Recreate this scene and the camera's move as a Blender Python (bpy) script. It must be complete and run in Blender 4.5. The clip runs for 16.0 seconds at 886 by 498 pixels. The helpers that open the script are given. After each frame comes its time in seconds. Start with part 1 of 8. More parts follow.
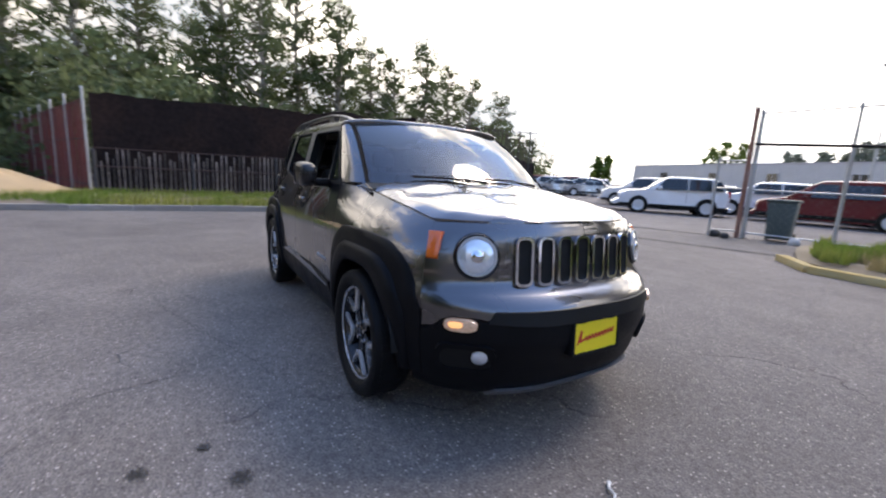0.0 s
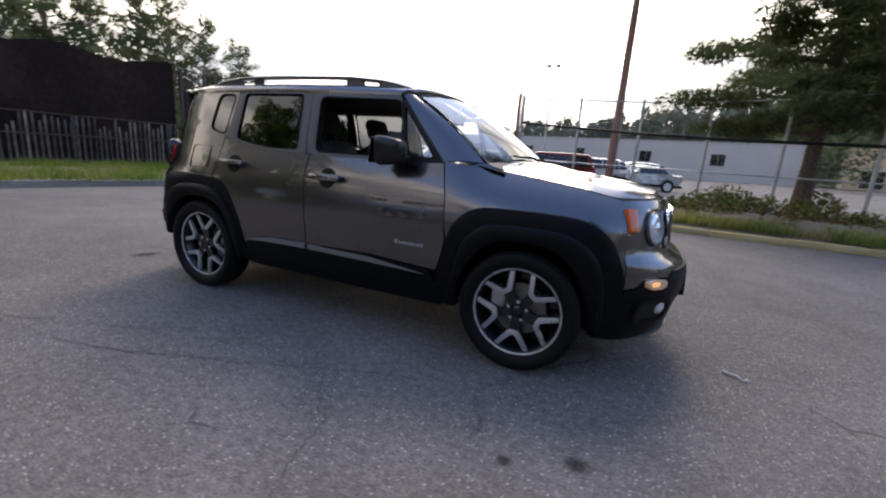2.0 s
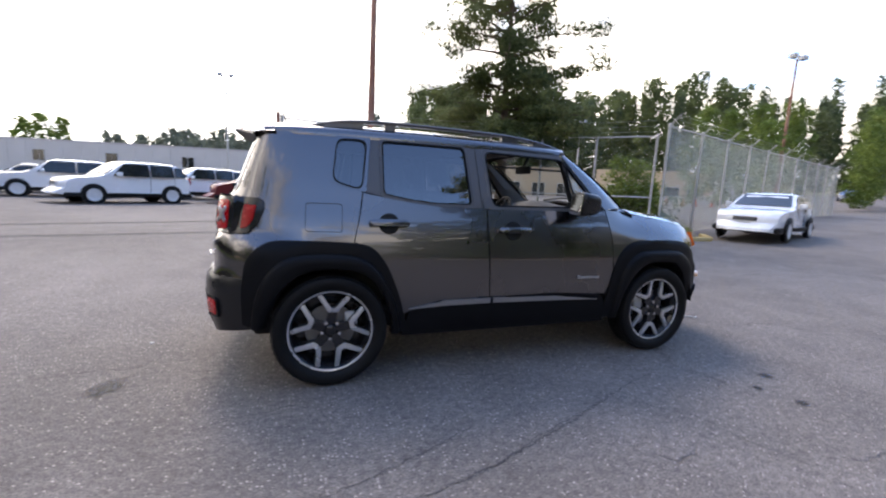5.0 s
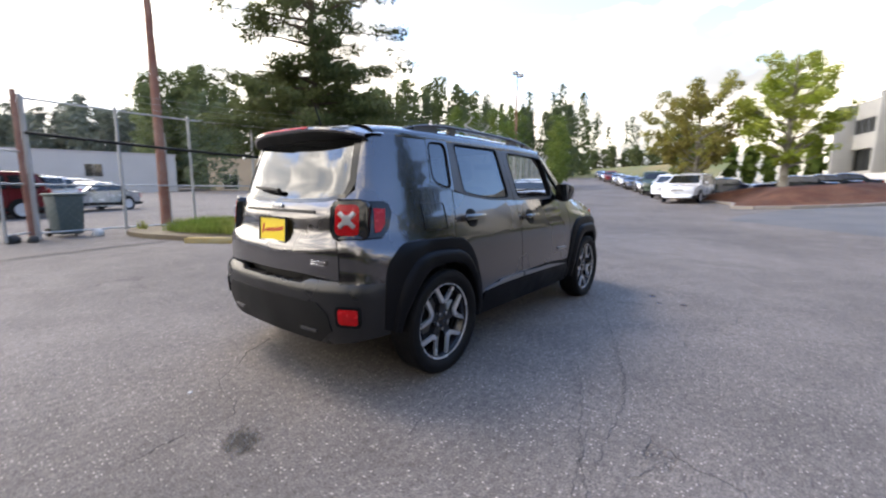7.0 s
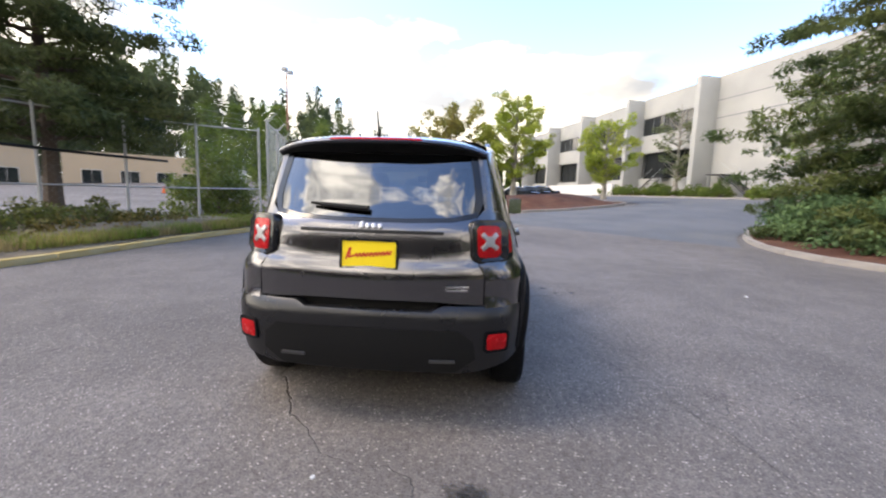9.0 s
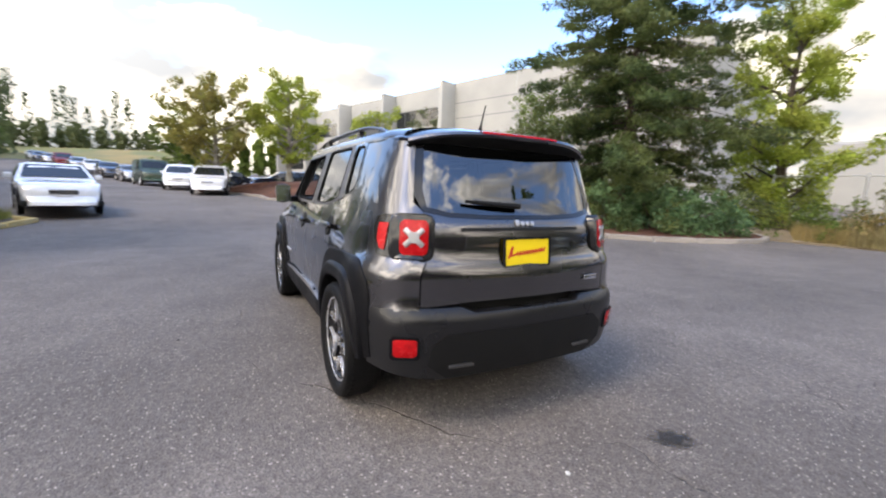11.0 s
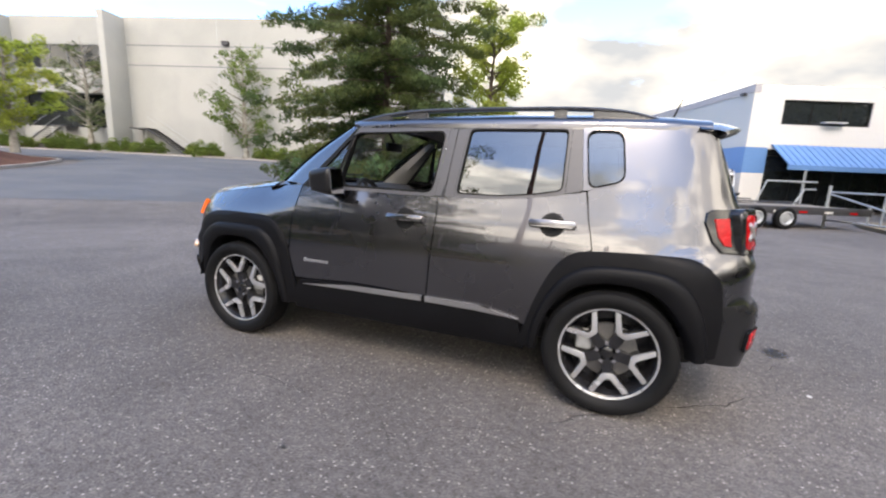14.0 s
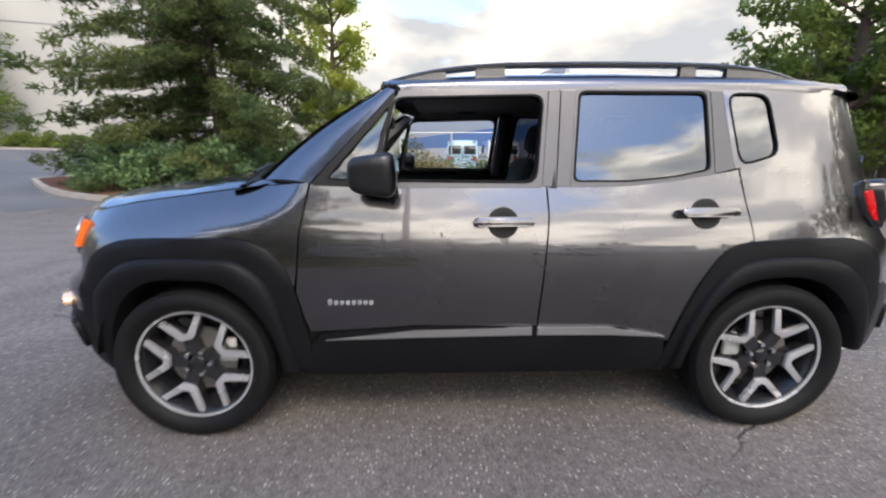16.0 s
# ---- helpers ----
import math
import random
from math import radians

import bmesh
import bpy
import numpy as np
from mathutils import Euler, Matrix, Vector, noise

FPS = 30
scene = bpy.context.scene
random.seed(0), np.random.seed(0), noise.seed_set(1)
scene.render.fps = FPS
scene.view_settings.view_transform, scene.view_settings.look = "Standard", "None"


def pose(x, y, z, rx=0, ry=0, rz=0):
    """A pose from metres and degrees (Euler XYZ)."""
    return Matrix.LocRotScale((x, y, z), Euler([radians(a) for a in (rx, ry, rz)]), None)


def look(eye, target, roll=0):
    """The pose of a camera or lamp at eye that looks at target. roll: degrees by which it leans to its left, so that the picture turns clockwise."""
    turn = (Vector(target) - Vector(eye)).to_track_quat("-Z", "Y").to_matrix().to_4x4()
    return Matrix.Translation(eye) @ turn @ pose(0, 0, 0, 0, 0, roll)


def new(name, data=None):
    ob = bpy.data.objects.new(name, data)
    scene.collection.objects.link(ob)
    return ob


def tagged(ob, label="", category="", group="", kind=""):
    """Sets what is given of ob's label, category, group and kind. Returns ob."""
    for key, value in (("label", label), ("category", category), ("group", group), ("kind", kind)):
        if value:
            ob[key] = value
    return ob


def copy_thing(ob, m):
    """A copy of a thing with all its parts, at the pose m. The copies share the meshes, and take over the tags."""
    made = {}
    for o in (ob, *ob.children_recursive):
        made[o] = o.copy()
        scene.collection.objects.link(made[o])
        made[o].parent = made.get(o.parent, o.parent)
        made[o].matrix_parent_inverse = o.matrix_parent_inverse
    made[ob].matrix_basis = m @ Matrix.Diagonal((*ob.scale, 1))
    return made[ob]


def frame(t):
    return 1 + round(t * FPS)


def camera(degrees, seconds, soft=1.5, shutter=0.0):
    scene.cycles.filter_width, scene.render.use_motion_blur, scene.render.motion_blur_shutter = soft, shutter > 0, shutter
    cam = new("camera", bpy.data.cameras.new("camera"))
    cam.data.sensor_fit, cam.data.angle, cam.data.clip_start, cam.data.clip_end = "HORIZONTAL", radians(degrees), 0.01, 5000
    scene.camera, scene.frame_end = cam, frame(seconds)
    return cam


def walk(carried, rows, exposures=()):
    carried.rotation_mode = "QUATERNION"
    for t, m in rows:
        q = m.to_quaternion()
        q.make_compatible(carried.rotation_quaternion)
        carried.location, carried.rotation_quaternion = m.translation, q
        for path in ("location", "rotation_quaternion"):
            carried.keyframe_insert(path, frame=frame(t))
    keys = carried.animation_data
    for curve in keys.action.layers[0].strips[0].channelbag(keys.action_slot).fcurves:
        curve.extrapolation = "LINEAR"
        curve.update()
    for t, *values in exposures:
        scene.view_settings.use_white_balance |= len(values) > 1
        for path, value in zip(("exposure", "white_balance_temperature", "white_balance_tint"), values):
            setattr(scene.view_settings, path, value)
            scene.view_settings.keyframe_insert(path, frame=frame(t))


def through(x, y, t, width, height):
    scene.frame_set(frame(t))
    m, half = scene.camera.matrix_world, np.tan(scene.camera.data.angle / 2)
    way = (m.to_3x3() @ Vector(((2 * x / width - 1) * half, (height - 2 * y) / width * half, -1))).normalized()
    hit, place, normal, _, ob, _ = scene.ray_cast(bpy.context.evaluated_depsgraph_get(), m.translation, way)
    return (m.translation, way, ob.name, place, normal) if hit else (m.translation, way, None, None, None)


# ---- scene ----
cam = camera(93.61, 16.0, 2.1, 0.4)
PATH = [
    (0, (3.369, -1.617, 1.215), (1.689, -0.59, 0.867), 2.9),
    (0.5, (3.021, -2.064, 1.214), (1.549, -0.76, 0.852), 4.0),
    (1, (2.675, -2.475, 1.191), (1.412, -0.984, 0.765), 3.0),
    (1.5, (2.221, -2.774, 1.176), (1.178, -1.133, 0.707), 3.8),
    (2, (1.768, -3.066, 1.173), (0.989, -1.277, 0.735), 4.2),
    (2.5, (1.252, -3.259, 1.167), (0.661, -1.39, 0.768), 2.0),
    (3, (0.708, -3.448, 1.187), (0.415, -1.498, 0.854), 2.4),
    (5.5, (-2.008, -3.306, 1.243), (-1.11, -1.542, 0.96), 1.4),
    (6, (-2.474, -3.097, 1.223), (-1.35, -1.47, 0.92), 0.2),
    (6.5, (-2.974, -2.852, 1.278), (-1.619, -1.422, 0.935), 1.8),
    (7, (-3.365, -2.504, 1.212), (-1.816, -1.273, 0.922), 0.3),
    (7.5, (-3.674, -2.154, 1.22), (-1.93, -1.216, 0.936), -0.7),
    (8, (-3.868, -1.684, 1.265), (-2.026, -0.968, 0.957), -0.2),
    (8.5, (-4.052, -1.147, 1.275), (-2.127, -0.69, 0.979), 0.4),
    (9, (-4.138, -0.598, 1.278), (-2.163, -0.418, 1.018), 1.7),
    (9.5, (-4.098, -0.048, 1.293), (-2.118, -0.073, 1.009), 1.5),
    (10, (-4.055, 0.49, 1.29), (-2.106, 0.154, 0.994), 1.7),
    (12.5, (-2.618, 2.533, 1.247), (-1.405, 0.969, 0.958), 2.3),
    (13, (-2.148, 2.757, 1.268), (-1.126, 1.064, 0.963), 2.8),
    (13.5, (-1.691, 2.999, 1.267), (-0.844, 1.215, 0.949), 3.4),
    (14, (-1.191, 3.131, 1.263), (-0.489, 1.295, 0.898), 2.5),
    (14.5, (-0.711, 3.247, 1.257), (-0.246, 1.345, 0.85), 2.6),
    (15, (-0.303, 3.15, 1.24), (-0.029, 1.208, 0.845), 0.2),
    (15.5, (0.061, 2.96, 1.214), (0.162, 1.01, 0.781), 0.1),
    (16, (0.236, 2.574, 1.257), (0.183, 0.625, 0.81), 0.0),
]
walk(cam, [(t, look(eye, target, roll)) for t, eye, target, roll in PATH],
     [(0.0, -0.74, 7650, 13), (1.0, -1.18, 7700, 13), (1.6, -1.26, 7800, 13), (2.5, -0.86, 7850, 14), (3.2, -0.74, 7900, 14), (5.5, -0.54, 7800, 13), (7.0, -0.52, 7950, 11), (9.5, -0.52, 8000, 11), (12.5, -0.56, 7950, 10), (15.0, -0.50, 7950, 10), (16.0, -0.60, 7700, 10)])

# ---- world and sun ----
SUN_DIR = Vector((-0.10, 0.60, 0.79)).normalized()


def make_world():
    w = bpy.data.worlds.new("sky")
    w.use_nodes = True
    scene.world = w
    nt = w.node_tree
    nt.nodes.clear()
    N, L = nt.nodes.new, nt.links.new
    out, bg = N("ShaderNodeOutputWorld"), N("ShaderNodeBackground")
    sky = N("ShaderNodeTexSky")
    sky.sky_type, sky.sun_disc = "NISHITA", False
    sky.sun_elevation = math.asin(SUN_DIR.z)
    sky.sun_rotation = math.atan2(SUN_DIR.x, SUN_DIR.y)
    sky.air_density, sky.dust_density, sky.ozone_density = 1.0, 0.8, 1.4
    co, mp = N("ShaderNodeTexCoord"), N("ShaderNodeMapping")
    mp.inputs["Scale"].default_value = (1.0, 1.0, 2.4)
    mp.inputs["Location"].default_value = (0.35, 0.2, 0.1)
    big, small = N("ShaderNodeTexNoise"), N("ShaderNodeTexNoise")
    big.inputs["Scale"].default_value, big.inputs["Detail"].default_value = 2.5, 9
    big.inputs["Roughness"].default_value = 0.55
    small.inputs["Scale"].default_value, small.inputs["Detail"].default_value = 3.8, 8
    cover, shade = N("ShaderNodeValToRGB"), N("ShaderNodeValToRGB")
    cover.color_ramp.elements[0].position, cover.color_ramp.elements[1].position = 0.33, 0.42
    ramp = shade.color_ramp
    ramp.elements[0].position, ramp.elements[1].position = 0.37, 0.61
    ramp.elements[0].color, ramp.elements[1].color = (6.4, 7.2, 8.6, 1), (23.0, 23.0, 23.0, 1)
    ramp.elements.new(0.48).color = (9.6, 10.0, 10.8, 1)
    # cloud lies along the horizon and breaks up above it; it is brighter towards the sun, and covers that side more
    dot, glow, lean, side = N("ShaderNodeVectorMath"), N("ShaderNodeMapRange"), N("ShaderNodeMath"), N("ShaderNodeVectorMath")
    side.operation = "DOT_PRODUCT"
    side.inputs[1].default_value = (-1.0, 0.35, -4.2)
    dot.operation, lean.operation = "DOT_PRODUCT", "MULTIPLY_ADD"
    dot.inputs[1].default_value = SUN_DIR
    glow.interpolation_type = "SMOOTHSTEP"
    for k, v in (("From Min", -0.1), ("From Max", 1.0), ("To Min", 1.3), ("To Max", 3.9)):
        glow.inputs[k].default_value = v
    lean.inputs[1].default_value = 0.2
    bright = N("ShaderNodeVectorMath")
    bright.operation = "SCALE"
    mix = N("ShaderNodeMix")
    mix.data_type = "RGBA"
    L(co.outputs["Generated"], mp.inputs["Vector"])
    for n in (big, small):
        L(mp.outputs["Vector"], n.inputs["Vector"])
    L(co.outputs["Generated"], dot.inputs[0])
    L(dot.outputs["Value"], glow.inputs["Value"])
    L(co.outputs["Generated"], side.inputs[0])
    L(side.outputs["Value"], lean.inputs[0])
    level = N("ShaderNodeMath")
    level.operation = "ADD"
    level.inputs[1].default_value = 0.25
    L(big.outputs["Fac"], level.inputs[0])
    L(level.outputs[0], lean.inputs[2])
    L(lean.outputs[0], cover.inputs["Fac"])
    L(small.outputs["Fac"], shade.inputs["Fac"])
    L(cover.outputs["Color"], mix.inputs["Factor"])
    clear = N("ShaderNodeVectorMath")
    clear.operation = "MULTIPLY"
    clear.inputs[1].default_value = (5.3, 6.5, 8.2)
    L(sky.outputs["Color"], clear.inputs[0])
    L(clear.outputs[0], mix.inputs[6])
    L(shade.outputs["Color"], bright.inputs[0])
    L(glow.outputs["Result"], bright.inputs["Scale"])
    L(bright.outputs[0], mix.inputs[7])
    L(mix.outputs[2], bg.inputs["Color"])
    bg.inputs["Strength"].default_value = 0.12
    L(bg.outputs["Background"], out.inputs["Surface"])


make_world()
sun = new("sun", bpy.data.lights.new("sun", "SUN"))
sun.data.energy, sun.data.angle, sun.data.color = 3.7, radians(22), (1.0, 0.89, 0.77)
sun.matrix_world = look(SUN_DIR * 50, (0, 0, 0))

# ---- materials ----
def mat(name, color, rough=0.6, metal=0.0, vary=0.12, scale=3.0, fine=40.0, bump=0.0, spec=0.5, coat=0.0,
        tint=None, spots=0.0, rand=0.0, dirt=None, dirt_scale=0.7, transmission=0.0, alpha=1.0, emit=None, power=0.0, sub=0.0):
    """A procedural surface: a base colour varied at two sizes, with optional relief, patches of a second colour and per-piece change."""
    m = bpy.data.materials.new(name)
    m.use_nodes = True
    nt = m.node_tree
    N, L = nt.nodes.new, nt.links.new
    b = nt.nodes["Principled BSDF"]
    b.inputs["Roughness"].default_value, b.inputs["Metallic"].default_value = rough, metal
    b.inputs["Specular IOR Level"].default_value = spec
    b.inputs["Coat Weight"].default_value, b.inputs["Coat Roughness"].default_value, b.inputs["Coat IOR"].default_value = coat, 0.012, 1.72
    b.inputs["Transmission Weight"].default_value, b.inputs["Alpha"].default_value = transmission, alpha
    if emit:
        b.inputs["Emission Color"].default_value, b.inputs["Emission Strength"].default_value = (*emit, 1), power
    co = N("ShaderNodeTexCoord")
    big, small = N("ShaderNodeTexNoise"), N("ShaderNodeTexNoise")
    big.inputs["Scale"].default_value, big.inputs["Detail"].default_value = scale, 5
    small.inputs["Scale"].default_value, small.inputs["Detail"].default_value = fine, 4
    for n in (big, small):
        L(co.outputs["Object"], n.inputs["Vector"])
    add = N("ShaderNodeMath")
    add.operation = "ADD"
    L(big.outputs["Fac"], add.inputs[0])
    L(small.outputs["Fac"], add.inputs[1])
    rng = N("ShaderNodeMapRange")
    rng.inputs["From Min"].default_value, rng.inputs["From Max"].default_value = 0.6, 1.4
    rng.inputs["To Min"].default_value, rng.inputs["To Max"].default_value = 1 - vary, 1 + vary
    L(add.outputs[0], rng.inputs["Value"])
    base = N("ShaderNodeRGB")
    base.outputs[0].default_value = (*color, 1)
    colour = base.outputs[0]
    if tint:
        mx, rp = N("ShaderNodeMix"), N("ShaderNodeMapRange")
        mx.data_type = "RGBA"
        rp.inputs["From Min"].default_value, rp.inputs["From Max"].default_value = 0.42, 0.60
        n3 = N("ShaderNodeTexNoise")
        n3.inputs["Scale"].default_value, n3.inputs["Detail"].default_value = dirt_scale, 6
        L(co.outputs["Object"], n3.inputs["Vector"])
        L(n3.outputs["Fac"], rp.inputs["Value"])
        L(rp.outputs["Result"], mx.inputs["Factor"])
        L(colour, mx.inputs[6])
        mx.inputs[7].default_value = (*tint, 1)
        colour = mx.outputs[2]
    hsv = N("ShaderNodeHueSaturation")
    L(colour, hsv.inputs["Color"])
    value = rng.outputs["Result"]
    if rand:
        inf, isl, r2, mul = N("ShaderNodeObjectInfo"), N("ShaderNodeNewGeometry"), N("ShaderNodeMapRange"), N("ShaderNodeMath")
        ad2, fr = N("ShaderNodeMath"), N("ShaderNodeMath")
        ad2.operation, fr.operation, mul.operation = "ADD", "FRACT", "MULTIPLY"
        L(inf.outputs["Random"], ad2.inputs[0])
        L(isl.outputs["Random Per Island"], ad2.inputs[1])
        L(ad2.outputs[0], fr.inputs[0])
        r2.inputs["To Min"].default_value, r2.inputs["To Max"].default_value = 1 - rand, 1 + rand
        L(fr.outputs[0], r2.inputs["Value"])
        L(r2.outputs["Result"], mul.inputs[0])
        L(value, mul.inputs[1])
        value = mul.outputs[0]
    L(value, hsv.inputs["Value"])
    L(hsv.outputs["Color"], b.inputs["Base Color"])
    if bump:
        bp = N("ShaderNodeBump")
        bp.inputs["Strength"].default_value, bp.inputs["Distance"].default_value = min(1.0, bump), 0.01
        L(small.outputs["Fac"], bp.inputs["Height"])
        L(bp.outputs["Normal"], b.inputs["Normal"])
    rr = N("ShaderNodeMapRange")
    rr.inputs["From Min"].default_value, rr.inputs["From Max"].default_value = 0.35, 0.65
    rr.inputs["To Min"].default_value, rr.inputs["To Max"].default_value = max(0.0, rough * 0.85), min(1.0, rough * 1.15)
    L(big.outputs["Fac"], rr.inputs["Value"])
    L(rr.outputs["Result"], b.inputs["Roughness"])
    return m


def leaf_mat(name, color, light):
    """Leaves: diffuse with some light passing through, each clump a little different."""
    m = mat(name, color, 0.55, vary=0.25, scale=0.6, fine=5, rand=0.3, tint=light, dirt_scale=0.5, spec=0.2)
    nt = m.node_tree
    b, out = nt.nodes["Principled BSDF"], nt.nodes["Material Output"]
    tr, mx = nt.nodes.new("ShaderNodeBsdfTranslucent"), nt.nodes.new("ShaderNodeMixShader")
    nt.links.new(b.inputs["Base Color"].links[0].from_socket, tr.inputs["Color"])
    mx.inputs[0].default_value = 0.4
    nt.links.new(b.outputs[0], mx.inputs[1])
    nt.links.new(tr.outputs[0], mx.inputs[2])
    nt.links.new(mx.outputs[0], out.inputs["Surface"])
    return m


def glass_mat(name, tint, through, rough=0.0, base=0.09):
    """A thin pane: mirrors the sky by Fresnel, lets part of the light through."""
    m = bpy.data.materials.new(name)
    m.use_nodes = True
    nt = m.node_tree
    nt.nodes.clear()
    N, L = nt.nodes.new, nt.links.new
    out, gl, tr, mx, fr = N("ShaderNodeOutputMaterial"), N("ShaderNodeBsdfGlossy"), N("ShaderNodeBsdfTransparent"), N("ShaderNodeMixShader"), N("ShaderNodeLayerWeight")
    gl.inputs["Roughness"].default_value = rough
    gl.inputs["Color"].default_value = (*tint, 1)
    tr.inputs["Color"].default_value = (*through, 1)
    fr.inputs["Blend"].default_value = 0.5
    pw = N("ShaderNodeMath")
    pw.operation = "POWER"
    pw.inputs[1].default_value = 5.0
    L(fr.outputs["Facing"], pw.inputs[0])
    bst = N("ShaderNodeMath")
    bst.operation = "MULTIPLY_ADD"
    bst.inputs[1].default_value, bst.inputs[2].default_value = 1 - base, base
    bst.use_clamp = True
    L(pw.outputs[0], bst.inputs[0])
    L(bst.outputs[0], mx.inputs[0])
    L(tr.outputs[0], mx.inputs[1])
    L(gl.outputs[0], mx.inputs[2])
    L(mx.outputs[0], out.inputs["Surface"])
    return m


def asphalt_mat(name, base, spots, bump):
    """Worn asphalt: pale stone grains in a dark binder, broad patches and dry cracks."""
    m = bpy.data.materials.new(name)
    m.use_nodes = True
    nt = m.node_tree
    N, L = nt.nodes.new, nt.links.new
    b = nt.nodes["Principled BSDF"]
    co = N("ShaderNodeTexCoord")

    def noise_node(scale, detail=4):
        n = N("ShaderNodeTexNoise")
        n.inputs["Scale"].default_value, n.inputs["Detail"].default_value = scale, detail
        L(co.outputs["Object"], n.inputs["Vector"])
        return n

    def rng(src, a, z, lo, hi):
        r = N("ShaderNodeMapRange")
        for k, v in (("From Min", a), ("From Max", z), ("To Min", lo), ("To Max", hi)):
            r.inputs[k].default_value = v
        L(src, r.inputs["Value"])
        return r.outputs["Result"]

    def math_node(op, a, c):
        n = N("ShaderNodeMath")
        n.operation = op
        for k, v in enumerate((a, c)):
            if isinstance(v, float):
                n.inputs[k].default_value = v
            else:
                L(v, n.inputs[k])
        return n.outputs[0]

    patch = rng(noise_node(0.23, 5).outputs["Fac"], 0.35, 0.65, 0.78, 1.22)
    mid = rng(noise_node(2.2, 6).outputs["Fac"], 0.3, 0.7, 0.86, 1.14)
    grain_n = noise_node(85, 3)
    grain = math_node("MULTIPLY", rng(grain_n.outputs["Fac"], 0.3, 0.7, 0.56, 1.44), rng(noise_node(24, 5).outputs["Fac"], 0.3, 0.7, 0.72, 1.28))
    vor = N("ShaderNodeTexVoronoi")
    vor.inputs["Scale"].default_value = 48
    L(co.outputs["Object"], vor.inputs["Vector"])
    stone = rng(vor.outputs["Distance"], 0.14, 0.34, 1.0, 0.0)
    pick = N("ShaderNodeSeparateColor")
    L(vor.outputs["Color"], pick.inputs["Color"])
    chosen = rng(pick.outputs["Red"], 0.60, 0.85, 0.0, 1.0)
    speck = math_node("MULTIPLY", stone, chosen)
    value = math_node("MULTIPLY", math_node("MULTIPLY", patch, mid), grain)
    value = math_node("ADD", value, math_node("MULTIPLY", speck, spots))
    # cracks: thin lines of a warped cell pattern, broken up by noise
    warp, vec = noise_node(1.1, 5), N("ShaderNodeVectorMath")
    vec.operation = "MULTIPLY_ADD"
    vec.inputs[1].default_value = (1.5, 1.5, 0)
    L(warp.outputs["Color"], vec.inputs[0])
    L(co.outputs["Object"], vec.inputs[2])
    cell = N("ShaderNodeTexVoronoi")
    cell.feature = "DISTANCE_TO_EDGE"
    cell.inputs["Scale"].default_value = 0.33
    L(vec.outputs[0], cell.inputs["Vector"])
    line = rng(cell.outputs["Distance"], 0.0, 0.004, 1.0, 0.0)
    gate = rng(noise_node(0.9, 6).outputs["Fac"], 0.46, 0.60, 0.0, 1.0)
    crack = math_node("MULTIPLY", line, gate)
    value = math_node("MULTIPLY", value, rng(crack, 0.0, 1.0, 1.0, 0.6))
    col = N("ShaderNodeHueSaturation")
    col.inputs["Color"].default_value = (*base, 1)
    L(value, col.inputs["Value"])
    L(col.outputs["Color"], b.inputs["Base Color"])
    b.inputs["Roughness"].default_value = 0.82
    b.inputs["Specular IOR Level"].default_value = 0.35
    bp = N("ShaderNodeBump")
    bp.inputs["Strength"].default_value, bp.inputs["Distance"].default_value = bump, 0.008
    high = math_node("ADD", grain_n.outputs["Fac"], math_node("MULTIPLY", speck, 0.6))
    L(math_node("SUBTRACT", high, math_node("MULTIPLY", crack, 1.5)), bp.inputs["Height"])
    L(bp.outputs["Normal"], b.inputs["Normal"])
    return m


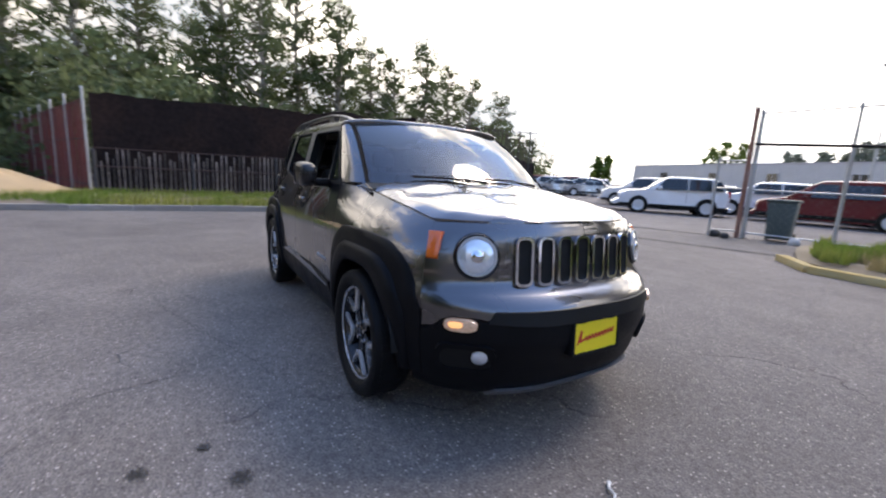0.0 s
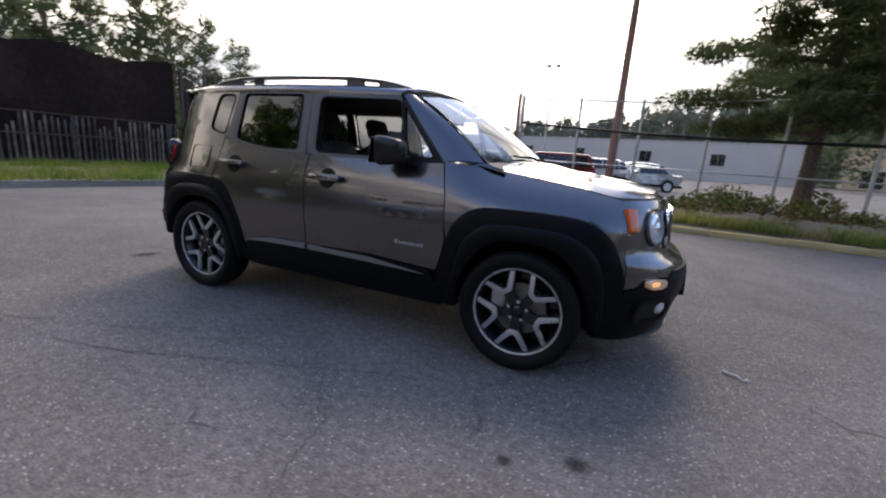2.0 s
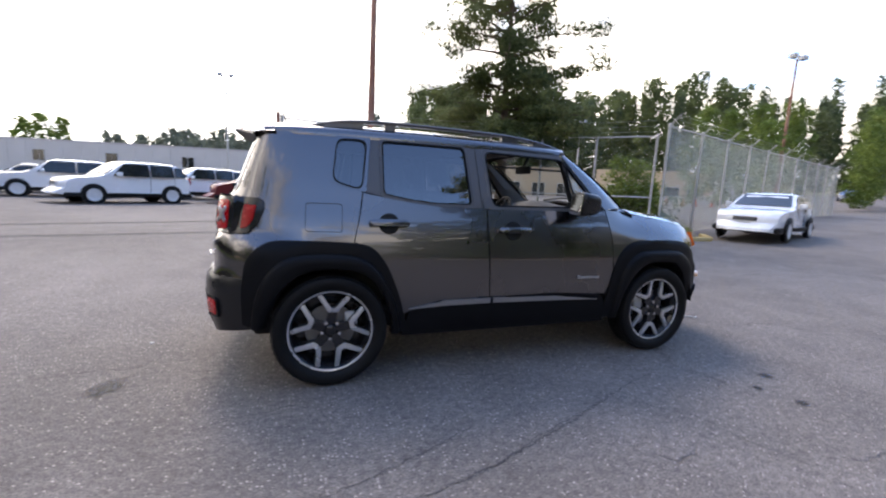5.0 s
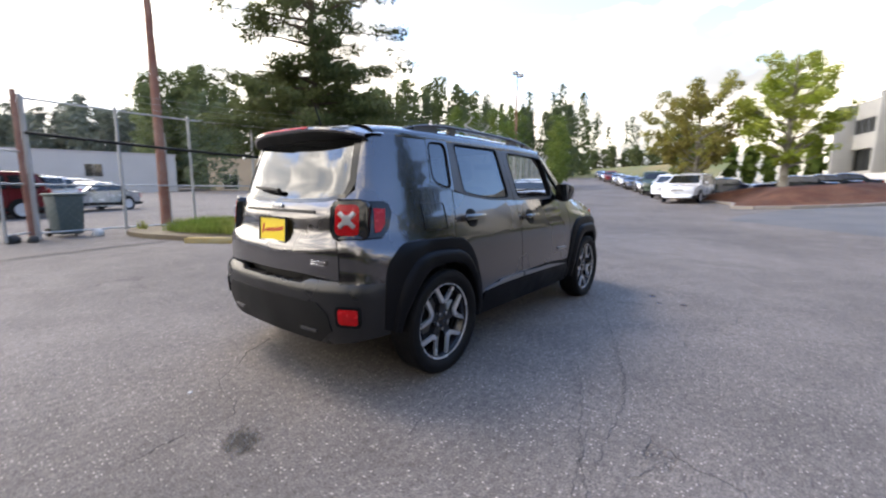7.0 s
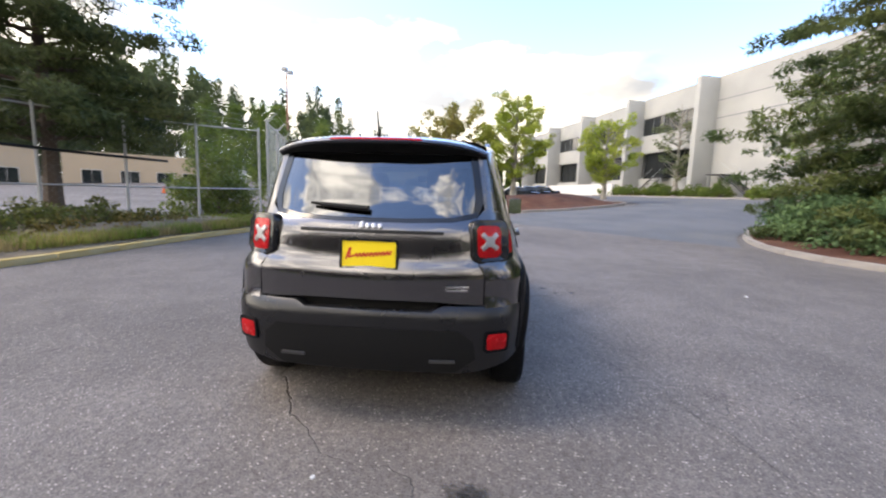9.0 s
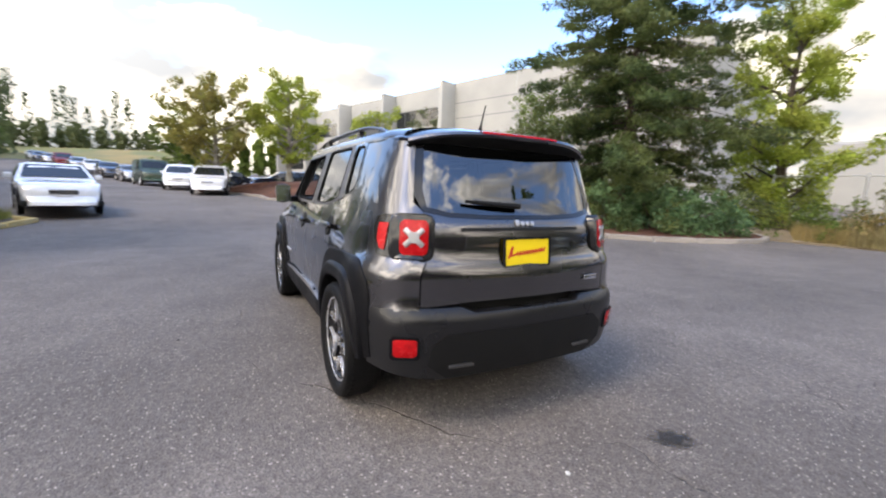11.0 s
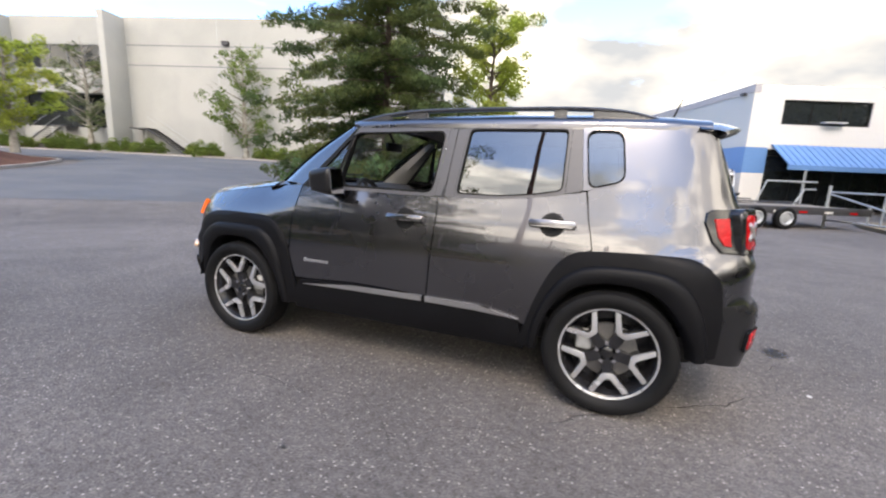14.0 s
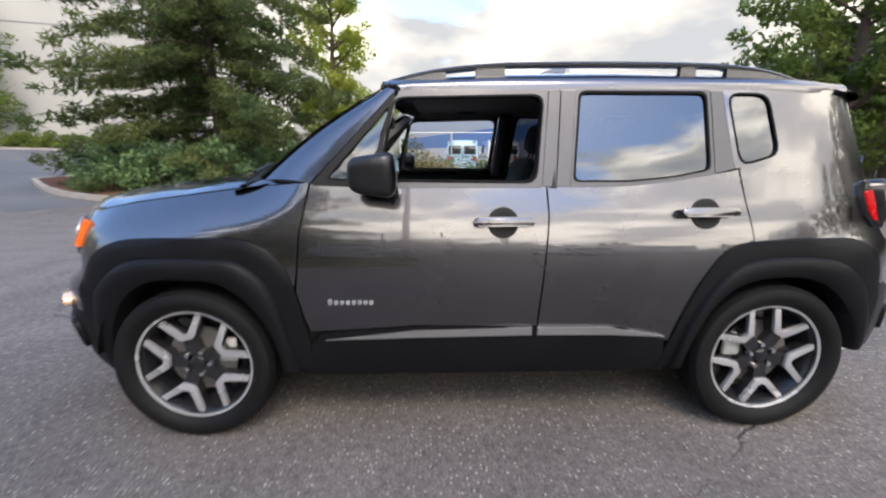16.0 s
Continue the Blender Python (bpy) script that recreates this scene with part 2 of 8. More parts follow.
M = dict(
    asphalt=asphalt_mat("asphalt", (0.122, 0.108, 0.098), 2.3, 0.9),
    drive=mat("drive_asphalt", (0.088, 0.092, 0.098), 0.85, vary=0.2, scale=0.5, fine=40, bump=0.3, tint=(0.11, 0.11, 0.112), dirt_scale=0.4),
    lot=mat("lot_asphalt", (0.20, 0.20, 0.20), 0.9, vary=0.15, scale=0.3, fine=20, tint=(0.25, 0.24, 0.23), dirt_scale=0.2),
    paint=mat("car_paint", (0.090, 0.087, 0.095), 0.28, 1.0, vary=0.05, scale=2, fine=900, coat=1.0),
    clad=mat("black_plastic", (0.006, 0.006, 0.007), 0.46, vary=0.2, scale=4, fine=260, bump=0.10, spec=0.10),
    gloss=mat("gloss_black", (0.012, 0.012, 0.013), 0.12, vary=0.05),
    bumper=mat("bumper_plastic", (0.010, 0.010, 0.0112), 0.30, vary=0.15, scale=4, fine=260, bump=0.05, spec=0.42),
    seal=mat("window_seal", (0.012, 0.012, 0.012), 0.9, vary=0.1, spec=0.05),
    rail=mat("rail_satin", (0.09, 0.09, 0.093), 0.3, 0.6, vary=0.05),
    satin=mat("satin_grey", (0.26, 0.255, 0.26), 0.34, 0.6, vary=0.05),
    pillar=mat("dark_pillar", (0.085, 0.082, 0.085), 0.42, 0.3, vary=0.05),
    rubber=mat("tyre_rubber", (0.007, 0.007, 0.0075), 0.55, spec=0.14, vary=0.25, scale=6, fine=120, bump=0.2),
    alloy=mat("machined_alloy", (0.56, 0.56, 0.575), 0.27, 0.7, vary=0.05, fine=300),
    darkalloy=mat("dark_alloy", (0.012, 0.012, 0.014), 0.24, 0.0, vary=0.08),
    disc=mat("brake_disc_steel", (0.16, 0.155, 0.15), 0.4, 0.7, vary=0.15, fine=80),
    caliper=mat("caliper_metal", (0.42, 0.42, 0.41), 0.5, 0.4, vary=0.15),
    chrome=mat("chrome", (0.75, 0.75, 0.77), 0.08, 1.0, vary=0.03),
    carrim=mat("pale_alloy", (0.58, 0.58, 0.59), 0.45, 0.2, vary=0.1, scale=20),
    silver=mat("silver_paint", (0.42, 0.42, 0.43), 0.35, 0.7, vary=0.04),
    red=mat("red_lens", (0.40, 0.005, 0.008), 0.25, vary=0.35, scale=30, fine=160, spec=0.25, coat=0.06),
    orange=mat("orange_lens", (0.75, 0.13, 0.015), 0.15, vary=0.06, coat=0.5),
    lens=mat("clear_lens", (0.75, 0.77, 0.8), 0.12, 0.5, vary=0.15, fine=60, coat=0.8),
    lit=mat("lit_signal", (0.8, 0.45, 0.2), 0.2, emit=(1.0, 0.52, 0.20), power=1.6),
    amber_lens=mat("amber_lens", (0.72, 0.50, 0.34), 0.12, 0.2, vary=0.35, scale=50, fine=200, coat=0.8, emit=(1.0, 0.5, 0.2), power=0.12),
    yellow=mat("yellow_plate", (0.85, 0.62, 0.02), 0.4, vary=0.04),
    redink=mat("red_ink", (0.55, 0.03, 0.02), 0.5, vary=0.04),
    black=mat("black_trim", (0.010, 0.010, 0.010), 0.5, vary=0.1, spec=0.18),
    interior=mat("dark_interior", (0.02, 0.02, 0.021), 0.75, vary=0.2, scale=8, fine=120, bump=0.2),
    liner=mat("headliner", (0.25, 0.24, 0.23), 0.9, vary=0.1, fine=200),
    clear=glass_mat("clear_glass", (0.95, 0.97, 1.0), (0.80, 0.84, 0.84)),
    privacy=glass_mat("privacy_glass", (0.92, 0.95, 1.0), (0.09, 0.10, 0.11), base=0.135),
    galv=mat("galvanised_steel", (0.42, 0.43, 0.43), 0.5, 0.6, vary=0.2, scale=5, fine=60),
    wire=mat("fence_wire", (0.36, 0.37, 0.37), 0.5, 0.5, vary=0.15),
    mesh=mat("green_screen_cloth", (0.30, 0.37, 0.34), 0.9, vary=0.15, scale=0.6, fine=60, alpha=0.42),
    slat=mat("brown_slat", (0.055, 0.030, 0.024), 0.8, vary=0.3, scale=1.5, fine=30, rand=0.35),
    picket=mat("weathered_picket", (0.19, 0.16, 0.14), 0.85, vary=0.35, scale=2.0, fine=30, rand=0.6, spec=0.2, tint=(0.05, 0.036, 0.03), dirt_scale=1.5),
    brownscreen=mat("brown_screen", (0.019, 0.013, 0.012), 0.95, vary=0.5, scale=0.9, fine=8, bump=0.3, spec=0.1, tint=(0.028, 0.017, 0.014)),
    redslat=mat("red_slat", (0.16, 0.035, 0.030), 0.8, vary=0.25, scale=1.5, fine=30, rand=0.25),
    rust=mat("rusty_pole", (0.24, 0.105, 0.075), 0.85, vary=0.3, scale=1.2, fine=30, tint=(0.30, 0.17, 0.13), dirt_scale=1.4),
    kerb=mat("yellow_kerb", (0.40, 0.28, 0.09), 0.9, vary=0.25, scale=1.5, fine=30, bump=0.4, tint=(0.40, 0.32, 0.16), dirt_scale=1.2, rand=0.12),
    kerb_grey=mat("grey_kerb", (0.30, 0.27, 0.24), 0.9, vary=0.25, scale=1.5, fine=30, bump=0.4, tint=(0.22, 0.20, 0.18), dirt_scale=1.1, rand=0.12),
    soil=mat("soil", (0.15, 0.115, 0.075), 0.95, vary=0.35, scale=1.2, fine=16, bump=0.8, tint=(0.20, 0.16, 0.10)),
    bark=mat("bark_mulch", (0.082, 0.037, 0.026), 0.95, vary=0.5, scale=2.0, fine=22, bump=1.0, spec=0.15, tint=(0.115, 0.058, 0.040)),
    grass=leaf_mat("grass_blades", (0.13, 0.20, 0.035), (0.26, 0.27, 0.07)),
    trunk=mat("tree_bark", (0.085, 0.062, 0.048), 0.95, vary=0.4, scale=3, fine=25, bump=0.9),
    palebark=mat("pale_bark", (0.33, 0.31, 0.27), 0.9, vary=0.35, scale=3, fine=25, bump=0.5, tint=(0.17, 0.15, 0.12), dirt_scale=3),
    fir=leaf_mat("fir_needles", (0.066, 0.100, 0.036), (0.125, 0.150, 0.050)),
    juniper=leaf_mat("juniper_needles", (0.080, 0.150, 0.066), (0.145, 0.225, 0.095)),
    pine=leaf_mat("pine_needles", (0.065, 0.090, 0.034), (0.12, 0.14, 0.055)),
    leaf=leaf_mat("green_leaves", (0.085, 0.135, 0.028), (0.15, 0.20, 0.045)),
    # woodland green lightened to carry the haze of distance
    wood=leaf_mat("woodland_leaves", (0.090, 0.125, 0.055), (0.15, 0.185, 0.075)),
    clipped=leaf_mat("clipped_leaves", (0.10, 0.15, 0.03), (0.16, 0.20, 0.045)),
    lime=leaf_mat("lime_leaves", (0.27, 0.34, 0.05), (0.38, 0.41, 0.09)),
    amber=leaf_mat("turning_leaves", (0.27, 0.23, 0.07), (0.30, 0.30, 0.08)),
    # fir green for far trees, haze mixed into the colour
    farfir=leaf_mat("hazy_fir_needles", (0.065, 0.098, 0.055), (0.11, 0.145, 0.075)),
    # paler and greyer green, with distance haze put into the leaf colour
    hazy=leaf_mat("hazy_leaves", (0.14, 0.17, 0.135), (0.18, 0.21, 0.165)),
    dark=leaf_mat("dark_leaves", (0.095, 0.125, 0.055), (0.155, 0.18, 0.08)),
    shrub=leaf_mat("shrub_leaves", (0.085, 0.115, 0.028), (0.17, 0.12, 0.04)),
    dry=leaf_mat("dry_stems", (0.26, 0.22, 0.11), (0.33, 0.25, 0.11)),
    concrete=mat("painted_concrete", (0.375, 0.370, 0.345), 0.85, vary=0.08, scale=0.35, fine=18, bump=0.2, tint=(0.335, 0.335, 0.315), dirt_scale=0.3),
    band=mat("grey_band", (0.17, 0.18, 0.19), 0.4, vary=0.1),
    beige=mat("beige_wall", (0.47, 0.37, 0.26), 0.9, vary=0.1, scale=0.4, fine=12, bump=0.1),
    greywall=mat("pale_metal_wall", (0.44, 0.45, 0.46), 0.7, vary=0.1, scale=0.4, fine=10),
    white=mat("white_wall", (0.62, 0.60, 0.57), 0.85, vary=0.05, scale=0.5, fine=14),
    blue=mat("blue_band", (0.10, 0.22, 0.44), 0.6, vary=0.08, scale=0.5, fine=14),
    greyblue=mat("grey_blue_wall", (0.45, 0.465, 0.47), 0.8, vary=0.06, scale=0.5, fine=14),
    parapet=mat("mauve_grey_parapet", (0.40, 0.385, 0.40), 0.8, vary=0.08),
    darkglass=mat("dark_window", (0.015, 0.018, 0.02), 0.05, vary=0.1, spec=0.6),
    roofing=mat("roofing", (0.18, 0.17, 0.16), 0.9, vary=0.2),
    carwhite=mat("white_car_paint", (0.75, 0.76, 0.78), 0.25, vary=0.03, coat=1.0),
    carpale=mat("pale_blue_car_paint", (0.33, 0.52, 0.66), 0.3, vary=0.05, coat=0.8),
    carred=mat("red_car_paint", (0.13, 0.006, 0.010), 0.35, 0.1, vary=0.05, spec=0.3, coat=0.25),
    carblue=mat("dark_blue_car_paint", (0.012, 0.02, 0.045), 0.2, 0.3, vary=0.05, coat=1.0),
    carsilver=mat("silver_car_paint", (0.42, 0.43, 0.45), 0.25, 0.5, vary=0.05, coat=1.0),
    cargreen=mat("dark_green_car_paint", (0.03, 0.055, 0.03), 0.3, vary=0.05, coat=0.5),
    litterm=mat("white_litter", (0.55, 0.55, 0.53), 0.7, vary=0.1),
    stain=mat("oil_stain", (0.028, 0.027, 0.026), 0.7, vary=0.3, scale=6),
    railhead=mat("worn_rail_steel", (0.075, 0.062, 0.055), 0.7, 0.3, vary=0.3, scale=3, fine=40),
    concretebed=mat("pale_bedding", (0.17, 0.155, 0.14), 0.95, vary=0.3, scale=2, fine=40, bump=0.5, spec=0.1, tint=(0.125, 0.115, 0.105), dirt_scale=2.0),
    steel=mat("dark_steel", (0.06, 0.06, 0.065), 0.5, 0.5, vary=0.2, fine=40),
    deck=mat("weathered_deck", (0.20, 0.17, 0.14), 0.9, vary=0.3, scale=2, fine=20, rand=0.2),
    bluecase=mat("blue_grey_cabinet", (0.28, 0.36, 0.40), 0.6, vary=0.1),
    conecol=mat("orange_cone", (0.75, 0.13, 0.03), 0.6, vary=0.1),
    bin=mat("dark_green_bin", (0.05, 0.075, 0.075), 0.6, vary=0.15),
)

# ---- building helpers ----
def finish(name, bm, material, parent=None, smooth=True, label=""):
    me = bpy.data.meshes.new(name)
    bm.normal_update()
    bm.to_mesh(me)
    bm.free()
    mats = material if isinstance(material, (list, tuple)) else [material]
    for k in mats:
        me.materials.append(k)
    if smooth:
        me.polygons.foreach_set("use_smooth", [True] * len(me.polygons))
        me.set_sharp_from_angle(angle=radians(38))
    ob = new(name, me)
    if parent:
        ob.parent = parent
    return tagged(ob, label=label)


def part(name, bm, material, parent, label="", smooth=True):
    """One mesh object under a thing or under a part."""
    return finish(name, bm, material, parent, smooth, label)


def thing(name, label, category, group="", kind="", m=None):
    """An Empty at the base of a thing, which parents its parts."""
    ob = new(name)
    ob.empty_display_size = 0.2
    if m is not None:
        ob.matrix_basis = m
    return tagged(ob, label, category, group, kind)


def box(bm, x0, y0, z0, x1, y1, z1, bevel=0.0, m=None):
    vs = [bm.verts.new(p) for p in ((x0, y0, z0), (x1, y0, z0), (x1, y1, z0), (x0, y1, z0), (x0, y0, z1), (x1, y0, z1), (x1, y1, z1), (x0, y1, z1))]
    fs = [bm.faces.new([vs[i] for i in f]) for f in ((3, 2, 1, 0), (4, 5, 6, 7), (0, 1, 5, 4), (1, 2, 6, 5), (2, 3, 7, 6), (3, 0, 4, 7))]
    if m is not None:
        bmesh.ops.transform(bm, matrix=m, verts=vs)
    if bevel:
        es = list({e for f in fs for e in f.edges})
        bmesh.ops.bevel(bm, geom=es, offset=bevel, segments=2, affect="EDGES", profile=0.5)
    return vs


def tube(bm, pts, radii, n=8, caps=True):
    """A round rod along points, with a radius for each point or one for all."""
    pts = [Vector(p) for p in pts]
    if not isinstance(radii, (list, tuple)):
        radii = [radii] * len(pts)
    rings = []
    ref = None
    for i, p in enumerate(pts):
        d = (pts[min(i + 1, len(pts) - 1)] - pts[max(i - 1, 0)]).normalized()
        if ref is None:
            ref = d.orthogonal().normalized()
        ref = (ref - d * ref.dot(d)).normalized()
        side = d.cross(ref)
        rings.append([bm.verts.new(p + radii[i] * (math.cos(a) * ref + math.sin(a) * side)) for a in (2 * math.pi * k / n for k in range(n))])
    for a, b in zip(rings, rings[1:]):
        for k in range(n):
            bm.faces.new((a[k], a[(k + 1) % n], b[(k + 1) % n], b[k]))
    if caps:
        bm.faces.new(rings[0][::-1])
        bm.faces.new(rings[-1])
    return rings


def lathe(bm, profile, n=32, axis="Y", centre=(0, 0, 0), closed=False):
    """Turns a profile of (radius, along) round an axis."""
    rings = []
    for r, a in profile:
        ring = []
        for k in range(n):
            t = 2 * math.pi * k / n
            c, s = r * math.cos(t), r * math.sin(t)
            p = {"Y": (c, a, s), "X": (a, c, s), "Z": (c, s, a)}[axis]
            ring.append(bm.verts.new(Vector(p) + Vector(centre)))
        rings.append(ring)
    pairs = list(zip(rings, rings[1:])) + ([(rings[-1], rings[0])] if closed else [])
    for a, b in pairs:
        for k in range(n):
            bm.faces.new((a[k], b[k], b[(k + 1) % n], a[(k + 1) % n]))
    return rings


def grid(bm, rows):
    """Faces between rows of points, each row as long as the next."""
    vs = [[bm.verts.new(p) for p in row] for row in rows]
    for a, b in zip(vs, vs[1:]):
        for k in range(len(a) - 1):
            bm.faces.new((a[k], a[k + 1], b[k + 1], b[k]))
    return vs


def rim(bm, depth, inward):
    """Turns the open border of a sheet inwards, so that it has an edge of some depth. inward(point) gives the way."""
    edges = [e for e in bm.edges if e.is_boundary]
    ret = bmesh.ops.extrude_edge_only(bm, edges=edges)
    for v in (g for g in ret["geom"] if isinstance(g, bmesh.types.BMVert)):
        v.co += depth * inward(v.co)


def sheet(poly, place, step=0.06, step2=None, depth=0.0, inward=None):
    """A curved panel: a flat outline (a, b), cut into cells and laid on a surface by place(a, b)."""
    bm = bmesh.new()
    bm.faces.new([bm.verts.new((a, b, 0)) for a, b in poly])
    step2 = step2 or step
    for axis, s in ((0, step), (1, step2)):
        lo, hi = min(p[axis] for p in poly), max(p[axis] for p in poly)
        n = max(1, int((hi - lo) / s))
        for k in range(1, n):
            co, no = [0, 0, 0], [0, 0, 0]
            co[axis], no[axis] = lo + (hi - lo) * k / n + 1e-5, 1
            bmesh.ops.bisect_plane(bm, geom=bm.verts[:] + bm.edges[:] + bm.faces[:], plane_co=co, plane_no=no, dist=1e-6)
    bmesh.ops.remove_doubles(bm, verts=bm.verts[:], dist=1e-4)
    for v in bm.verts:
        v.co = Vector(place(v.co.x, v.co.y))
    if depth:
        rim(bm, depth, inward)
    return bm


def smoothstep(a, b, x):
    t = min(1.0, max(0.0, (x - a) / (b - a)))
    return t * t * (3 - 2 * t)


def interp(x, table):
    """A value between the rows (x, value), smoothly."""
    if x <= table[0][0]:
        return table[0][1]
    for (a, u), (b, v) in zip(table, table[1:]):
        if x <= b:
            return u + (v - u) * smoothstep(a, b, x)
    return table[-1][1]


def linear(x, table):
    return float(np.interp(x, [t[0] for t in table], [t[1] for t in table]))


def plant_mesh(name, clumps, size, per, seed, flat=0.6, wide=0.45):
    """Leaves: small bent blades scattered in clumps (x, y, z, radius), all in one bmesh-free mesh."""
    rnd = np.random.RandomState(seed)
    verts, faces = [], []
    for cx, cy, cz, r, *rest in clumps:
        n = max(3, int(per * r * r))
        d = rnd.normal(size=(n, 3))
        d /= np.linalg.norm(d, axis=1)[:, None] + 1e-9
        rad = r * rnd.uniform(0.35, 1.0, (n, 1)) ** 0.6
        pos = np.array([cx, cy, cz]) + d * rad * np.array([1, 1, flat])
        u = rnd.normal(size=(n, 3))
        u /= np.linalg.norm(u, axis=1)[:, None]
        w = np.cross(u, d + 0.4 * rnd.normal(size=(n, 3)))
        w /= np.linalg.norm(w, axis=1)[:, None] + 1e-9
        s = size * rnd.uniform(0.6, 1.3, (n, 1))
        base = len(verts)
        quad = np.stack([pos - u * s, pos + w * s * wide, pos + u * s, pos - w * s * wide], 1).reshape(-1, 3)
        verts += quad.tolist()
        faces += [(base + 4 * k, base + 4 * k + 1, base + 4 * k + 2, base + 4 * k + 3) for k in range(n)]
    me = bpy.data.meshes.new(name)
    me.from_pydata(verts, [], faces)
    return me


# ---- ground, kerbs, beds ----
def ground_z(x, y):
    """The lie of the land: level round the car, rising along the road and up the drive of the long building."""
    rise = 0.022 * max(0.0, x - 6.0) * smoothstep(4.0, 14.0, x)
    rise += 0.04 * max(0.0, x - 42.0) * smoothstep(3.0, 9.0, y)
    rise = min(rise, 3.6)
    side = min(max(0.0, -y - 1.0), 20.0)
    rise += 0.054 * side * smoothstep(8.0, 22.0, x)
    return rise


def axis_steps():
    near = [k * 1.0 for k in range(-16, 17)]
    mid = [18, 20, 22, 24, 26, 28, 30, 32, 34, 36, 38, 40, 43, 46, 49, 52, 56, 60, 70, 85, 105, 130, 170, 230, 330, 500, 800, 1500]
    return [-v for v in mid[::-1]] + near + mid


bm = bmesh.new()
steps = axis_steps()
grid(bm, [[(x, y, ground_z(x, y)) for x in steps] for y in steps])
ground = finish("ground", bm, M["asphalt"])
tagged(ground, "worn grey asphalt with pale grit and thin cracks", "ground", kind="structure")


def smooth_line(pts, n=8, closed=False):
    """A soft curve through points."""
    P = [Vector(p) for p in pts]
    out = []
    m = len(P)
    for i in range(m if closed else m - 1):
        a, b, c, d = (P[(i + k) % m] if closed else P[min(max(i + k, 0), m - 1)] for k in (-1, 0, 1, 2))
        for k in range(n):
            t = k / n
            out.append(0.5 * ((2 * b) + (c - a) * t + (2 * a - 5 * b + 4 * c - d) * t * t + (3 * b - a - 3 * c + d) * t ** 3))
    if not closed:
        out.append(P[-1])
    return out


def by_length(line, step):
    """Points along a line at even steps."""
    out, left = [line[0]], step
    for a, b in zip(line, line[1:]):
        d = (b - a).length
        while d >= left:
            a = a + (b - a) * (left / d)
            out.append(a)
            d, left = (b - a).length, step
        left -= d
    return out


def kerb(name, pts, material, label, closed=False, stone=1.2, width=0.16, height=0.14):
    """A row of kerb stones along a line; each is a piece of its own."""
    line = by_length(smooth_line([(x, y, 0) for x, y in pts], 10, closed), stone)
    if closed:
        line.append(line[0])
    top = thing(name, label, "kerb", kind="structure")
    rnd = random.Random(len(pts))
    bm = bmesh.new()
    box(bm, -0.5, -0.5, -0.6, 0.5, 0.5, 0.5, 0.0)
    bmesh.ops.bevel(bm, geom=[e for e in bm.edges if all(v.co.z > 0.4 for v in e.verts)], offset=0.09, segments=2, affect="EDGES", profile=0.5)
    me = bpy.data.meshes.new("kerb_stone")
    bm.to_mesh(me)
    bm.free()
    me.materials.append(material)
    me.polygons.foreach_set("use_smooth", [True] * len(me.polygons))
    me.set_sharp_from_angle(angle=radians(30))
    for a, b in zip(line, line[1:]):
        mid, d = (a + b) / 2, b - a
        ob = new("kerb_stone", me)
        z = ground_z(mid.x, mid.y)
        tilt = math.atan2(ground_z(b.x, b.y) - ground_z(a.x, a.y), d.length)
        ob.matrix_basis = Matrix.Translation((mid.x, mid.y, z + height / 2 + rnd.uniform(-0.008, 0.008))) @ Matrix.Rotation(math.atan2(d.y, d.x), 4, "Z") @ Matrix.Rotation(-tilt, 4, "Y") @ Matrix.Diagonal((d.length - 0.012, width, height, 1))
        ob.parent = top
    return top


def bed(name, outline, material, label, top=0.1, mound=0.0, seed=1, category="bed"):
    """Earth inside an outline: a closed body with an uneven top."""
    line = [(p.x, p.y) for p in smooth_line([(x, y, 0) for x, y in outline], 6, True)]
    cx, cy = sum(p[0] for p in line) / len(line), sum(p[1] for p in line) / len(line)
    bm = bmesh.new()
    rings = 9
    rows = []
    for r in range(rings + 1):
        k = r / rings
        row = []
        for x, y in line + [line[0]]:
            px, py = cx + (x - cx) * (1 - k), cy + (y - cy) * (1 - k)
            h = top + mound * smoothstep(0, 0.7, k) + 0.05 * noise.noise(Vector((px * 0.8, py * 0.8, seed))) * smoothstep(0, 0.2, k)
            row.append((px, py, ground_z(px, py) + h))
        rows.append(row)
    skirt = [(x, y, z - 0.5) for x, y, z in rows[0]]
    grid(bm, [skirt] + rows)
    bmesh.ops.remove_doubles(bm, verts=bm.verts[:], dist=0.001)
    ob = finish(name, bm, material)
    return tagged(ob, label, category, kind="structure")


KERB_W = [(-9.6, -16), (-9.4, -8), (-9.2, -3), (-8.8, 1.2), (-8.2, 3.8), (-7.6, 5.4), (-7.9, 7.4), (-9.5, 8.6), (-12.5, 9.2)]
KERB_N = [(0.2, 7.5), (0.6, 6.75), (1.6, 6.52), (3.5, 6.5), (5.5, 6.52), (7.2, 6.38), (8.6, 6.02), (9.8, 5.55), (10.6, 5.7), (11.2, 6.6)]
kerb("kerb_west", KERB_W, M["kerb_grey"], "dark weathered concrete kerb before a grass strip")
kerb("kerb_north", KERB_N, M["kerb"], "worn concrete kerb with faded yellow paint", height=0.115)
bed("bed_west", [(-9.55, -16), (-9.3, -3), (-8.9, 1.2), (-8.3, 3.8), (-7.8, 5.4), (-8.1, 7.2), (-9.6, 8.4), (-12.4, 9.0), (-16, 8.5), (-17, 0), (-17, -16)], M["soil"], "earth strip along the brown fence", 0.11, 0.10, 2)
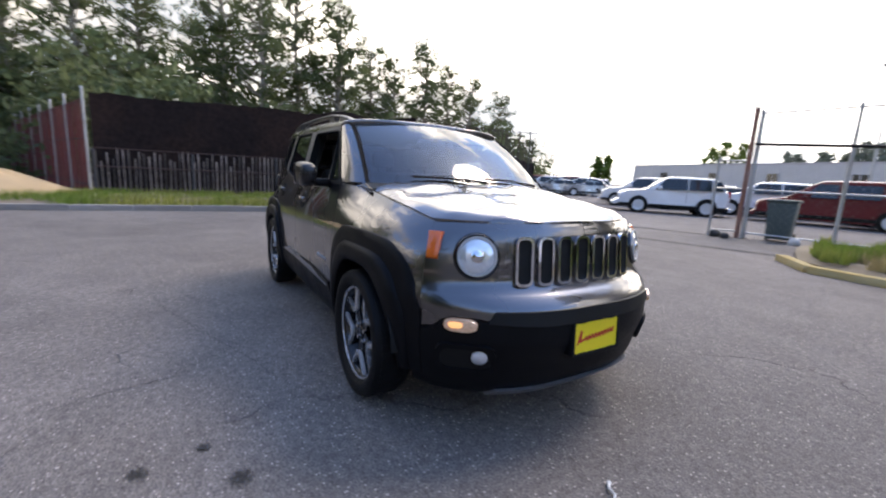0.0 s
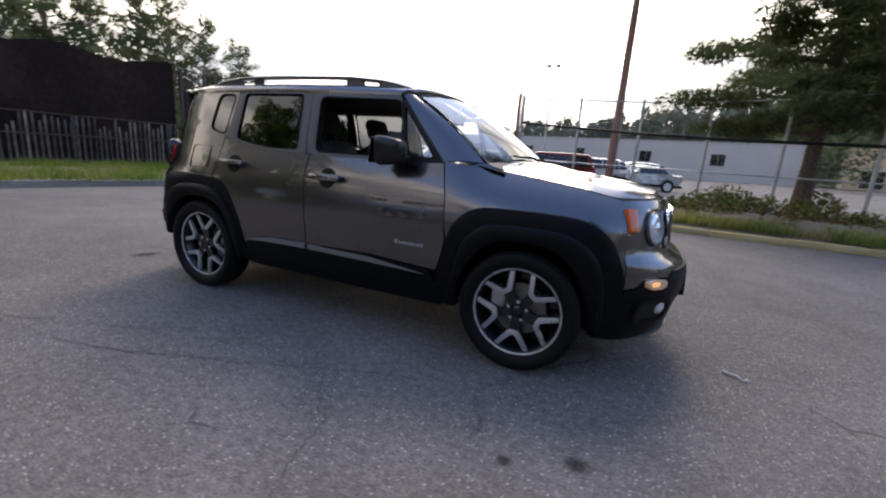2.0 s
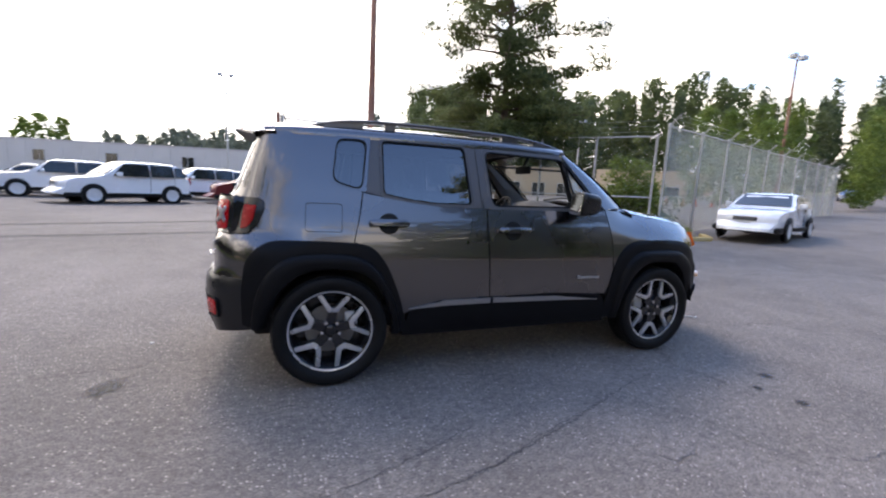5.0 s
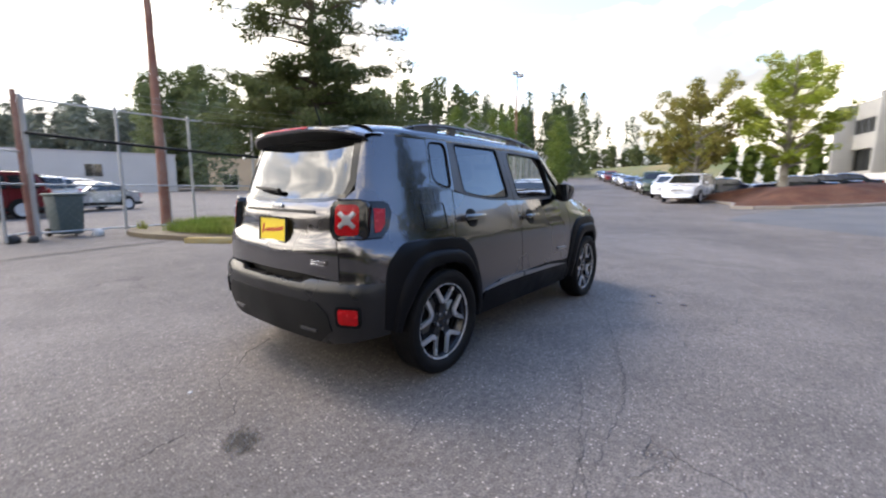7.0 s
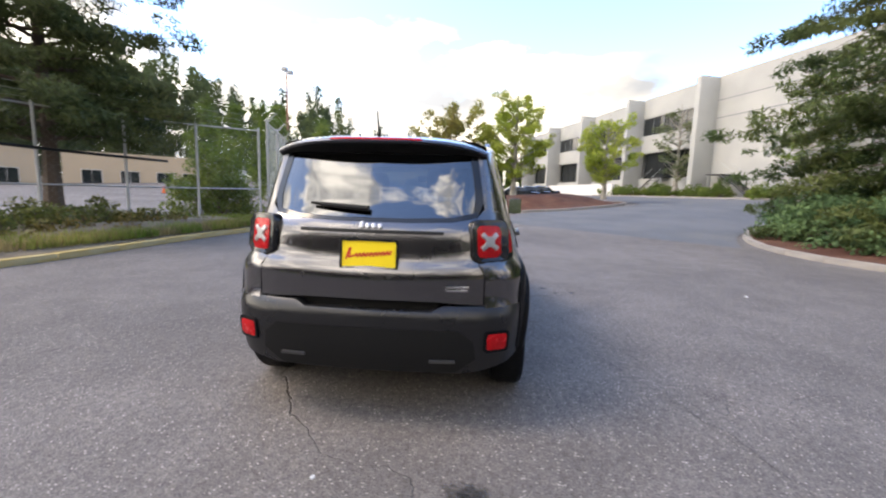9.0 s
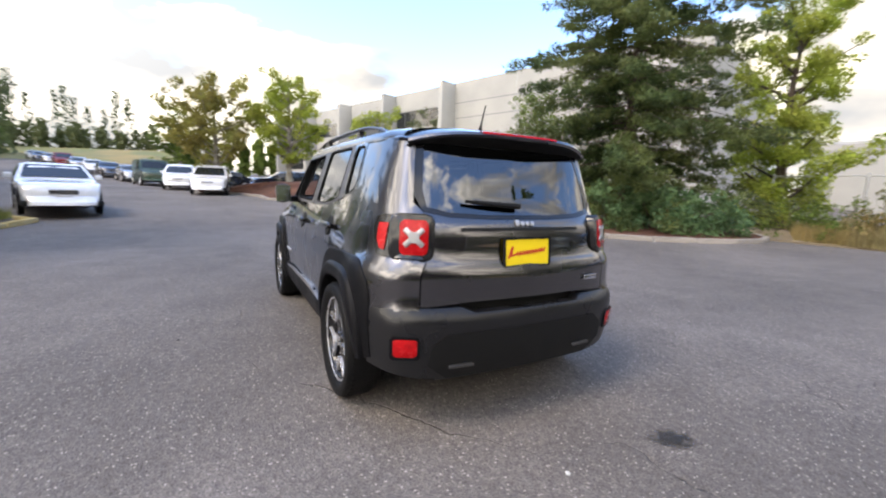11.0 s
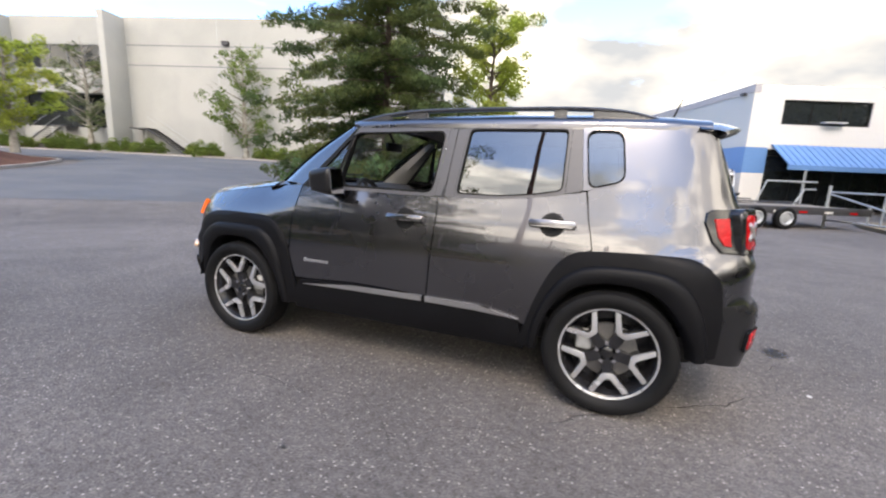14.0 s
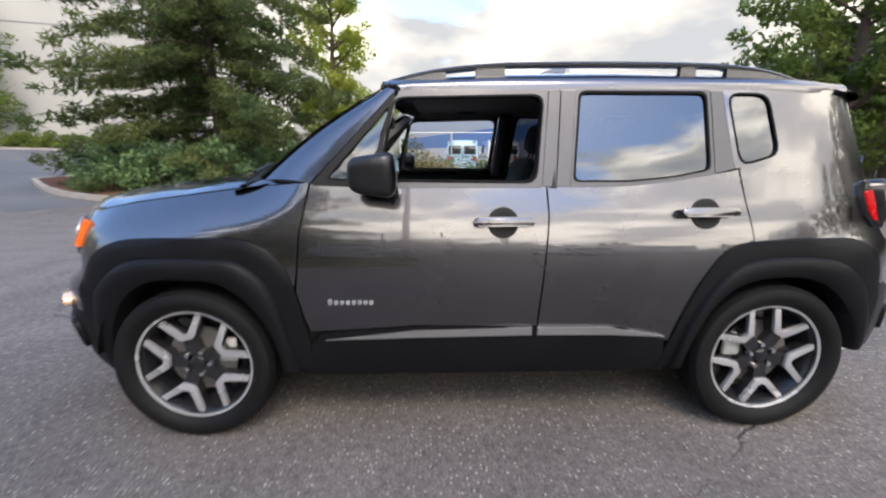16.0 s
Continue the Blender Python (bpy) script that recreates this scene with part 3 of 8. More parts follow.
bed("bed_north", [(0.35, 7.7), (0.8, 6.95), (1.7, 6.67), (5.5, 6.67), (8.6, 6.17), (9.9, 5.8), (11.0, 6.7), (11, 8.2), (8.2, 9.9), (5, 11.6), (1, 11.7), (-0.2, 10)], M["soil"], "earth bed behind the yellow kerb", 0.11, 0.30, 3)
ISLE_A = [(20.6, -0.9), (19.8, -2.4), (20.4, -4.8), (22.6, -7.8), (25.4, -10.2), (27.6, -10.6), (28.6, -9.4), (28.2, -4), (28.2, 2.3), (27.2, 2.7), (26.2, 0.8), (23.6, -0.7)]
ISLE_B = [(2.7, -12.8), (3.3, -10.4), (4.7, -8.7), (6.6, -8.35), (8.6, -8.6), (10.6, -9.4), (12.3, -10.7), (13.4, -12.0), (12.4, -14.2), (8, -15.5), (4, -15.0)]
kerb("kerb_island", ISLE_A, M["kerb_grey"], "pale concrete kerb round a bark island", True)
kerb("kerb_spruce", ISLE_B, M["kerb_grey"], "pale concrete kerb round the spruce bed", True)


def shrunk(pts, d):
    cx, cy = sum(p[0] for p in pts) / len(pts), sum(p[1] for p in pts) / len(pts)
    return [(x + (cx - x) * d / math.hypot(cx - x, cy - y), y + (cy - y) * d / math.hypot(cx - x, cy - y)) for x, y in pts]


bed("bark_island", shrunk(ISLE_A, 0.12), M["bark"], "reddish bark mulch island under young trees", 0.12, 0.75, 4)
bed("spruce_bed", shrunk(ISLE_B, 0.12), M["bark"], "reddish bark mulch under the spruce", 0.11, 0.2, 5)
bed("weed_verge", [(2.9, -14.2), (0.8, -14.6), (-1.2, -14.5), (-2.9, -14.7), (-3.2, -17), (0, -18.5), (5, -18), (8, -16.5), (5, -15)], M["soil"], "dry verge with weeds", 0.05, 0.25, 6)
# dark drive up to the long building
bm = bmesh.new()
near_side = smooth_line([(13.6, -1.2, 0), (16.5, -1.8, 0), (19.2, -3.4, 0), (20.4, -6.0, 0), (22.8, -9.2, 0), (26, -11.4, 0), (32, -11.9, 0), (46, -12.5, 0)], 6)
far_side = smooth_line([(8.2, -7.9, 0), (10.4, -9.0, 0), (12.3, -10.5, 0), (13.6, -12.0, 0), (14.8, -15, 0), (19, -21.0, 0), (30, -19.6, 0), (46, -15.5, 0)], 6)
rows = []
for a, b in zip(near_side, far_side):
    line = [a.lerp(b, k / 14) for k in range(15)]
    rows.append([(p.x, p.y, ground_z(p.x, p.y) + 0.006 + min(0.024, 0.004 * len(rows))) for p in line])
grid(bm, rows)
tagged(finish("drive", bm, M["drive"]), "darker asphalt drive rising to the long building", "drive", kind="structure")
# sand heap beside the red fence
bm = bmesh.new()
rows = []
for r in range(9):
    k = r / 8
    rows.append([(-12.6 + 2.3 * k * math.cos(a), -6.4 + 2.6 * k * math.sin(a), 0.1 + 0.85 * (1 - k) ** 1.3 * (1 + 0.25 * noise.noise(Vector((a * 2, k * 3, 1))))) for a in (2 * math.pi * j / 28 for j in range(29))])
grid(bm, rows)
bmesh.ops.remove_doubles(bm, verts=bm.verts[:], dist=0.001)
tagged(finish("sand_heap", bm, mat("sand", (0.40, 0.28, 0.15), 0.95, vary=0.2, scale=2, fine=30, bump=0.6)), "heap of tan sand by the red fence", "sand", kind="structure")


# two old rails let into the asphalt before the gate
for a, b in (((-12.0, 4.6), (0.0, 8.1)), ((-12.0, 6.4), (-1.6, 10.6))):
    a, b = Vector((*a, 0)), Vector((*b, 0))
    track = thing("track_rail", "worn steel rail sunk flush in the asphalt", "rail", "old rails in the asphalt", m=Matrix.Translation(a) @ Matrix.Rotation(math.atan2(b.y - a.y, b.x - a.x), 4, "Z"))
    ln = (b - a).length
    for name, y0, y1, z, key in (("head", -0.035, 0.035, 0.012, "railhead"), ("groove", 0.035, 0.085, 0.004, "black"), ("bedding", -0.16, -0.035, 0.006, "concretebed"), ("bedding", 0.085, 0.19, 0.006, "concretebed")):
        bm = bmesh.new()
        grid(bm, [[(ln * k / 24, y + 0.01 * noise.noise(Vector((k * 0.7, y * 9, 2))) * (name == "bedding"), zz) for k in range(25)] for y, zz in ((y0, -0.02), (y0 + 0.004, z), (y1 - 0.004, z), (y1, -0.02))])
        part(name, bm, M[key], track)


# ---- plants ----
def stem_mesh(name, rods):
    bm = bmesh.new()
    for pts, radii in rods:
        tube(bm, pts, radii, 7)
    return bm


def tree(name, label, category, x, y, height, kind, seed, leaf, bark, spread=2.0, first=1.5, group="", leafsize=0.09, per=260, lean=0.0, bare=0.0, tall=0.0):
    """A tapered trunk with limbs; leaves in uneven clumps at the limbs' ends."""
    rnd = random.Random(seed)
    z0 = ground_z(x, y)
    top = thing(name, label, category, group, m=pose(x, y, z0 - 0.05 + tall))
    base = (0.035 * height ** 0.8 + 0.03) * (0.6 if kind in ("fir", "pine") else 1.0)
    bend = [(lean * k * k * height + 0.05 * height * 0.2 * rnd.uniform(-1, 1) * k, 0.01 * height * rnd.uniform(-1, 1) * k, height * k) for k in (0, 0.15, 0.3, 0.45, 0.6, 0.75, 0.9, 1.0)]
    rods = [(bend, [base * (1 - 0.92 * k) * (1.35 if k == 0 else 1) for k in (0, 0.15, 0.3, 0.45, 0.6, 0.75, 0.9, 1.0)])]
    clumps = []

    def at(z):
        k = min(0.999, z / height)
        for a, b in zip(bend, bend[1:]):
            if a[2] <= z <= b[2]:
                f = (z - a[2]) / (b[2] - a[2])
                return Vector(a).lerp(Vector(b), f)
        return Vector(bend[-1])

    if kind == "fir":
        z = first
        while z < height * 0.97:
            k = (z - first) / (height - first)
            reach = spread * (0.86 + 0.14 * smoothstep(0, 0.12, k)) * min(1.0, 1.75 * (1 - k)) ** 0.85 * rnd.uniform(0.62, 1.1) + 0.1
            a = len(rods) * 2.4 + rnd.uniform(-0.6, 0.6)
            o = at(z)
            tip = o + Vector((reach * math.cos(a), reach * math.sin(a), -0.22 * reach + rnd.uniform(-0.25, 0.3)))
            rods.append(([o, o.lerp(tip, 0.5) + Vector((0, 0, 0.06 * reach)), tip], [base * 0.16 * (1 - k) + 0.012, 0.012, 0.005]))
            n = max(2, int(reach / 0.24))
            for q in range(1, n + 1):
                f = 0.12 + 0.88 * q / n
                spill = 0.12 + 0.22 * f
                c = o.lerp(tip, f) + Vector((rnd.uniform(-spill, spill), rnd.uniform(-spill, spill), rnd.uniform(-.2, .08)))
                clumps.append((*c, 0.22 + 0.16 * rnd.random() + 0.08 * (1 - f)))
            z += rnd.uniform(0.05, 0.085) * (1 + 0.5 * k)
    elif kind == "pine":
        z = first
        while z < height * 0.98:
            k = (z - first) / (height - first)
            reach = spread * linear(z, [(2, 0.7), (2.6, 0.94), (4.4, 0.96), (4.9, 0.8), (5.15, 0.4), (5.4, 0.4), (5.7, 0.88), (7.5, 0.95), (9.5, 0.75), (13, 0.2)]) * rnd.uniform(0.45, 1.08)
            a = len(rods) * 2.4 + rnd.uniform(-0.5, 0.5)
            o = at(z)
            tip = o + Vector((reach * math.cos(a), reach * math.sin(a), rnd.uniform(-0.35, 0.35)))
            mid = o.lerp(tip, 0.5) + Vector((0, 0, 0.25 * rnd.random()))
            rods.append(([o, mid, tip], [0.06 * (1 - 0.6 * k) + 0.01, 0.03, 0.008]))
            for q in range(max(2, int(reach / (0.17 if z < 5.0 else 0.36)))):
                f = 0.3 + 0.75 * rnd.random()
                c = o.lerp(tip, f) + Vector((rnd.uniform(-.45, .45), rnd.uniform(-.45, .45), rnd.uniform(0, .22)))
                clumps.append((*c, rnd.uniform(0.3, 0.58)))
            z += rnd.uniform(0.06, 0.15) * (2.0 if 5.0 < z < 5.4 else 1.0)
    else:
        n = int(12 + 3.2 * height)
        for j in range(n):
            z = first + (height * 0.95 - first) * ((j + rnd.random()) / n)
            k = (z - first) / (height - first)
            prof = {"round": math.sin(math.pi * (0.12 + 0.80 * k)) ** 0.7, "column": 0.55 + 0.45 * math.sin(math.pi * min(1, 0.2 + 0.75 * k))}[kind]
            reach = spread * prof * rnd.uniform(0.6, 1.1)
            a = j * 2.4 + rnd.uniform(-0.5, 0.5)
            o = at(max(first * 0.6, z - reach * 0.5))
            tip = at(z) + Vector((reach * math.cos(a), reach * math.sin(a), rnd.uniform(0, 0.35) * reach))
            mid = o.lerp(tip, 0.5) + Vector((0, 0, -0.06 * reach))
            rods.append(([o, mid, tip], [base * 0.35 * (1 - 0.7 * k) + 0.008, base * 0.16 + 0.006, 0.005]))
            if rnd.random() < bare:
                continue
            for q in range(max(3, int(reach / (0.15 + 0.012 * height)))):
                f = 0.3 + 0.75 * rnd.random()
                c = o.lerp(tip, f) + Vector((rnd.gauss(0, .16), rnd.gauss(0, .16), rnd.gauss(0, .14))) * (0.6 + 0.07 * height)
                clumps.append((*c, rnd.uniform(0.22, 0.48) * (0.55 + 0.055 * height)))
    if kind == "round":
        stem = part("trunk", stem_mesh("trunk", rods[:1]), bark, top)
        for rod in rods[1:]:
            part("limb", stem_mesh("limb", [rod]), bark, stem)
    else:
        stem = part("trunk", stem_mesh("trunk", rods[:1]), bark, top)
        tagged(part("branchwork", stem_mesh("branchwork", rods[1:]), bark, stem), kind="stuff")
    me = plant_mesh("crown", clumps, leafsize, per, seed, {"fir": 0.58, "pine": 0.55}.get(kind, 0.75), 0.20 if kind in ("fir", "pine") else 0.45)
    me.materials.append(leaf)
    crown = new("crown", me)
    crown.parent = top
    return top


def bush(name, label, x, y, r, h, seed, leaf, category="bush", group="", size=0.05, per=420, n=26, lift=0.0):
    rnd = random.Random(seed)
    z0 = ground_z(x, y) + lift
    top = thing(name, label, category, group, m=pose(x, y, z0))
    clumps, rods = [], []
    for j in range(n):
        a, d = rnd.uniform(0, 6.28), r * math.sqrt(rnd.random())
        z = h * (1 - 0.55 * (d / r) ** 2) * rnd.uniform(0.12, 0.95)
        tip = (d * math.cos(a), d * math.sin(a), z)
        clumps.append((*tip, rnd.uniform(0.5, 1.0) * 0.34 * max(0.35, min(r, h))))
        rods.append(([(0.15 * tip[0], 0.15 * tip[1], -0.05), (0.6 * tip[0], 0.6 * tip[1], 0.6 * z), tip], [0.02, 0.012, 0.004]))
    tagged(part("stemwork", stem_mesh("stemwork", rods), M["trunk"], top), kind="stuff")
    me = plant_mesh("foliage", clumps, size, per, seed, 0.8)
    me.materials.append(leaf)
    ob = new("foliage", me)
    ob.parent = top
    return top


def turf(name, label, outline, material, count, seed, height=0.14, lift=0.1):
    """Blades of grass over an outline, as stuff."""
    rnd = np.random.RandomState(seed)
    xs, ys = [p[0] for p in outline], [p[1] for p in outline]
    verts, faces = [], []

    def inside(x, y):
        hit = False
        for (ax, ay), (bx, by) in zip(outline, outline[1:] + outline[:1]):
            if (ay > y) != (by > y) and x < (bx - ax) * (y - ay) / (by - ay) + ax:
                hit = not hit
        return hit

    while len(faces) < count:
        x, y = rnd.uniform(min(xs), max(xs)), rnd.uniform(min(ys), max(ys))
        if not inside(x, y) or noise.noise(Vector((x * 0.9, y * 0.9, seed))) < -0.25:
            continue
        h, a, b = height * rnd.uniform(0.4, 1.4), rnd.uniform(0, 6.28), rnd.uniform(0.02, 0.09)
        z = ground_z(x, y) + lift
        dx, dy = 0.012 * math.cos(a), 0.012 * math.sin(a)
        k = len(verts)
        verts += [(x - dx, y - dy, z - 0.04), (x + dx, y + dy, z - 0.04), (x + b * math.sin(a), y + b * math.cos(a), z + h)]
        faces.append((k, k + 1, k + 2))
    me = bpy.data.meshes.new(name)
    me.from_pydata(verts, [], faces)
    me.materials.append(material)
    return tagged(new(name, me), label, "grass", kind="stuff")


turf("grass", "strip of green grass along the brown fence", [(-9.3, -14), (-9.2, -3), (-8.7, 1.2), (-8.1, 3.8), (-7.9, 6), (-10, 8), (-12.2, 8.6), (-13, 3), (-13, -14)], M["grass"], 26000, 1, 0.2, 0.15)
turf("grass", "green grass and weeds behind the yellow kerb", [(0.5, 7.8), (0.9, 6.95), (4, 6.72), (8.5, 6.25), (9.9, 5.8), (10.8, 7), (8, 9.4), (3, 10.8), (0, 10)], M["grass"], 24000, 2, 0.17, 0.2)
turf("dry_grass", "dry yellow grass among the weeds behind the yellow kerb", [(0.6, 7.7), (0.9, 7.0), (4, 6.78), (8.5, 6.3), (9.9, 5.85), (9.0, 7.4), (4, 7.9)], M["dry"], 7000, 6, 0.17, 0.18)
turf("dry_grass", "dry yellow grass on the verge", [(2.5, -14.4), (-2.7, -14.6), (-3, -16.5), (4, -17)], M["dry"], 9000, 3, 0.45, 0.1)

# the bed behind the yellow kerb
for i, (x, y, r, h) in enumerate([(2.6, 8.1, 0.7, 0.6), (3.5, 8.3, 0.8, 0.75), (4.5, 8.2, 0.85, 0.75), (5.5, 8.3, 0.8, 0.7), (6.5, 8.1, 0.8, 0.6), (7.4, 7.7, 0.6, 0.45), (4.0, 9.3, 0.8, 0.8), (5.8, 9.4, 0.8, 0.8), (7.0, 8.9, 0.6, 0.6)]):
    bush("shrub", "low green and reddish shrub behind the yellow kerb", x, y, r, h, 20 + i, M["shrub"], "shrub", "shrubs behind the yellow kerb", 0.055, 820, 44, 0.1)
bush("large_bush", "large round green bush behind the chain-link fence", 10.6, 9.2, 1.6, 2.7, 40, M["clipped"], "bush", "", 0.07, 700, 80)
for i, (x, y, r, h, m) in enumerate([(2.0, -15.4, 1.0, 1.2, "leaf"), (0.8, -15.5, 1.0, 1.5, "dry"), (-0.4, -15.4, 0.9, 1.1, "dry"), (-1.3, -15.3, 0.8, 0.9, "leaf"), (-2.3, -15.2, 0.8, 0.8, "dry"), (1.2, -16.8, 1.2, 2.0, "shrub"), (-1.0, -16.9, 1.0, 1.7, "shrub"), (3.2, -15.8, 1.0, 1.6, "leaf"), (-0.2, -16.0, 0.9, 1.5, "clipped"), (-1.9, -16.0, 0.9, 1.4, "leaf"), (2.2, -16.2, 1.0, 1.9, "clipped"), (-2.9, -16.1, 0.8, 1.3, "clipped")]):
    bush("weeds", "tall dry weeds and brambles on the verge", x, y, r, h, 50 + i, M[m], "weeds", "weeds on the verge", 0.06, 420, 36)
# spruce bed
tree("spruce", "tall dark green spruce in a bark bed", "spruce", 7.6, -12.6, 13.5, "fir", 7, M["fir"], M["trunk"], 4.7, 0.6, leafsize=0.12, per=520)
for i, (x, y, r, h) in enumerate([(5.0, -11.3, 1.3, 1.8), (6.4, -10.7, 1.3, 2.0), (7.8, -10.4, 1.3, 1.9), (9.4, -10.6, 1.3, 2.1), (10.4, -11.6, 1.1, 1.7), (4.2, -12.4, 1.2, 1.6)]):
    bush("juniper", "spreading blue-green juniper at the foot of the spruce", x, y, r, h, 70 + i, M["juniper"], "juniper", "junipers in the spruce bed", 0.075, 620, 60)
tree("slender_tree", "light green feathery tree behind the spruce", "tree", 4.77, -18.2, 9.4, "column", 9, M["lime"], M["trunk"], 2.4, 0.3, leafsize=0.075, per=900)
tree("pine", "large dark green pine with layered boughs and a bare trunk", "pine", 5.75, 10.5, 13.0, "pine", 11, M["pine"], M["trunk"], 3.5, 2.1, leafsize=0.10, per=520, tall=0.25)
tree("maple", "young maple with lime green leaves in the bark island", "maple", 25.6, -2.7, 7.2, "round", 13, M["lime"], M["palebark"], 2.8, 1.7, "trees in the bark island", 0.085, 640, tall=0.7)
tree("maple", "young tree with yellow-brown turning leaves in the bark island", "maple", 26.5, 1.5, 6.6, "round", 14, M["amber"], M["palebark"], 3.0, 1.5, "trees in the bark island", 0.105, 420, tall=0.7)
tree("maple", "young tree with lime green leaves by the drive", "maple", 27.6, -9.4, 6.0, "round", 15, M["lime"], M["palebark"], 2.1, 1.5, "trees in the bark island", 0.085, 560, tall=0.4)
tree("maple", "young tree with green leaves beside parked vans", "maple", 42.0, 4.4, 6.4, "round", 16, M["leaf"], M["palebark"], 2.3, 1.2, "trees in the bark island", 0.15, 210, tall=0.3)
tree("thin_tree", "thin pale-barked tree with sparse leaves by the long building", "tree", 38.6, -19.1, 8.8, "round", 17, M["dark"], M["palebark"], 2.1, 1.9, "", 0.11, 150, bare=0.4)
tree("thin_tree", "thin young tree with sparse grey-green leaves by the blank wall", "tree", 26.0, -22.9, 8.8, "round", 18, M["leaf"], M["palebark"], 2.7, 1.4, "", 0.10, 210, bare=0.3)
tree("street_tree", "broad tree with dense dark green leaves by the steel gate", "tree", -15.6, -13.6, 12.5, "round", 19, M["leaf"], M["trunk"], 3.9, 1.6, "", 0.11, 400)

# tall trees behind the brown fence
proto = [tree("poplar", "tall poplar with airy dark green leaves behind the fence", "poplar", -30, 4, 15, "column", 31 + s, M["dark"], M["palebark"], 2.2, 5.0, "poplars behind the brown fence", 0.14, 135, bare=0.2) for s in range(3)]
rnd = random.Random(5)
k = 0
for az, el, d in [(-176, .27, 37), (-171, .27, 34), (176, .30, 36), (172, .31, 33), (168, .33, 37), (163, .325, 36), (159, .27, 41), (156, .275, 38), (152, .26, 42), (149, .24, 46), (146, .235, 44), (142, .17, 52), (-166, .24, 37), (179, .25, 43)]:
    x, y = 3.4 + d * math.cos(radians(az)), -1.6 + d * math.sin(radians(az))
    s = ((1.2 if abs(az) > 165 else 1.0) * el * d + 1.2) / 13.6
    m = pose(x, y, -0.05, 0, 0, rnd.uniform(0, 360)) @ Matrix.Diagonal((s, s, s, 1))
    if k < 3:
        proto[k].matrix_basis = m
    else:
        copy_thing(proto[k % 3], m)
    k += 1
und = [bush("thicket", "dark green thicket of trees behind the brown fence", -24, -8, 3.5, 5.5, 90 + s, M["dark"], "thicket", "thickets behind the fence", 0.17, 70, 60) for s in range(2)]
k = 0
for az, d, s in [(-168, 44, 1.3), (-161, 50, 1.5), (-154, 52, 1.5), (-174, 28, .9), (180, 31, .8), (172, 33, .8), (164, 34, .8), (156, 36, .75), (148, 42, .8), (141, 48, .9), (138, 52, .8), (-147, 30, 1.2), (-141, 30, 1.2), (-176, 36, 1.15), (168, 40, 1.1), (-170, 40, 1.2), (176, 42, 1.2), (160, 44, 1.1), (152, 50, 1.1), (145, 56, 1.1), (-163, 38, 1.3), (173, 41, 1.1)]:
    x, y = 3.4 + d * math.cos(radians(az)), -1.6 + d * math.sin(radians(az))
    m = pose(x, y, -0.1, 0, 0, rnd.uniform(0, 360)) @ Matrix.Diagonal((s, s, s, 1))
    if k < 2:
        und[k].matrix_basis = m
    else:
        copy_thing(und[k % 2], m)
    k += 1


def woods(name, label, rows, leaf, seed, size, per):
    """A far belt of trees, as stuff: trunks and leaf clumps at azimuth, distance, height."""
    rnd = random.Random(seed)
    clumps = []
    for az, d, h, conifer in rows:
        x, y = d * math.cos(radians(az)), d * math.sin(radians(az))
        z0 = ground_z(x, y)
        n = int(18 + h)
        for j in range(n):
            k = j / n
            w = (0.14 * h * (1 - k) + 0.2) if conifer else 0.17 * h * math.sin(math.pi * (0.15 + 0.75 * k))
            for q in range(2 if conifer else 3):
                a, r = rnd.uniform(0, 6.28), w * rnd.uniform(0.2, 1.0)
                clumps.append((x + r * math.cos(a), y + r * math.sin(a), z0 + 0.3 + h * (0.04 + 0.96 * k), rnd.uniform(0.5, 1.0) * (0.055 * h + 0.3) * (0.75 if conifer else 1)))
    me = plant_mesh(name, clumps, size, per, seed, 0.7)
    me.materials.append(leaf)
    return tagged(new(name, me), label, "woods", kind="stuff")


rw = random.Random(8)
woods("woods", "green mixed woods beyond the fenced lot", [(az + rw.uniform(-1, 1), rw.uniform(88, 110), rw.uniform(.18, .235) * (100 if az > 34 else 76), rw.random() < .5) for az in np.arange(20, 76, 0.7)], M["wood"], 61, 0.34, 26)
woods("woods", "dark fir wood behind the beige building", [(az + rw.uniform(-1, 1), rw.uniform(85, 100), rw.uniform(.15, .20) * 95, True) for az in np.arange(21, 72, 1.4)], M["farfir"], 62, 0.32, 24)
woods("woods", "tall conifers at the end of the road", [(az + rw.uniform(-.6, .6), rw.uniform(120, 170), rw.uniform(.10, .175) * 140, True) for az in [11, 12.5, 13.5, 14.5, 15.2, 16.5, 18, 19, 20.5, 22, 23.5, 25, 27, 29, 10, 8.5]], M["farfir"], 63, 0.5, 7)
woods("woods", "young green trees along the roadside fence", [(az, d, h, az < 22) for az, d, h in [(22.6, 50, 7.5), (22.2, 54, 8.5), (29, 30, 5.5), (31, 36, 7.5), (34, 40, 8), (22.3, 58, 9.5), (37, 46, 9.5), (28, 42, 8.5)]], M["leaf"], 64, 0.14, 120)
# the haze over this belt lies in its leaf colour
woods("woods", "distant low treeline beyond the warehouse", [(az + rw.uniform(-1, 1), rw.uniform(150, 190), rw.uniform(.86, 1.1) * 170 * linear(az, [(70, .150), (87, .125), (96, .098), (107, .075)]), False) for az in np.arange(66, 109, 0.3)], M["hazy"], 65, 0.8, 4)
woods("woods", "dark pair of firs beyond the lot", [(68, 62, 12, True), (69.5, 64, 13.5, True), (67, 66, 11, True), (70.6, 66, 12.5, True)], M["farfir"], 66, 0.3, 24)
woods("woods", "round tree rising behind the warehouse", [(113.0, 128, 12.5, False), (114.6, 130, 13, False), (116.0, 128, 12, False), (127, 95, 7, False), (128.2, 95, 6.5, False)], M["leaf"], 67, 0.8, 3)
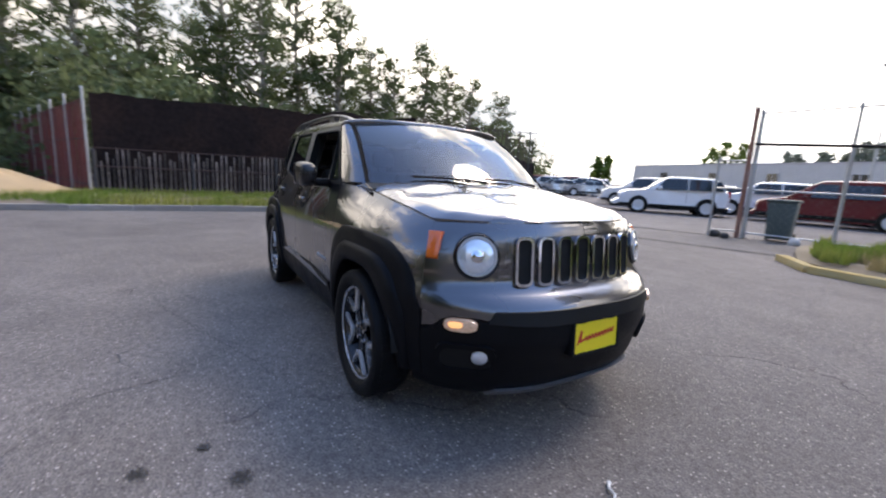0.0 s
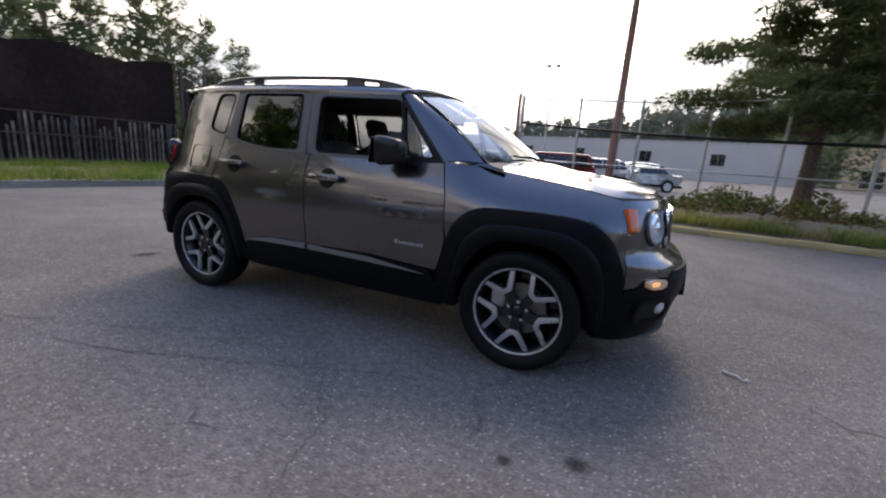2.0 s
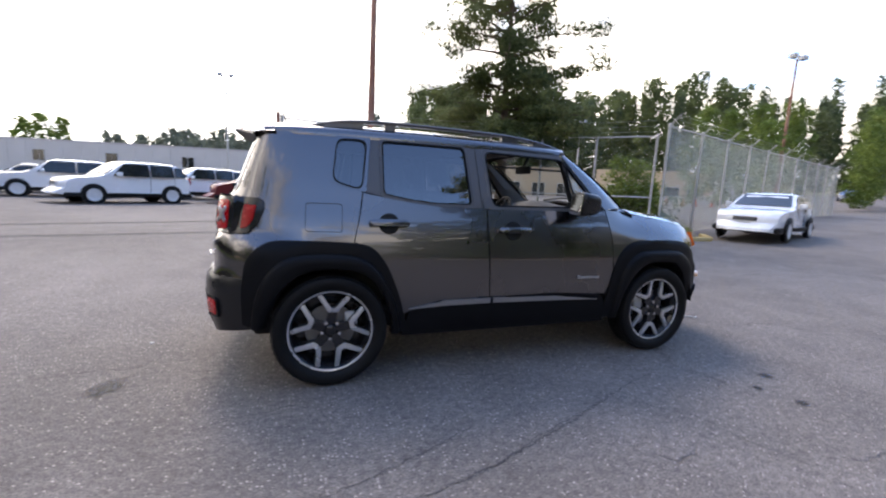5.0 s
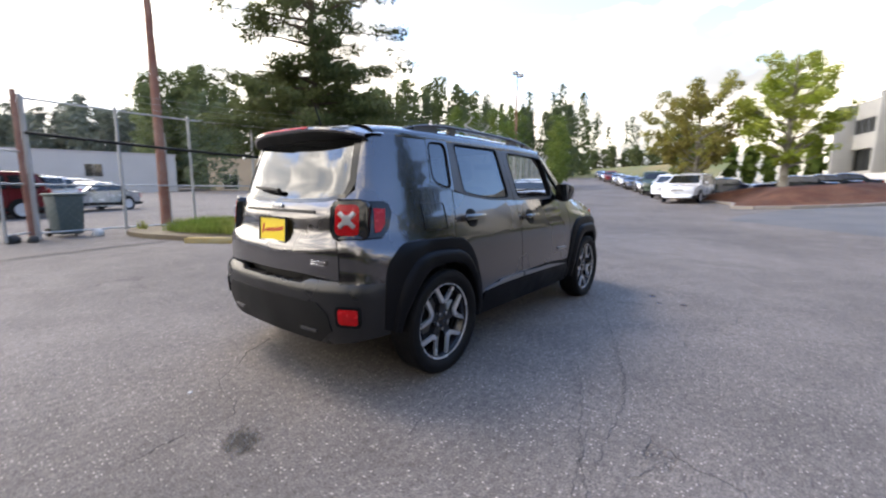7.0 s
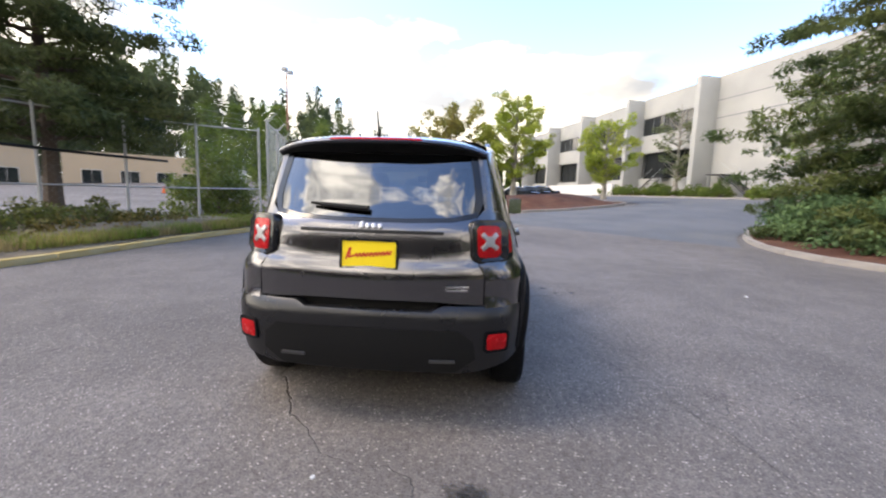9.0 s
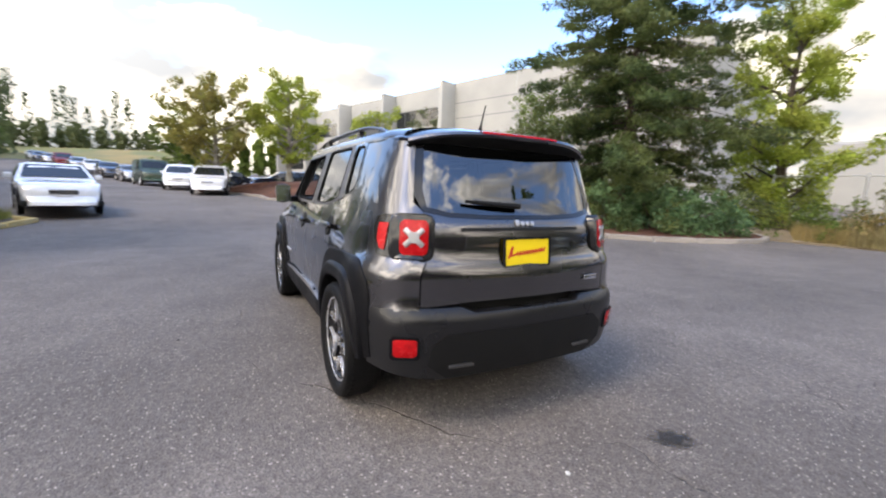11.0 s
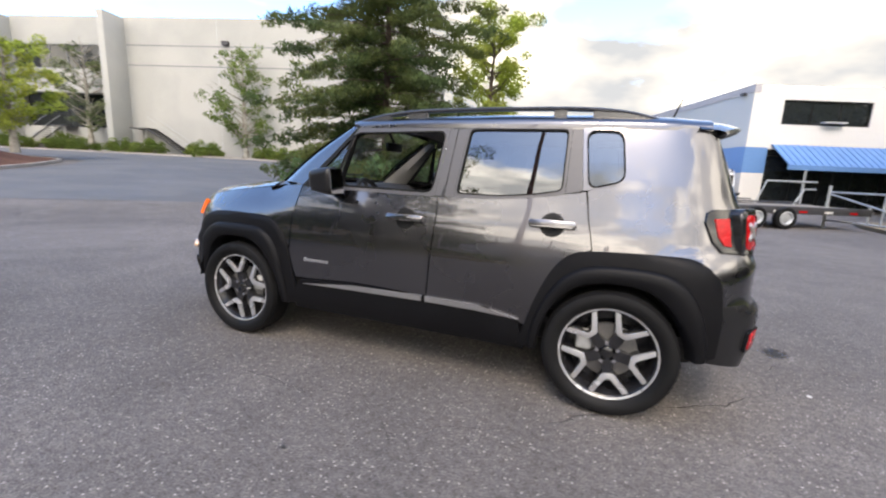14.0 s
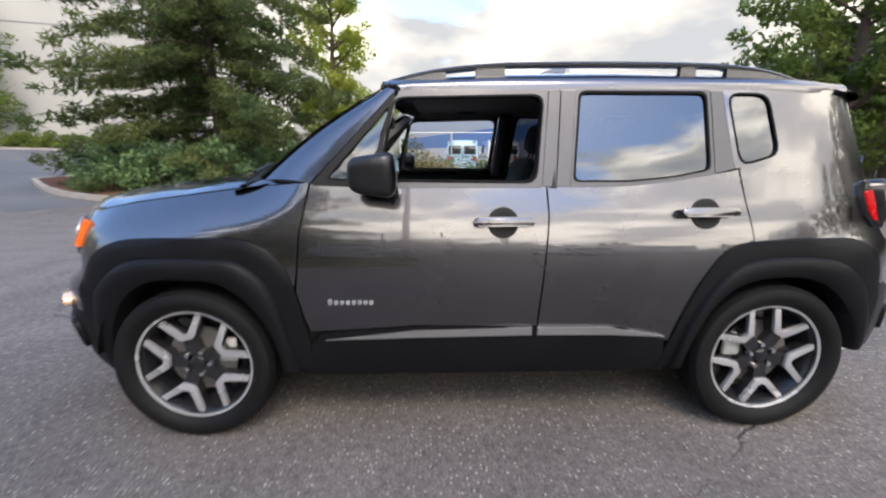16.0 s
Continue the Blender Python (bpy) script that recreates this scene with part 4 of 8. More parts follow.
woods("woods", "treeline far behind the blue and white building", [(az + rw.uniform(-1.5, 1.5), rw.uniform(120, 160), rw.uniform(4, 8), False) for az in np.arange(-112, -60, 1.6)] + [(-98.5, 75, 9.5, False), (-99.5, 77, 9, False)], M["leaf"], 68, 1.0, 2)
woods("woods", "treeline behind the long building", [(az, 110, rw.uniform(6, 9), False) for az in np.arange(-58, 6, 1.8)], M["leaf"], 69, 1.2, 1.2)
woods("woods", "treeline closing the yard", [(az, 90, rw.uniform(7, 11), False) for az in np.arange(-178, -112, 2.0)], M["dark"], 70, 1.2, 1.2)
woods("woods", "low dark treeline above the grass bank", [(az + rw.uniform(-.4, .4), rw.uniform(124, 134), rw.uniform(7.5, 10.5), False) for az in np.arange(7, 26, 0.8)], M["dark"], 71, 0.7, 4)
# bank of rough grass at the end of the road
bm = bmesh.new()
grid(bm, [[(88 + 30 * u + 14 * v, 22 + 46 * v, 3.3 + 4.2 * u * (1 - 0.2 * v)) for v in (k / 8 - 0.35 for k in range(12))] for u in (j / 5 for j in range(6))])
tagged(finish("grass_bank", bm, mat("rough_grass", (0.13, 0.15, 0.05), 0.95, vary=0.3, scale=0.2, fine=3, tint=(0.22, 0.17, 0.07), dirt_scale=0.1)), "rough green and brown grass bank at the road's end", "grass bank", kind="structure")

# ---- the grey car ----
HOOD = [(0.74, 1.146), (1.0, 1.122), (1.3, 1.085), (1.6, 1.048), (1.76, 1.02)]      # height of the bonnet's edge along the car
# Plan of the body, from the middle of the nose round the left side to the middle of the tail.
PLAN = smooth_line([(2.06, 0, 0), (2.05, 0.25, 0), (2.00, 0.45, 0), (1.92, 0.60, 0), (1.80, 0.73, 0), (1.62, 0.815, 0), (1.40, 0.855, 0),
                    (1.0, 0.868, 0), (0, 0.872, 0), (-1.0, 0.868, 0), (-1.38, 0.858, 0), (-1.62, 0.825, 0), (-1.80, 0.752, 0), (-1.893, 0.635, 0),
                    (-1.945, 0.41, 0), (-1.965, 0, 0)], 24)
PX = np.array([p.x for p in PLAN])
PY = np.array([p.y for p in PLAN])
PU = np.r_[0, np.cumsum(np.hypot(np.diff(PX), np.diff(PY)))]
LEN = float(PU[-1])
FRONT = [(0.18, -0.12), (0.24, -0.01), (0.30, 0.03), (0.40, 0.05), (0.50, 0.085), (0.60, 0.085), (0.655, 0.070), (0.69, 0.042), (0.715, -0.008), (0.74, -0.04), (0.95, -0.06), (1.00, -0.075), (1.04, -0.11)]
SIDE = [(0.18, -0.10), (0.30, -0.035), (0.40, -0.012), (0.55, 0.0), (0.72, 0.005), (0.83, 0.0), (0.92, -0.013), (1.00, -0.032), (1.07, -0.054), (1.13, -0.074), (1.20, -0.092), (1.35, -0.137), (1.50, -0.183), (1.56, -0.206)]
REAR = [(0.20, -0.06), (0.27, 0.0), (0.33, 0.034), (0.45, 0.060), (0.57, 0.070), (0.632, 0.074), (0.655, 0.060), (0.675, 0.03), (0.74, 0.026), (0.80, 0.030), (0.845, 0.034), (0.880, 0.008), (0.93, -0.015), (1.05, -0.02), (1.11, -0.045), (1.16, -0.085), (1.35, -0.155), (1.52, -0.225)]



def soften(knots, width):
    """A dense table through the knots with its corners rounded."""
    z = np.arange(knots[0][0] - 0.1, knots[-1][0] + 0.1, 0.002)
    v = np.interp(z, [k[0] for k in knots], [k[1] for k in knots])
    k = np.exp(-0.5 * (np.arange(-60, 61) * 0.002 / width) ** 2)
    return z, np.convolve(np.pad(v, 60, "edge"), k / k.sum(), "valid")


SIDE_T, FRONT_T, REAR_T = soften(SIDE, 0.025), soften(FRONT, 0.010), soften(REAR, 0.010)


def us(x):
    return float(np.interp(-x, -PX, PU))


NF, NR = int(np.argmax(PY > 0.80)), len(PY) - int(np.argmax(PY[::-1] > 0.80))


def uf(y):
    return math.copysign(float(np.interp(abs(y), PY[:NF], PU[:NF])), y)


def ur(y):
    u = LEN - float(np.interp(abs(y), PY[::-1][:len(PY) - NR], LEN - PU[::-1][:len(PY) - NR]))
    return u if y >= 0 else 2 * LEN - u


def plan(u):
    """The point and the outward way at u; below 0 and past LEN it is the other side."""
    sign = 1
    if u < 0:
        u, sign = -u, -1
    if u > LEN:
        u, sign = 2 * LEN - u, -sign
    x, y = float(np.interp(u, PU, PX)), float(np.interp(u, PU, PY))
    e = 0.03
    a, b = max(0.0, u - e), min(LEN, u + e)
    dx, dy = float(np.interp(b, PU, PX) - np.interp(a, PU, PX)), float(np.interp(b, PU, PY) - np.interp(a, PU, PY))
    if u < e or u > LEN - e:
        nx, ny = (1.0, 0.0) if u < e else (-1.0, 0.0)
    else:
        d = math.hypot(dx, dy)
        nx, ny = dy / d, -dx / d
    return x, sign * y, nx, sign * ny


def skin(u, z, off=0.0):
    x, y, nx, ny = plan(u)
    zr = z
    if nx < 0:
        # the tailgate's ledge curves up towards the lamps
        zr = z - 0.032 * (abs(y) / 0.56) ** 3 * smoothstep(0.70, 0.84, z) * (1 - smoothstep(0.93, 1.05, z))
    o = off + ny * ny * float(np.interp(z, *SIDE_T)) + nx * nx * float(np.interp(zr, *(FRONT_T if nx > 0 else REAR_T)))
    # the fender rolls over into the bonnet
    q = min(1.0, max(0.0, (z - linear(x, HOOD) + 0.19) / 0.19))
    o -= 0.098 * ny * ny * smoothstep(0.74, 1.10, x) * q ** 1.7
    # square haunches behind the rear wheels and full front corners
    w = 0.046 * smoothstep(1.36, 1.70, -x) * (1 - smoothstep(0.84, 0.94, z)) + 0.022 * smoothstep(1.5, 1.78, x) * smoothstep(0.60, 0.70, z)
    w *= smoothstep(0.30, 0.66, abs(y))
    return Vector((x + nx * o, y + ny * o + math.copysign(w, y), z))


def on_skin(u, z, off=0.0):
    """A frame on the body: x along it towards the tail on the left side, y up, z outwards."""
    p = skin(u, z, off)
    n = (skin(u + 0.01, z) - skin(u - 0.01, z)).cross(skin(u, z + 0.01) - skin(u, z - 0.01)).normalized()
    if n.dot(Vector(plan(u)[2:] + (0,))) < 0:
        n = -n
    up = Vector((0, 0, 1))
    a = up.cross(n).normalized()
    b = n.cross(a)
    return Matrix(((a.x, b.x, n.x, p.x), (a.y, b.y, n.y, p.y), (a.z, b.z, n.z, p.z), (0, 0, 0, 1)))


def inwards(co):
    c = Vector((min(1.25, max(-1.25, co.x)), min(0.3, max(-0.3, co.y)), co.z))
    d = c - co
    return d.normalized() if d.length > 1e-6 else Vector((0, 0, -1))


def skin_panel(name, poly, material, parent, off=0.0, depth=0.02, label="", both=True, step=0.05, sides=(1, -1)):
    """A body panel from an outline of (u, z); with both, one on each side."""
    made = []
    for s in sides if both else (1,):
        bm = sheet(poly, lambda u, z: skin(u * s if both else u, z, off), step, step, depth, inwards)
        made.append(part(name, bm, material, parent, label))
    return made


def skin_ring(name, inner, outer, material, parent, off=0.0, depth=0.015, label="", sides=(1, -1), n=8):
    for s in sides:
        bm = bmesh.new()
        rows = []
        for poly in (outer, inner):
            row = []
            for a, b in zip(poly, poly[1:] + poly[:1]):
                for k in range(n):
                    row.append(skin(s * (a[0] + (b[0] - a[0]) * k / n), a[1] + (b[1] - a[1]) * k / n, off))
            rows.append(row + [row[0]])
        back = [p + depth * inwards(p) for p in rows[1]]
        grid(bm, rows + [back])
        bmesh.ops.remove_doubles(bm, verts=bm.verts[:], dist=1e-5)
        part(name, bm, material, parent, label)


def X(*pts):
    """Side outline points (x, z) as (u, z)."""
    return [(us(x), z) for x, z in pts]


car = thing("car", "dark grey metallic compact SUV with black cladding and open front windows", "car")
F_IN = [(0.908, 0.30), (0.908, 0.38), (0.93, 0.49), (0.985, 0.60), (1.055, 0.68), (1.12, 0.722), (1.20, 0.742), (1.37, 0.742), (1.465, 0.715), (1.55, 0.64), (1.61, 0.53), (1.65, 0.42), (1.665, 0.30)]
F_MID = [(0.835, 0.30), (0.85, 0.42), (0.872, 0.53), (0.905, 0.655), (0.955, 0.748), (1.04, 0.812), (1.14, 0.832), (1.43, 0.832), (1.56, 0.80), (1.655, 0.72), (1.705, 0.60), (1.722, 0.46), (1.725, 0.30)]
F_OUT = [(0.755, 0.30), (0.775, 0.44), (0.795, 0.56), (0.825, 0.70), (0.868, 0.805), (0.965, 0.885), (1.10, 0.912), (1.46, 0.912), (1.63, 0.878), (1.735, 0.79), (1.782, 0.66), (1.79, 0.50), (1.79, 0.30)]
R_IN = [(-0.908, 0.30), (-0.912, 0.38), (-0.94, 0.49), (-0.995, 0.605), (-1.08, 0.69), (-1.20, 0.732), (-1.37, 0.732), (-1.485, 0.692), (-1.57, 0.61), (-1.64, 0.50), (-1.668, 0.43), (-1.678, 0.38)]
R_MID = [(-0.85, 0.30), (-0.865, 0.40), (-0.895, 0.52), (-0.96, 0.655), (-1.05, 0.765), (-1.18, 0.817), (-1.42, 0.822), (-1.56, 0.79), (-1.655, 0.69), (-1.705, 0.56), (-1.722, 0.46), (-1.73, 0.39)]
R_OUT = [(-0.785, 0.30), (-0.83, 0.43), (-0.872, 0.57), (-0.945, 0.74), (-1.03, 0.85), (-1.15, 0.888), (-1.46, 0.900), (-1.64, 0.890), (-1.74, 0.805), (-1.768, 0.68), (-1.773, 0.50), (-1.775, 0.41)]


def rounder(pts):
    return [(p.x, p.z) for p in smooth_line([(x, 0, z) for x, z in pts], 4)]


def arch_strip(name, outer, inner, profile, depth, label):
    """Cladding lofted between two outlines; the profile says how far it stands off the body."""
    for s in (1, -1):
        rows = []
        for f, off in profile:
            rows.append([skin(s * (a[0] + (b[0] - a[0]) * f), a[1] + (b[1] - a[1]) * f, off) for a, b in zip(outer, inner)])
        rows.append([p + depth * inwards(p) for p in rows[-1]])
        bm = bmesh.new()
        grid(bm, rows)
        part(name, bm, M["clad"], car, label)


for a, b, c in ((F_IN, F_MID, F_OUT), (R_IN, R_MID, R_OUT)):
    a, b, c = X(*rounder(a)), X(*rounder(b)), X(*rounder(c))
    arch_strip("arch_band", c, b, ((0, -0.004), (0.01, 0.006), (0.07, 0.011), (0.5, 0.013), (1.0, 0.013)), 0.02, "black plastic arch band")
    arch_strip("arch_flare", b, a, ((0, 0.010), (0.08, 0.026), (0.22, 0.036), (0.5, 0.040), (0.85, 0.037), (1.0, 0.028)), 0.06, "black plastic wheel-arch lip")
# painted sides
skin_panel("front_fender", X((0.752, 1.138), *[(x, z - 0.006) for x, z in HOOD[1:]], (1.793, 1.006), (1.795, 0.95), (1.790, 0.58), *F_OUT[10:2:-1], (0.812, 0.76), (0.802, 0.86), (0.796, 0.93), (0.775, 1.03)), M["paint"], car)
skin_panel("front_door", X((0.765, 0.50), (0.786, 0.56), (0.813, 0.68), (0.804, 0.76), (0.794, 0.86), (0.788, 0.93), (0.767, 1.03), (0.744, 1.134), (-0.25, 1.120), (-0.258, 1.0), (-0.222, 0.515), (0.3, 0.525), (0.62, 0.505)), M["paint"], car, 0.0, 0.03)
skin_panel("rear_door", X((-0.265, 1.0), (-0.258, 1.120), (-0.60, 1.124), (-0.80, 1.142), (-1.06, 1.182), (-1.092, 1.19), (-1.115, 1.05), (-1.15, 0.895), *R_OUT[4:0:-1], (-0.6, 0.508), (-0.23, 0.515)), M["paint"], car, 0.0, 0.03)
skin_panel("quarter_panel", [*X((-1.155, 0.895), (-1.122, 1.05), (-1.10, 1.195), (-1.30, 1.262), (-1.262, 1.52), (-1.30, 1.535)), (ur(0.655), 1.535), (ur(0.655), 1.20), (ur(0.60), 1.155), (ur(0.582), 1.10), (ur(0.582), 0.662), *X((-1.765, 0.66), *R_OUT[8:4:-1])], M["paint"], car)
# sills with a satin ledge
skin_panel("sill_cladding", X((0.80, 0.27), (0.765, 0.43), (0.72, 0.49), (0.6, 0.50), (0.3, 0.518), (-0.22, 0.508), (-0.6, 0.502), (-0.80, 0.44), (-0.835, 0.27)), M["clad"], car, 0.010, 0.10, "black plastic sill")
skin_panel("sill_strip", X((0.70, 0.462), (0.3, 0.505), (-0.20, 0.512), (-0.20, 0.478), (0.3, 0.472)), M["satin"], car, 0.019, 0.02, "satin grey sill strip")
skin_panel("sill_strip", X((-0.225, 0.512), (-0.55, 0.508), (-0.80, 0.460), (-0.55, 0.474), (-0.225, 0.478)), M["satin"], car, 0.019, 0.02, "satin grey sill strip")
# nose
U1 = us(1.795)
# the paint ends in a line that dips at the wheel and climbs over the signal lamps
LINE = [(U1, 0.548), (uf(0.735), 0.550), (uf(0.700), 0.562), (uf(0.675), 0.598), (uf(0.63), 0.616), (uf(0.56), 0.614), (uf(0.47), 0.598), (uf(0.30), 0.590), (uf(0.20), 0.602)]
skin_panel("nose_panel", [(-U1, 0.552), (-U1, 1.006), (-uf(0.66), 1.01), (-uf(0.4), 1.015), (uf(0.4), 1.015), (uf(0.66), 1.01), (U1, 1.006), *[(u, z + 0.004) for u, z in LINE], *[(-u, z + 0.004) for u, z in LINE[:0:-1]]], M["paint"], car, 0.0, 0.03, "", False, 0.03)
skin_panel("front_bumper", [(-us(1.72), 0.24), (-us(1.79), 0.50), *[(-u, z - 0.004) for u, z in LINE], *[(u, z - 0.004) for u, z in LINE[::-1]], (us(1.79), 0.50), (us(1.72), 0.24), (uf(0.4), 0.215), (-uf(0.4), 0.215)], M["clad"], car, 0.004, 0.06, "black plastic lower front bumper", False, 0.035)
skin_panel("lower_intake", [(-uf(0.52), 0.600), (-uf(0.49), 0.650), (uf(0.49), 0.650), (uf(0.52), 0.600), (uf(0.30), 0.586), (-uf(0.30), 0.586)], M["black"], car, 0.012, 0.02, "black lower air intake", False)
skin_panel("chin_lip", [(-uf(0.50), 0.225), (-uf(0.46), 0.262), (uf(0.46), 0.262), (uf(0.50), 0.225)], M["satin"], car, 0.03, 0.08, "satin grey chin lip", False)


def rounded(w, h, r, n=5):
    pts = []
    for cx, cy, a0 in ((w / 2 - r, h / 2 - r, 0), (-w / 2 + r, h / 2 - r, 90), (-w / 2 + r, -h / 2 + r, 180), (w / 2 - r, -h / 2 + r, 270)):
        pts += [(cx + r * math.cos(radians(a0 + 90 * k / n)), cy + r * math.sin(radians(a0 + 90 * k / n))) for k in range(n + 1)]
    return pts


def slab(bm, outline, z0, z1, bevel=0.0):
    """A flat body with that outline, its top edge softened."""
    lo = [bm.verts.new((x, y, z0)) for x, y in outline]
    hi = [bm.verts.new((x, y, z1)) for x, y in outline]
    n = len(outline)
    for k in range(n):
        bm.faces.new((lo[k], lo[(k + 1) % n], hi[(k + 1) % n], hi[k]))
    top = bm.faces.new(hi)
    bm.faces.new(lo[::-1])
    if bevel:
        bmesh.ops.bevel(bm, geom=list(top.edges), offset=bevel, segments=2, affect="EDGES", profile=0.5)


def hoop(bm, outer, inner, z0, z1):
    """A frame between two outlines of as many points."""
    rows = [[(x, y, z0) for x, y in outer], [(x, y, z1) for x, y in outer], [(x, y, z1) for x, y in inner], [(x, y, z0) for x, y in inner]]
    grid(bm, [r + [r[0]] for r in rows])
    bmesh.ops.remove_doubles(bm, verts=bm.verts[:], dist=1e-6)


def local_part(name, build, m, material, parent, label=""):
    bm = bmesh.new()
    build(bm)
    bmesh.ops.transform(bm, matrix=m, verts=bm.verts[:])
    return part(name, bm, material, parent, label)


# seven grille slots
for k in range(7):
    y = 0.118 * (k - 3)
    m = on_skin(uf(y), 0.848, 0.004)
    slot = local_part("grille_slot", lambda bm: slab(bm, rounded(0.072, 0.205, 0.025), -0.01, 0.004), m, M["black"], car, "black grille slot")
    local_part("slot_frame", lambda bm: hoop(bm, rounded(0.090, 0.226, 0.032), rounded(0.066, 0.200, 0.022), 0.0, 0.016), m, M["chrome"], slot, "bright metal slot frame")
for s in (1, -1):
    # headlamp in a dark ring
    m = on_skin(s * uf(0.556), 0.868, -0.017)
    lamp = local_part("headlamp", lambda bm: lathe(bm, [(0.001, 0.034), (0.04, 0.034), (0.075, 0.027), (0.091, 0.010), (0.094, -0.02)], 36, "Z"), m, M["lens"], car, "round clear headlamp")
    local_part("headlamp_ring", lambda bm: lathe(bm, [(0.092, 0.018), (0.098, 0.020), (0.106, 0.008), (0.110, -0.02)], 36, "Z"), m, M["gloss"], lamp, "black headlamp surround")
    local_part("bulb", lambda bm: lathe(bm, [(0.0005, 0.044), (0.018, 0.042), (0.028, 0.034), (0.03, 0.02)], 20, "Z"), m, M["chrome"], lamp, "bright bulb shield")
    local_part("headlamp_brow", lambda bm: hoop(bm, [(0.089 * math.cos(a), 0.089 * math.sin(a)) for a in (radians(6 * k) for k in range(60))], [(0.080 * math.cos(a), 0.080 * math.sin(a)) for a in (radians(6 * k) for k in range(60))], 0.012, 0.030), m, M["silver"], lamp, "silver lens rim")
    # orange marker
    m = on_skin(s * us(1.825), 0.912, 0.004)
    local_part("marker_lamp", lambda bm: slab(bm, [(-0.030, -0.062), (0.020, -0.062), (0.032, 0.062), (-0.034, 0.062)], -0.02, 0.014, 0.006), m, M["orange"], car, "orange side marker lamp")
    # fog lamp
    m = on_skin(s * uf(0.590), 0.43, -0.006)
    pod = local_part("fog_pod", lambda bm: hoop(bm, rounded(0.27, 0.150, 0.05), rounded(0.225, 0.105, 0.04), -0.01, 0.021), m, M["clad"], car, "black fog-lamp surround")
    local_part("fog_recess", lambda bm: slab(bm, rounded(0.226, 0.106, 0.04), -0.012, 0.015), m, M["black"], pod, "black recess")
    local_part("fog_lamp", lambda bm: lathe(bm, [(0.0005, 0.016), (0.025, 0.014), (0.036, 0.006), (0.038, -0.01)], 20, "Z", (0.062 * -s, 0.012, 0.013)), m, M["lens"], pod, "clear round fog lamp")


for s in (1, -1):
    m = on_skin(s * uf(0.612), 0.590, 0.016)
    sig = local_part("signal_lamp", lambda bm: slab(bm, [(0.074 * math.copysign(abs(math.cos(a)) ** 0.7, math.cos(a)), 0.024 * math.copysign(abs(math.sin(a)) ** 0.8, math.sin(a)) - (0.006 if math.sin(a) < 0 else 0)) for a in (radians(15 * k) for k in range(24))], -0.02, 0.010, 0.006), m, M["amber_lens"], car, "clear amber signal lens")
    local_part("bulb", lambda bm: slab(bm, rounded(0.062, 0.026, 0.012), 0.006, 0.013, 0.003), m @ Matrix.Translation((0.022 * s, 0, 0)), M["lit"], sig, "lit amber bulb")


def dealer_plate(m, parent):
    """A yellow plate in a black frame; its red script is a plain wavy bar."""
    plate = local_part("licence_plate", lambda bm: slab(bm, rounded(0.305, 0.152, 0.012), 0, 0.006), m, M["yellow"], parent, "yellow plate with red script")

    def script(bm):
        # a tall slanted bar, then a wave that climbs a little
        pts = [(-0.126, -0.028), (-0.106, 0.030), (-0.100, 0.030), (-0.110, -0.018)]
        pts += [(-0.076 + 0.0068 * k, 0.011 * math.sin(2.0 * k) - 0.008 + 0.10 * (0.0068 * k)) for k in range(30)]
        for (ax, ay), (bx, by) in zip(pts, pts[1:]):
            d = Vector((bx - ax, by - ay, 0))
            box(bm, -0.002, -0.0048, 0.0058, d.length + 0.002, 0.0048, 0.0074, 0, Matrix.Translation((ax, ay, 0)) @ Matrix.Rotation(math.atan2(d.y, d.x), 4, "Z"))

    local_part("script_bar", script, m, M["redink"], plate, "red script shape")
    local_part("plate_frame", lambda bm: hoop(bm, rounded(0.322, 0.168, 0.014), rounded(0.296, 0.144, 0.010), 0.001, 0.010), m, M["black"], plate, "black plate frame")
    for sx in (-1, 1):
        for sy in (-1, 1):
            local_part("plate_bar", lambda bm: box(bm, sx * 0.10 - 0.02, sy * 0.074 - 0.004, 0.005, sx * 0.10 + 0.02, sy * 0.074 + 0.004, 0.0105), m, M["black"], plate, "black bar on the plate")


front_m = Matrix.Translation((2.150, 0, 0.508)) @ Euler((radians(86), 0, radians(90))).to_matrix().to_4x4()
dealer_plate(front_m, car)
local_part("plate_holder", lambda bm: slab(bm, rounded(0.34, 0.185, 0.012), -0.04, -0.001, 0.004), front_m @ Matrix.Translation((0, 0.01, 0)), M["clad"], car, "black plate holder")

# bonnet
EDGE = [skin(us(x), z, -0.004) for x, z in HOOD[1:]] + [skin(uf(y), 1.02 + 0.006 * (0.7 - y), -0.006) for y in (0.70, 0.6, 0.5, 0.4, 0.3, 0.2, 0.1, 0.0)]
EX, EY, EZ = (np.array([p[i] for p in EDGE]) for i in range(3))
bm = bmesh.new()
rows = []
for i in range(40):
    f = math.sin(math.pi / 2 * i / 39)
    x = 1.06 + (float(EX[-1]) - 0.002 - 1.06) * f
    w = float(np.interp(x, EX, EY)) if x < EX[-1] else 0.0
    ze = float(np.interp(x, EX, EZ))
    zc = interp(x, [(1.06, 1.166), (1.4, 1.118), (1.7, 1.088), (1.88, 1.063), (float(EX[-1]), 1.026)])
    row = []
    for j in range(33):
        a = -1 + j / 16
        ridge = 0.010 * smoothstep(0.30, 0.36, abs(a)) * (1 - smoothstep(0.50, 0.75, abs(a))) * (1 - f ** 4)
        row.append((x + 0.06 * (1 - a * a) * (1 - f), a * w, ze + (max(zc, ze) - ze) * (1 - 0.5 * abs(a) ** 2.4 - 0.5 * abs(a) ** 14) + ridge))
    rows.append(row)
grid(bm, rows)
bmesh.ops.remove_doubles(bm, verts=bm.verts[:], dist=1e-5)
rim(bm, 0.02, lambda co: Vector((0, 0, -1)))
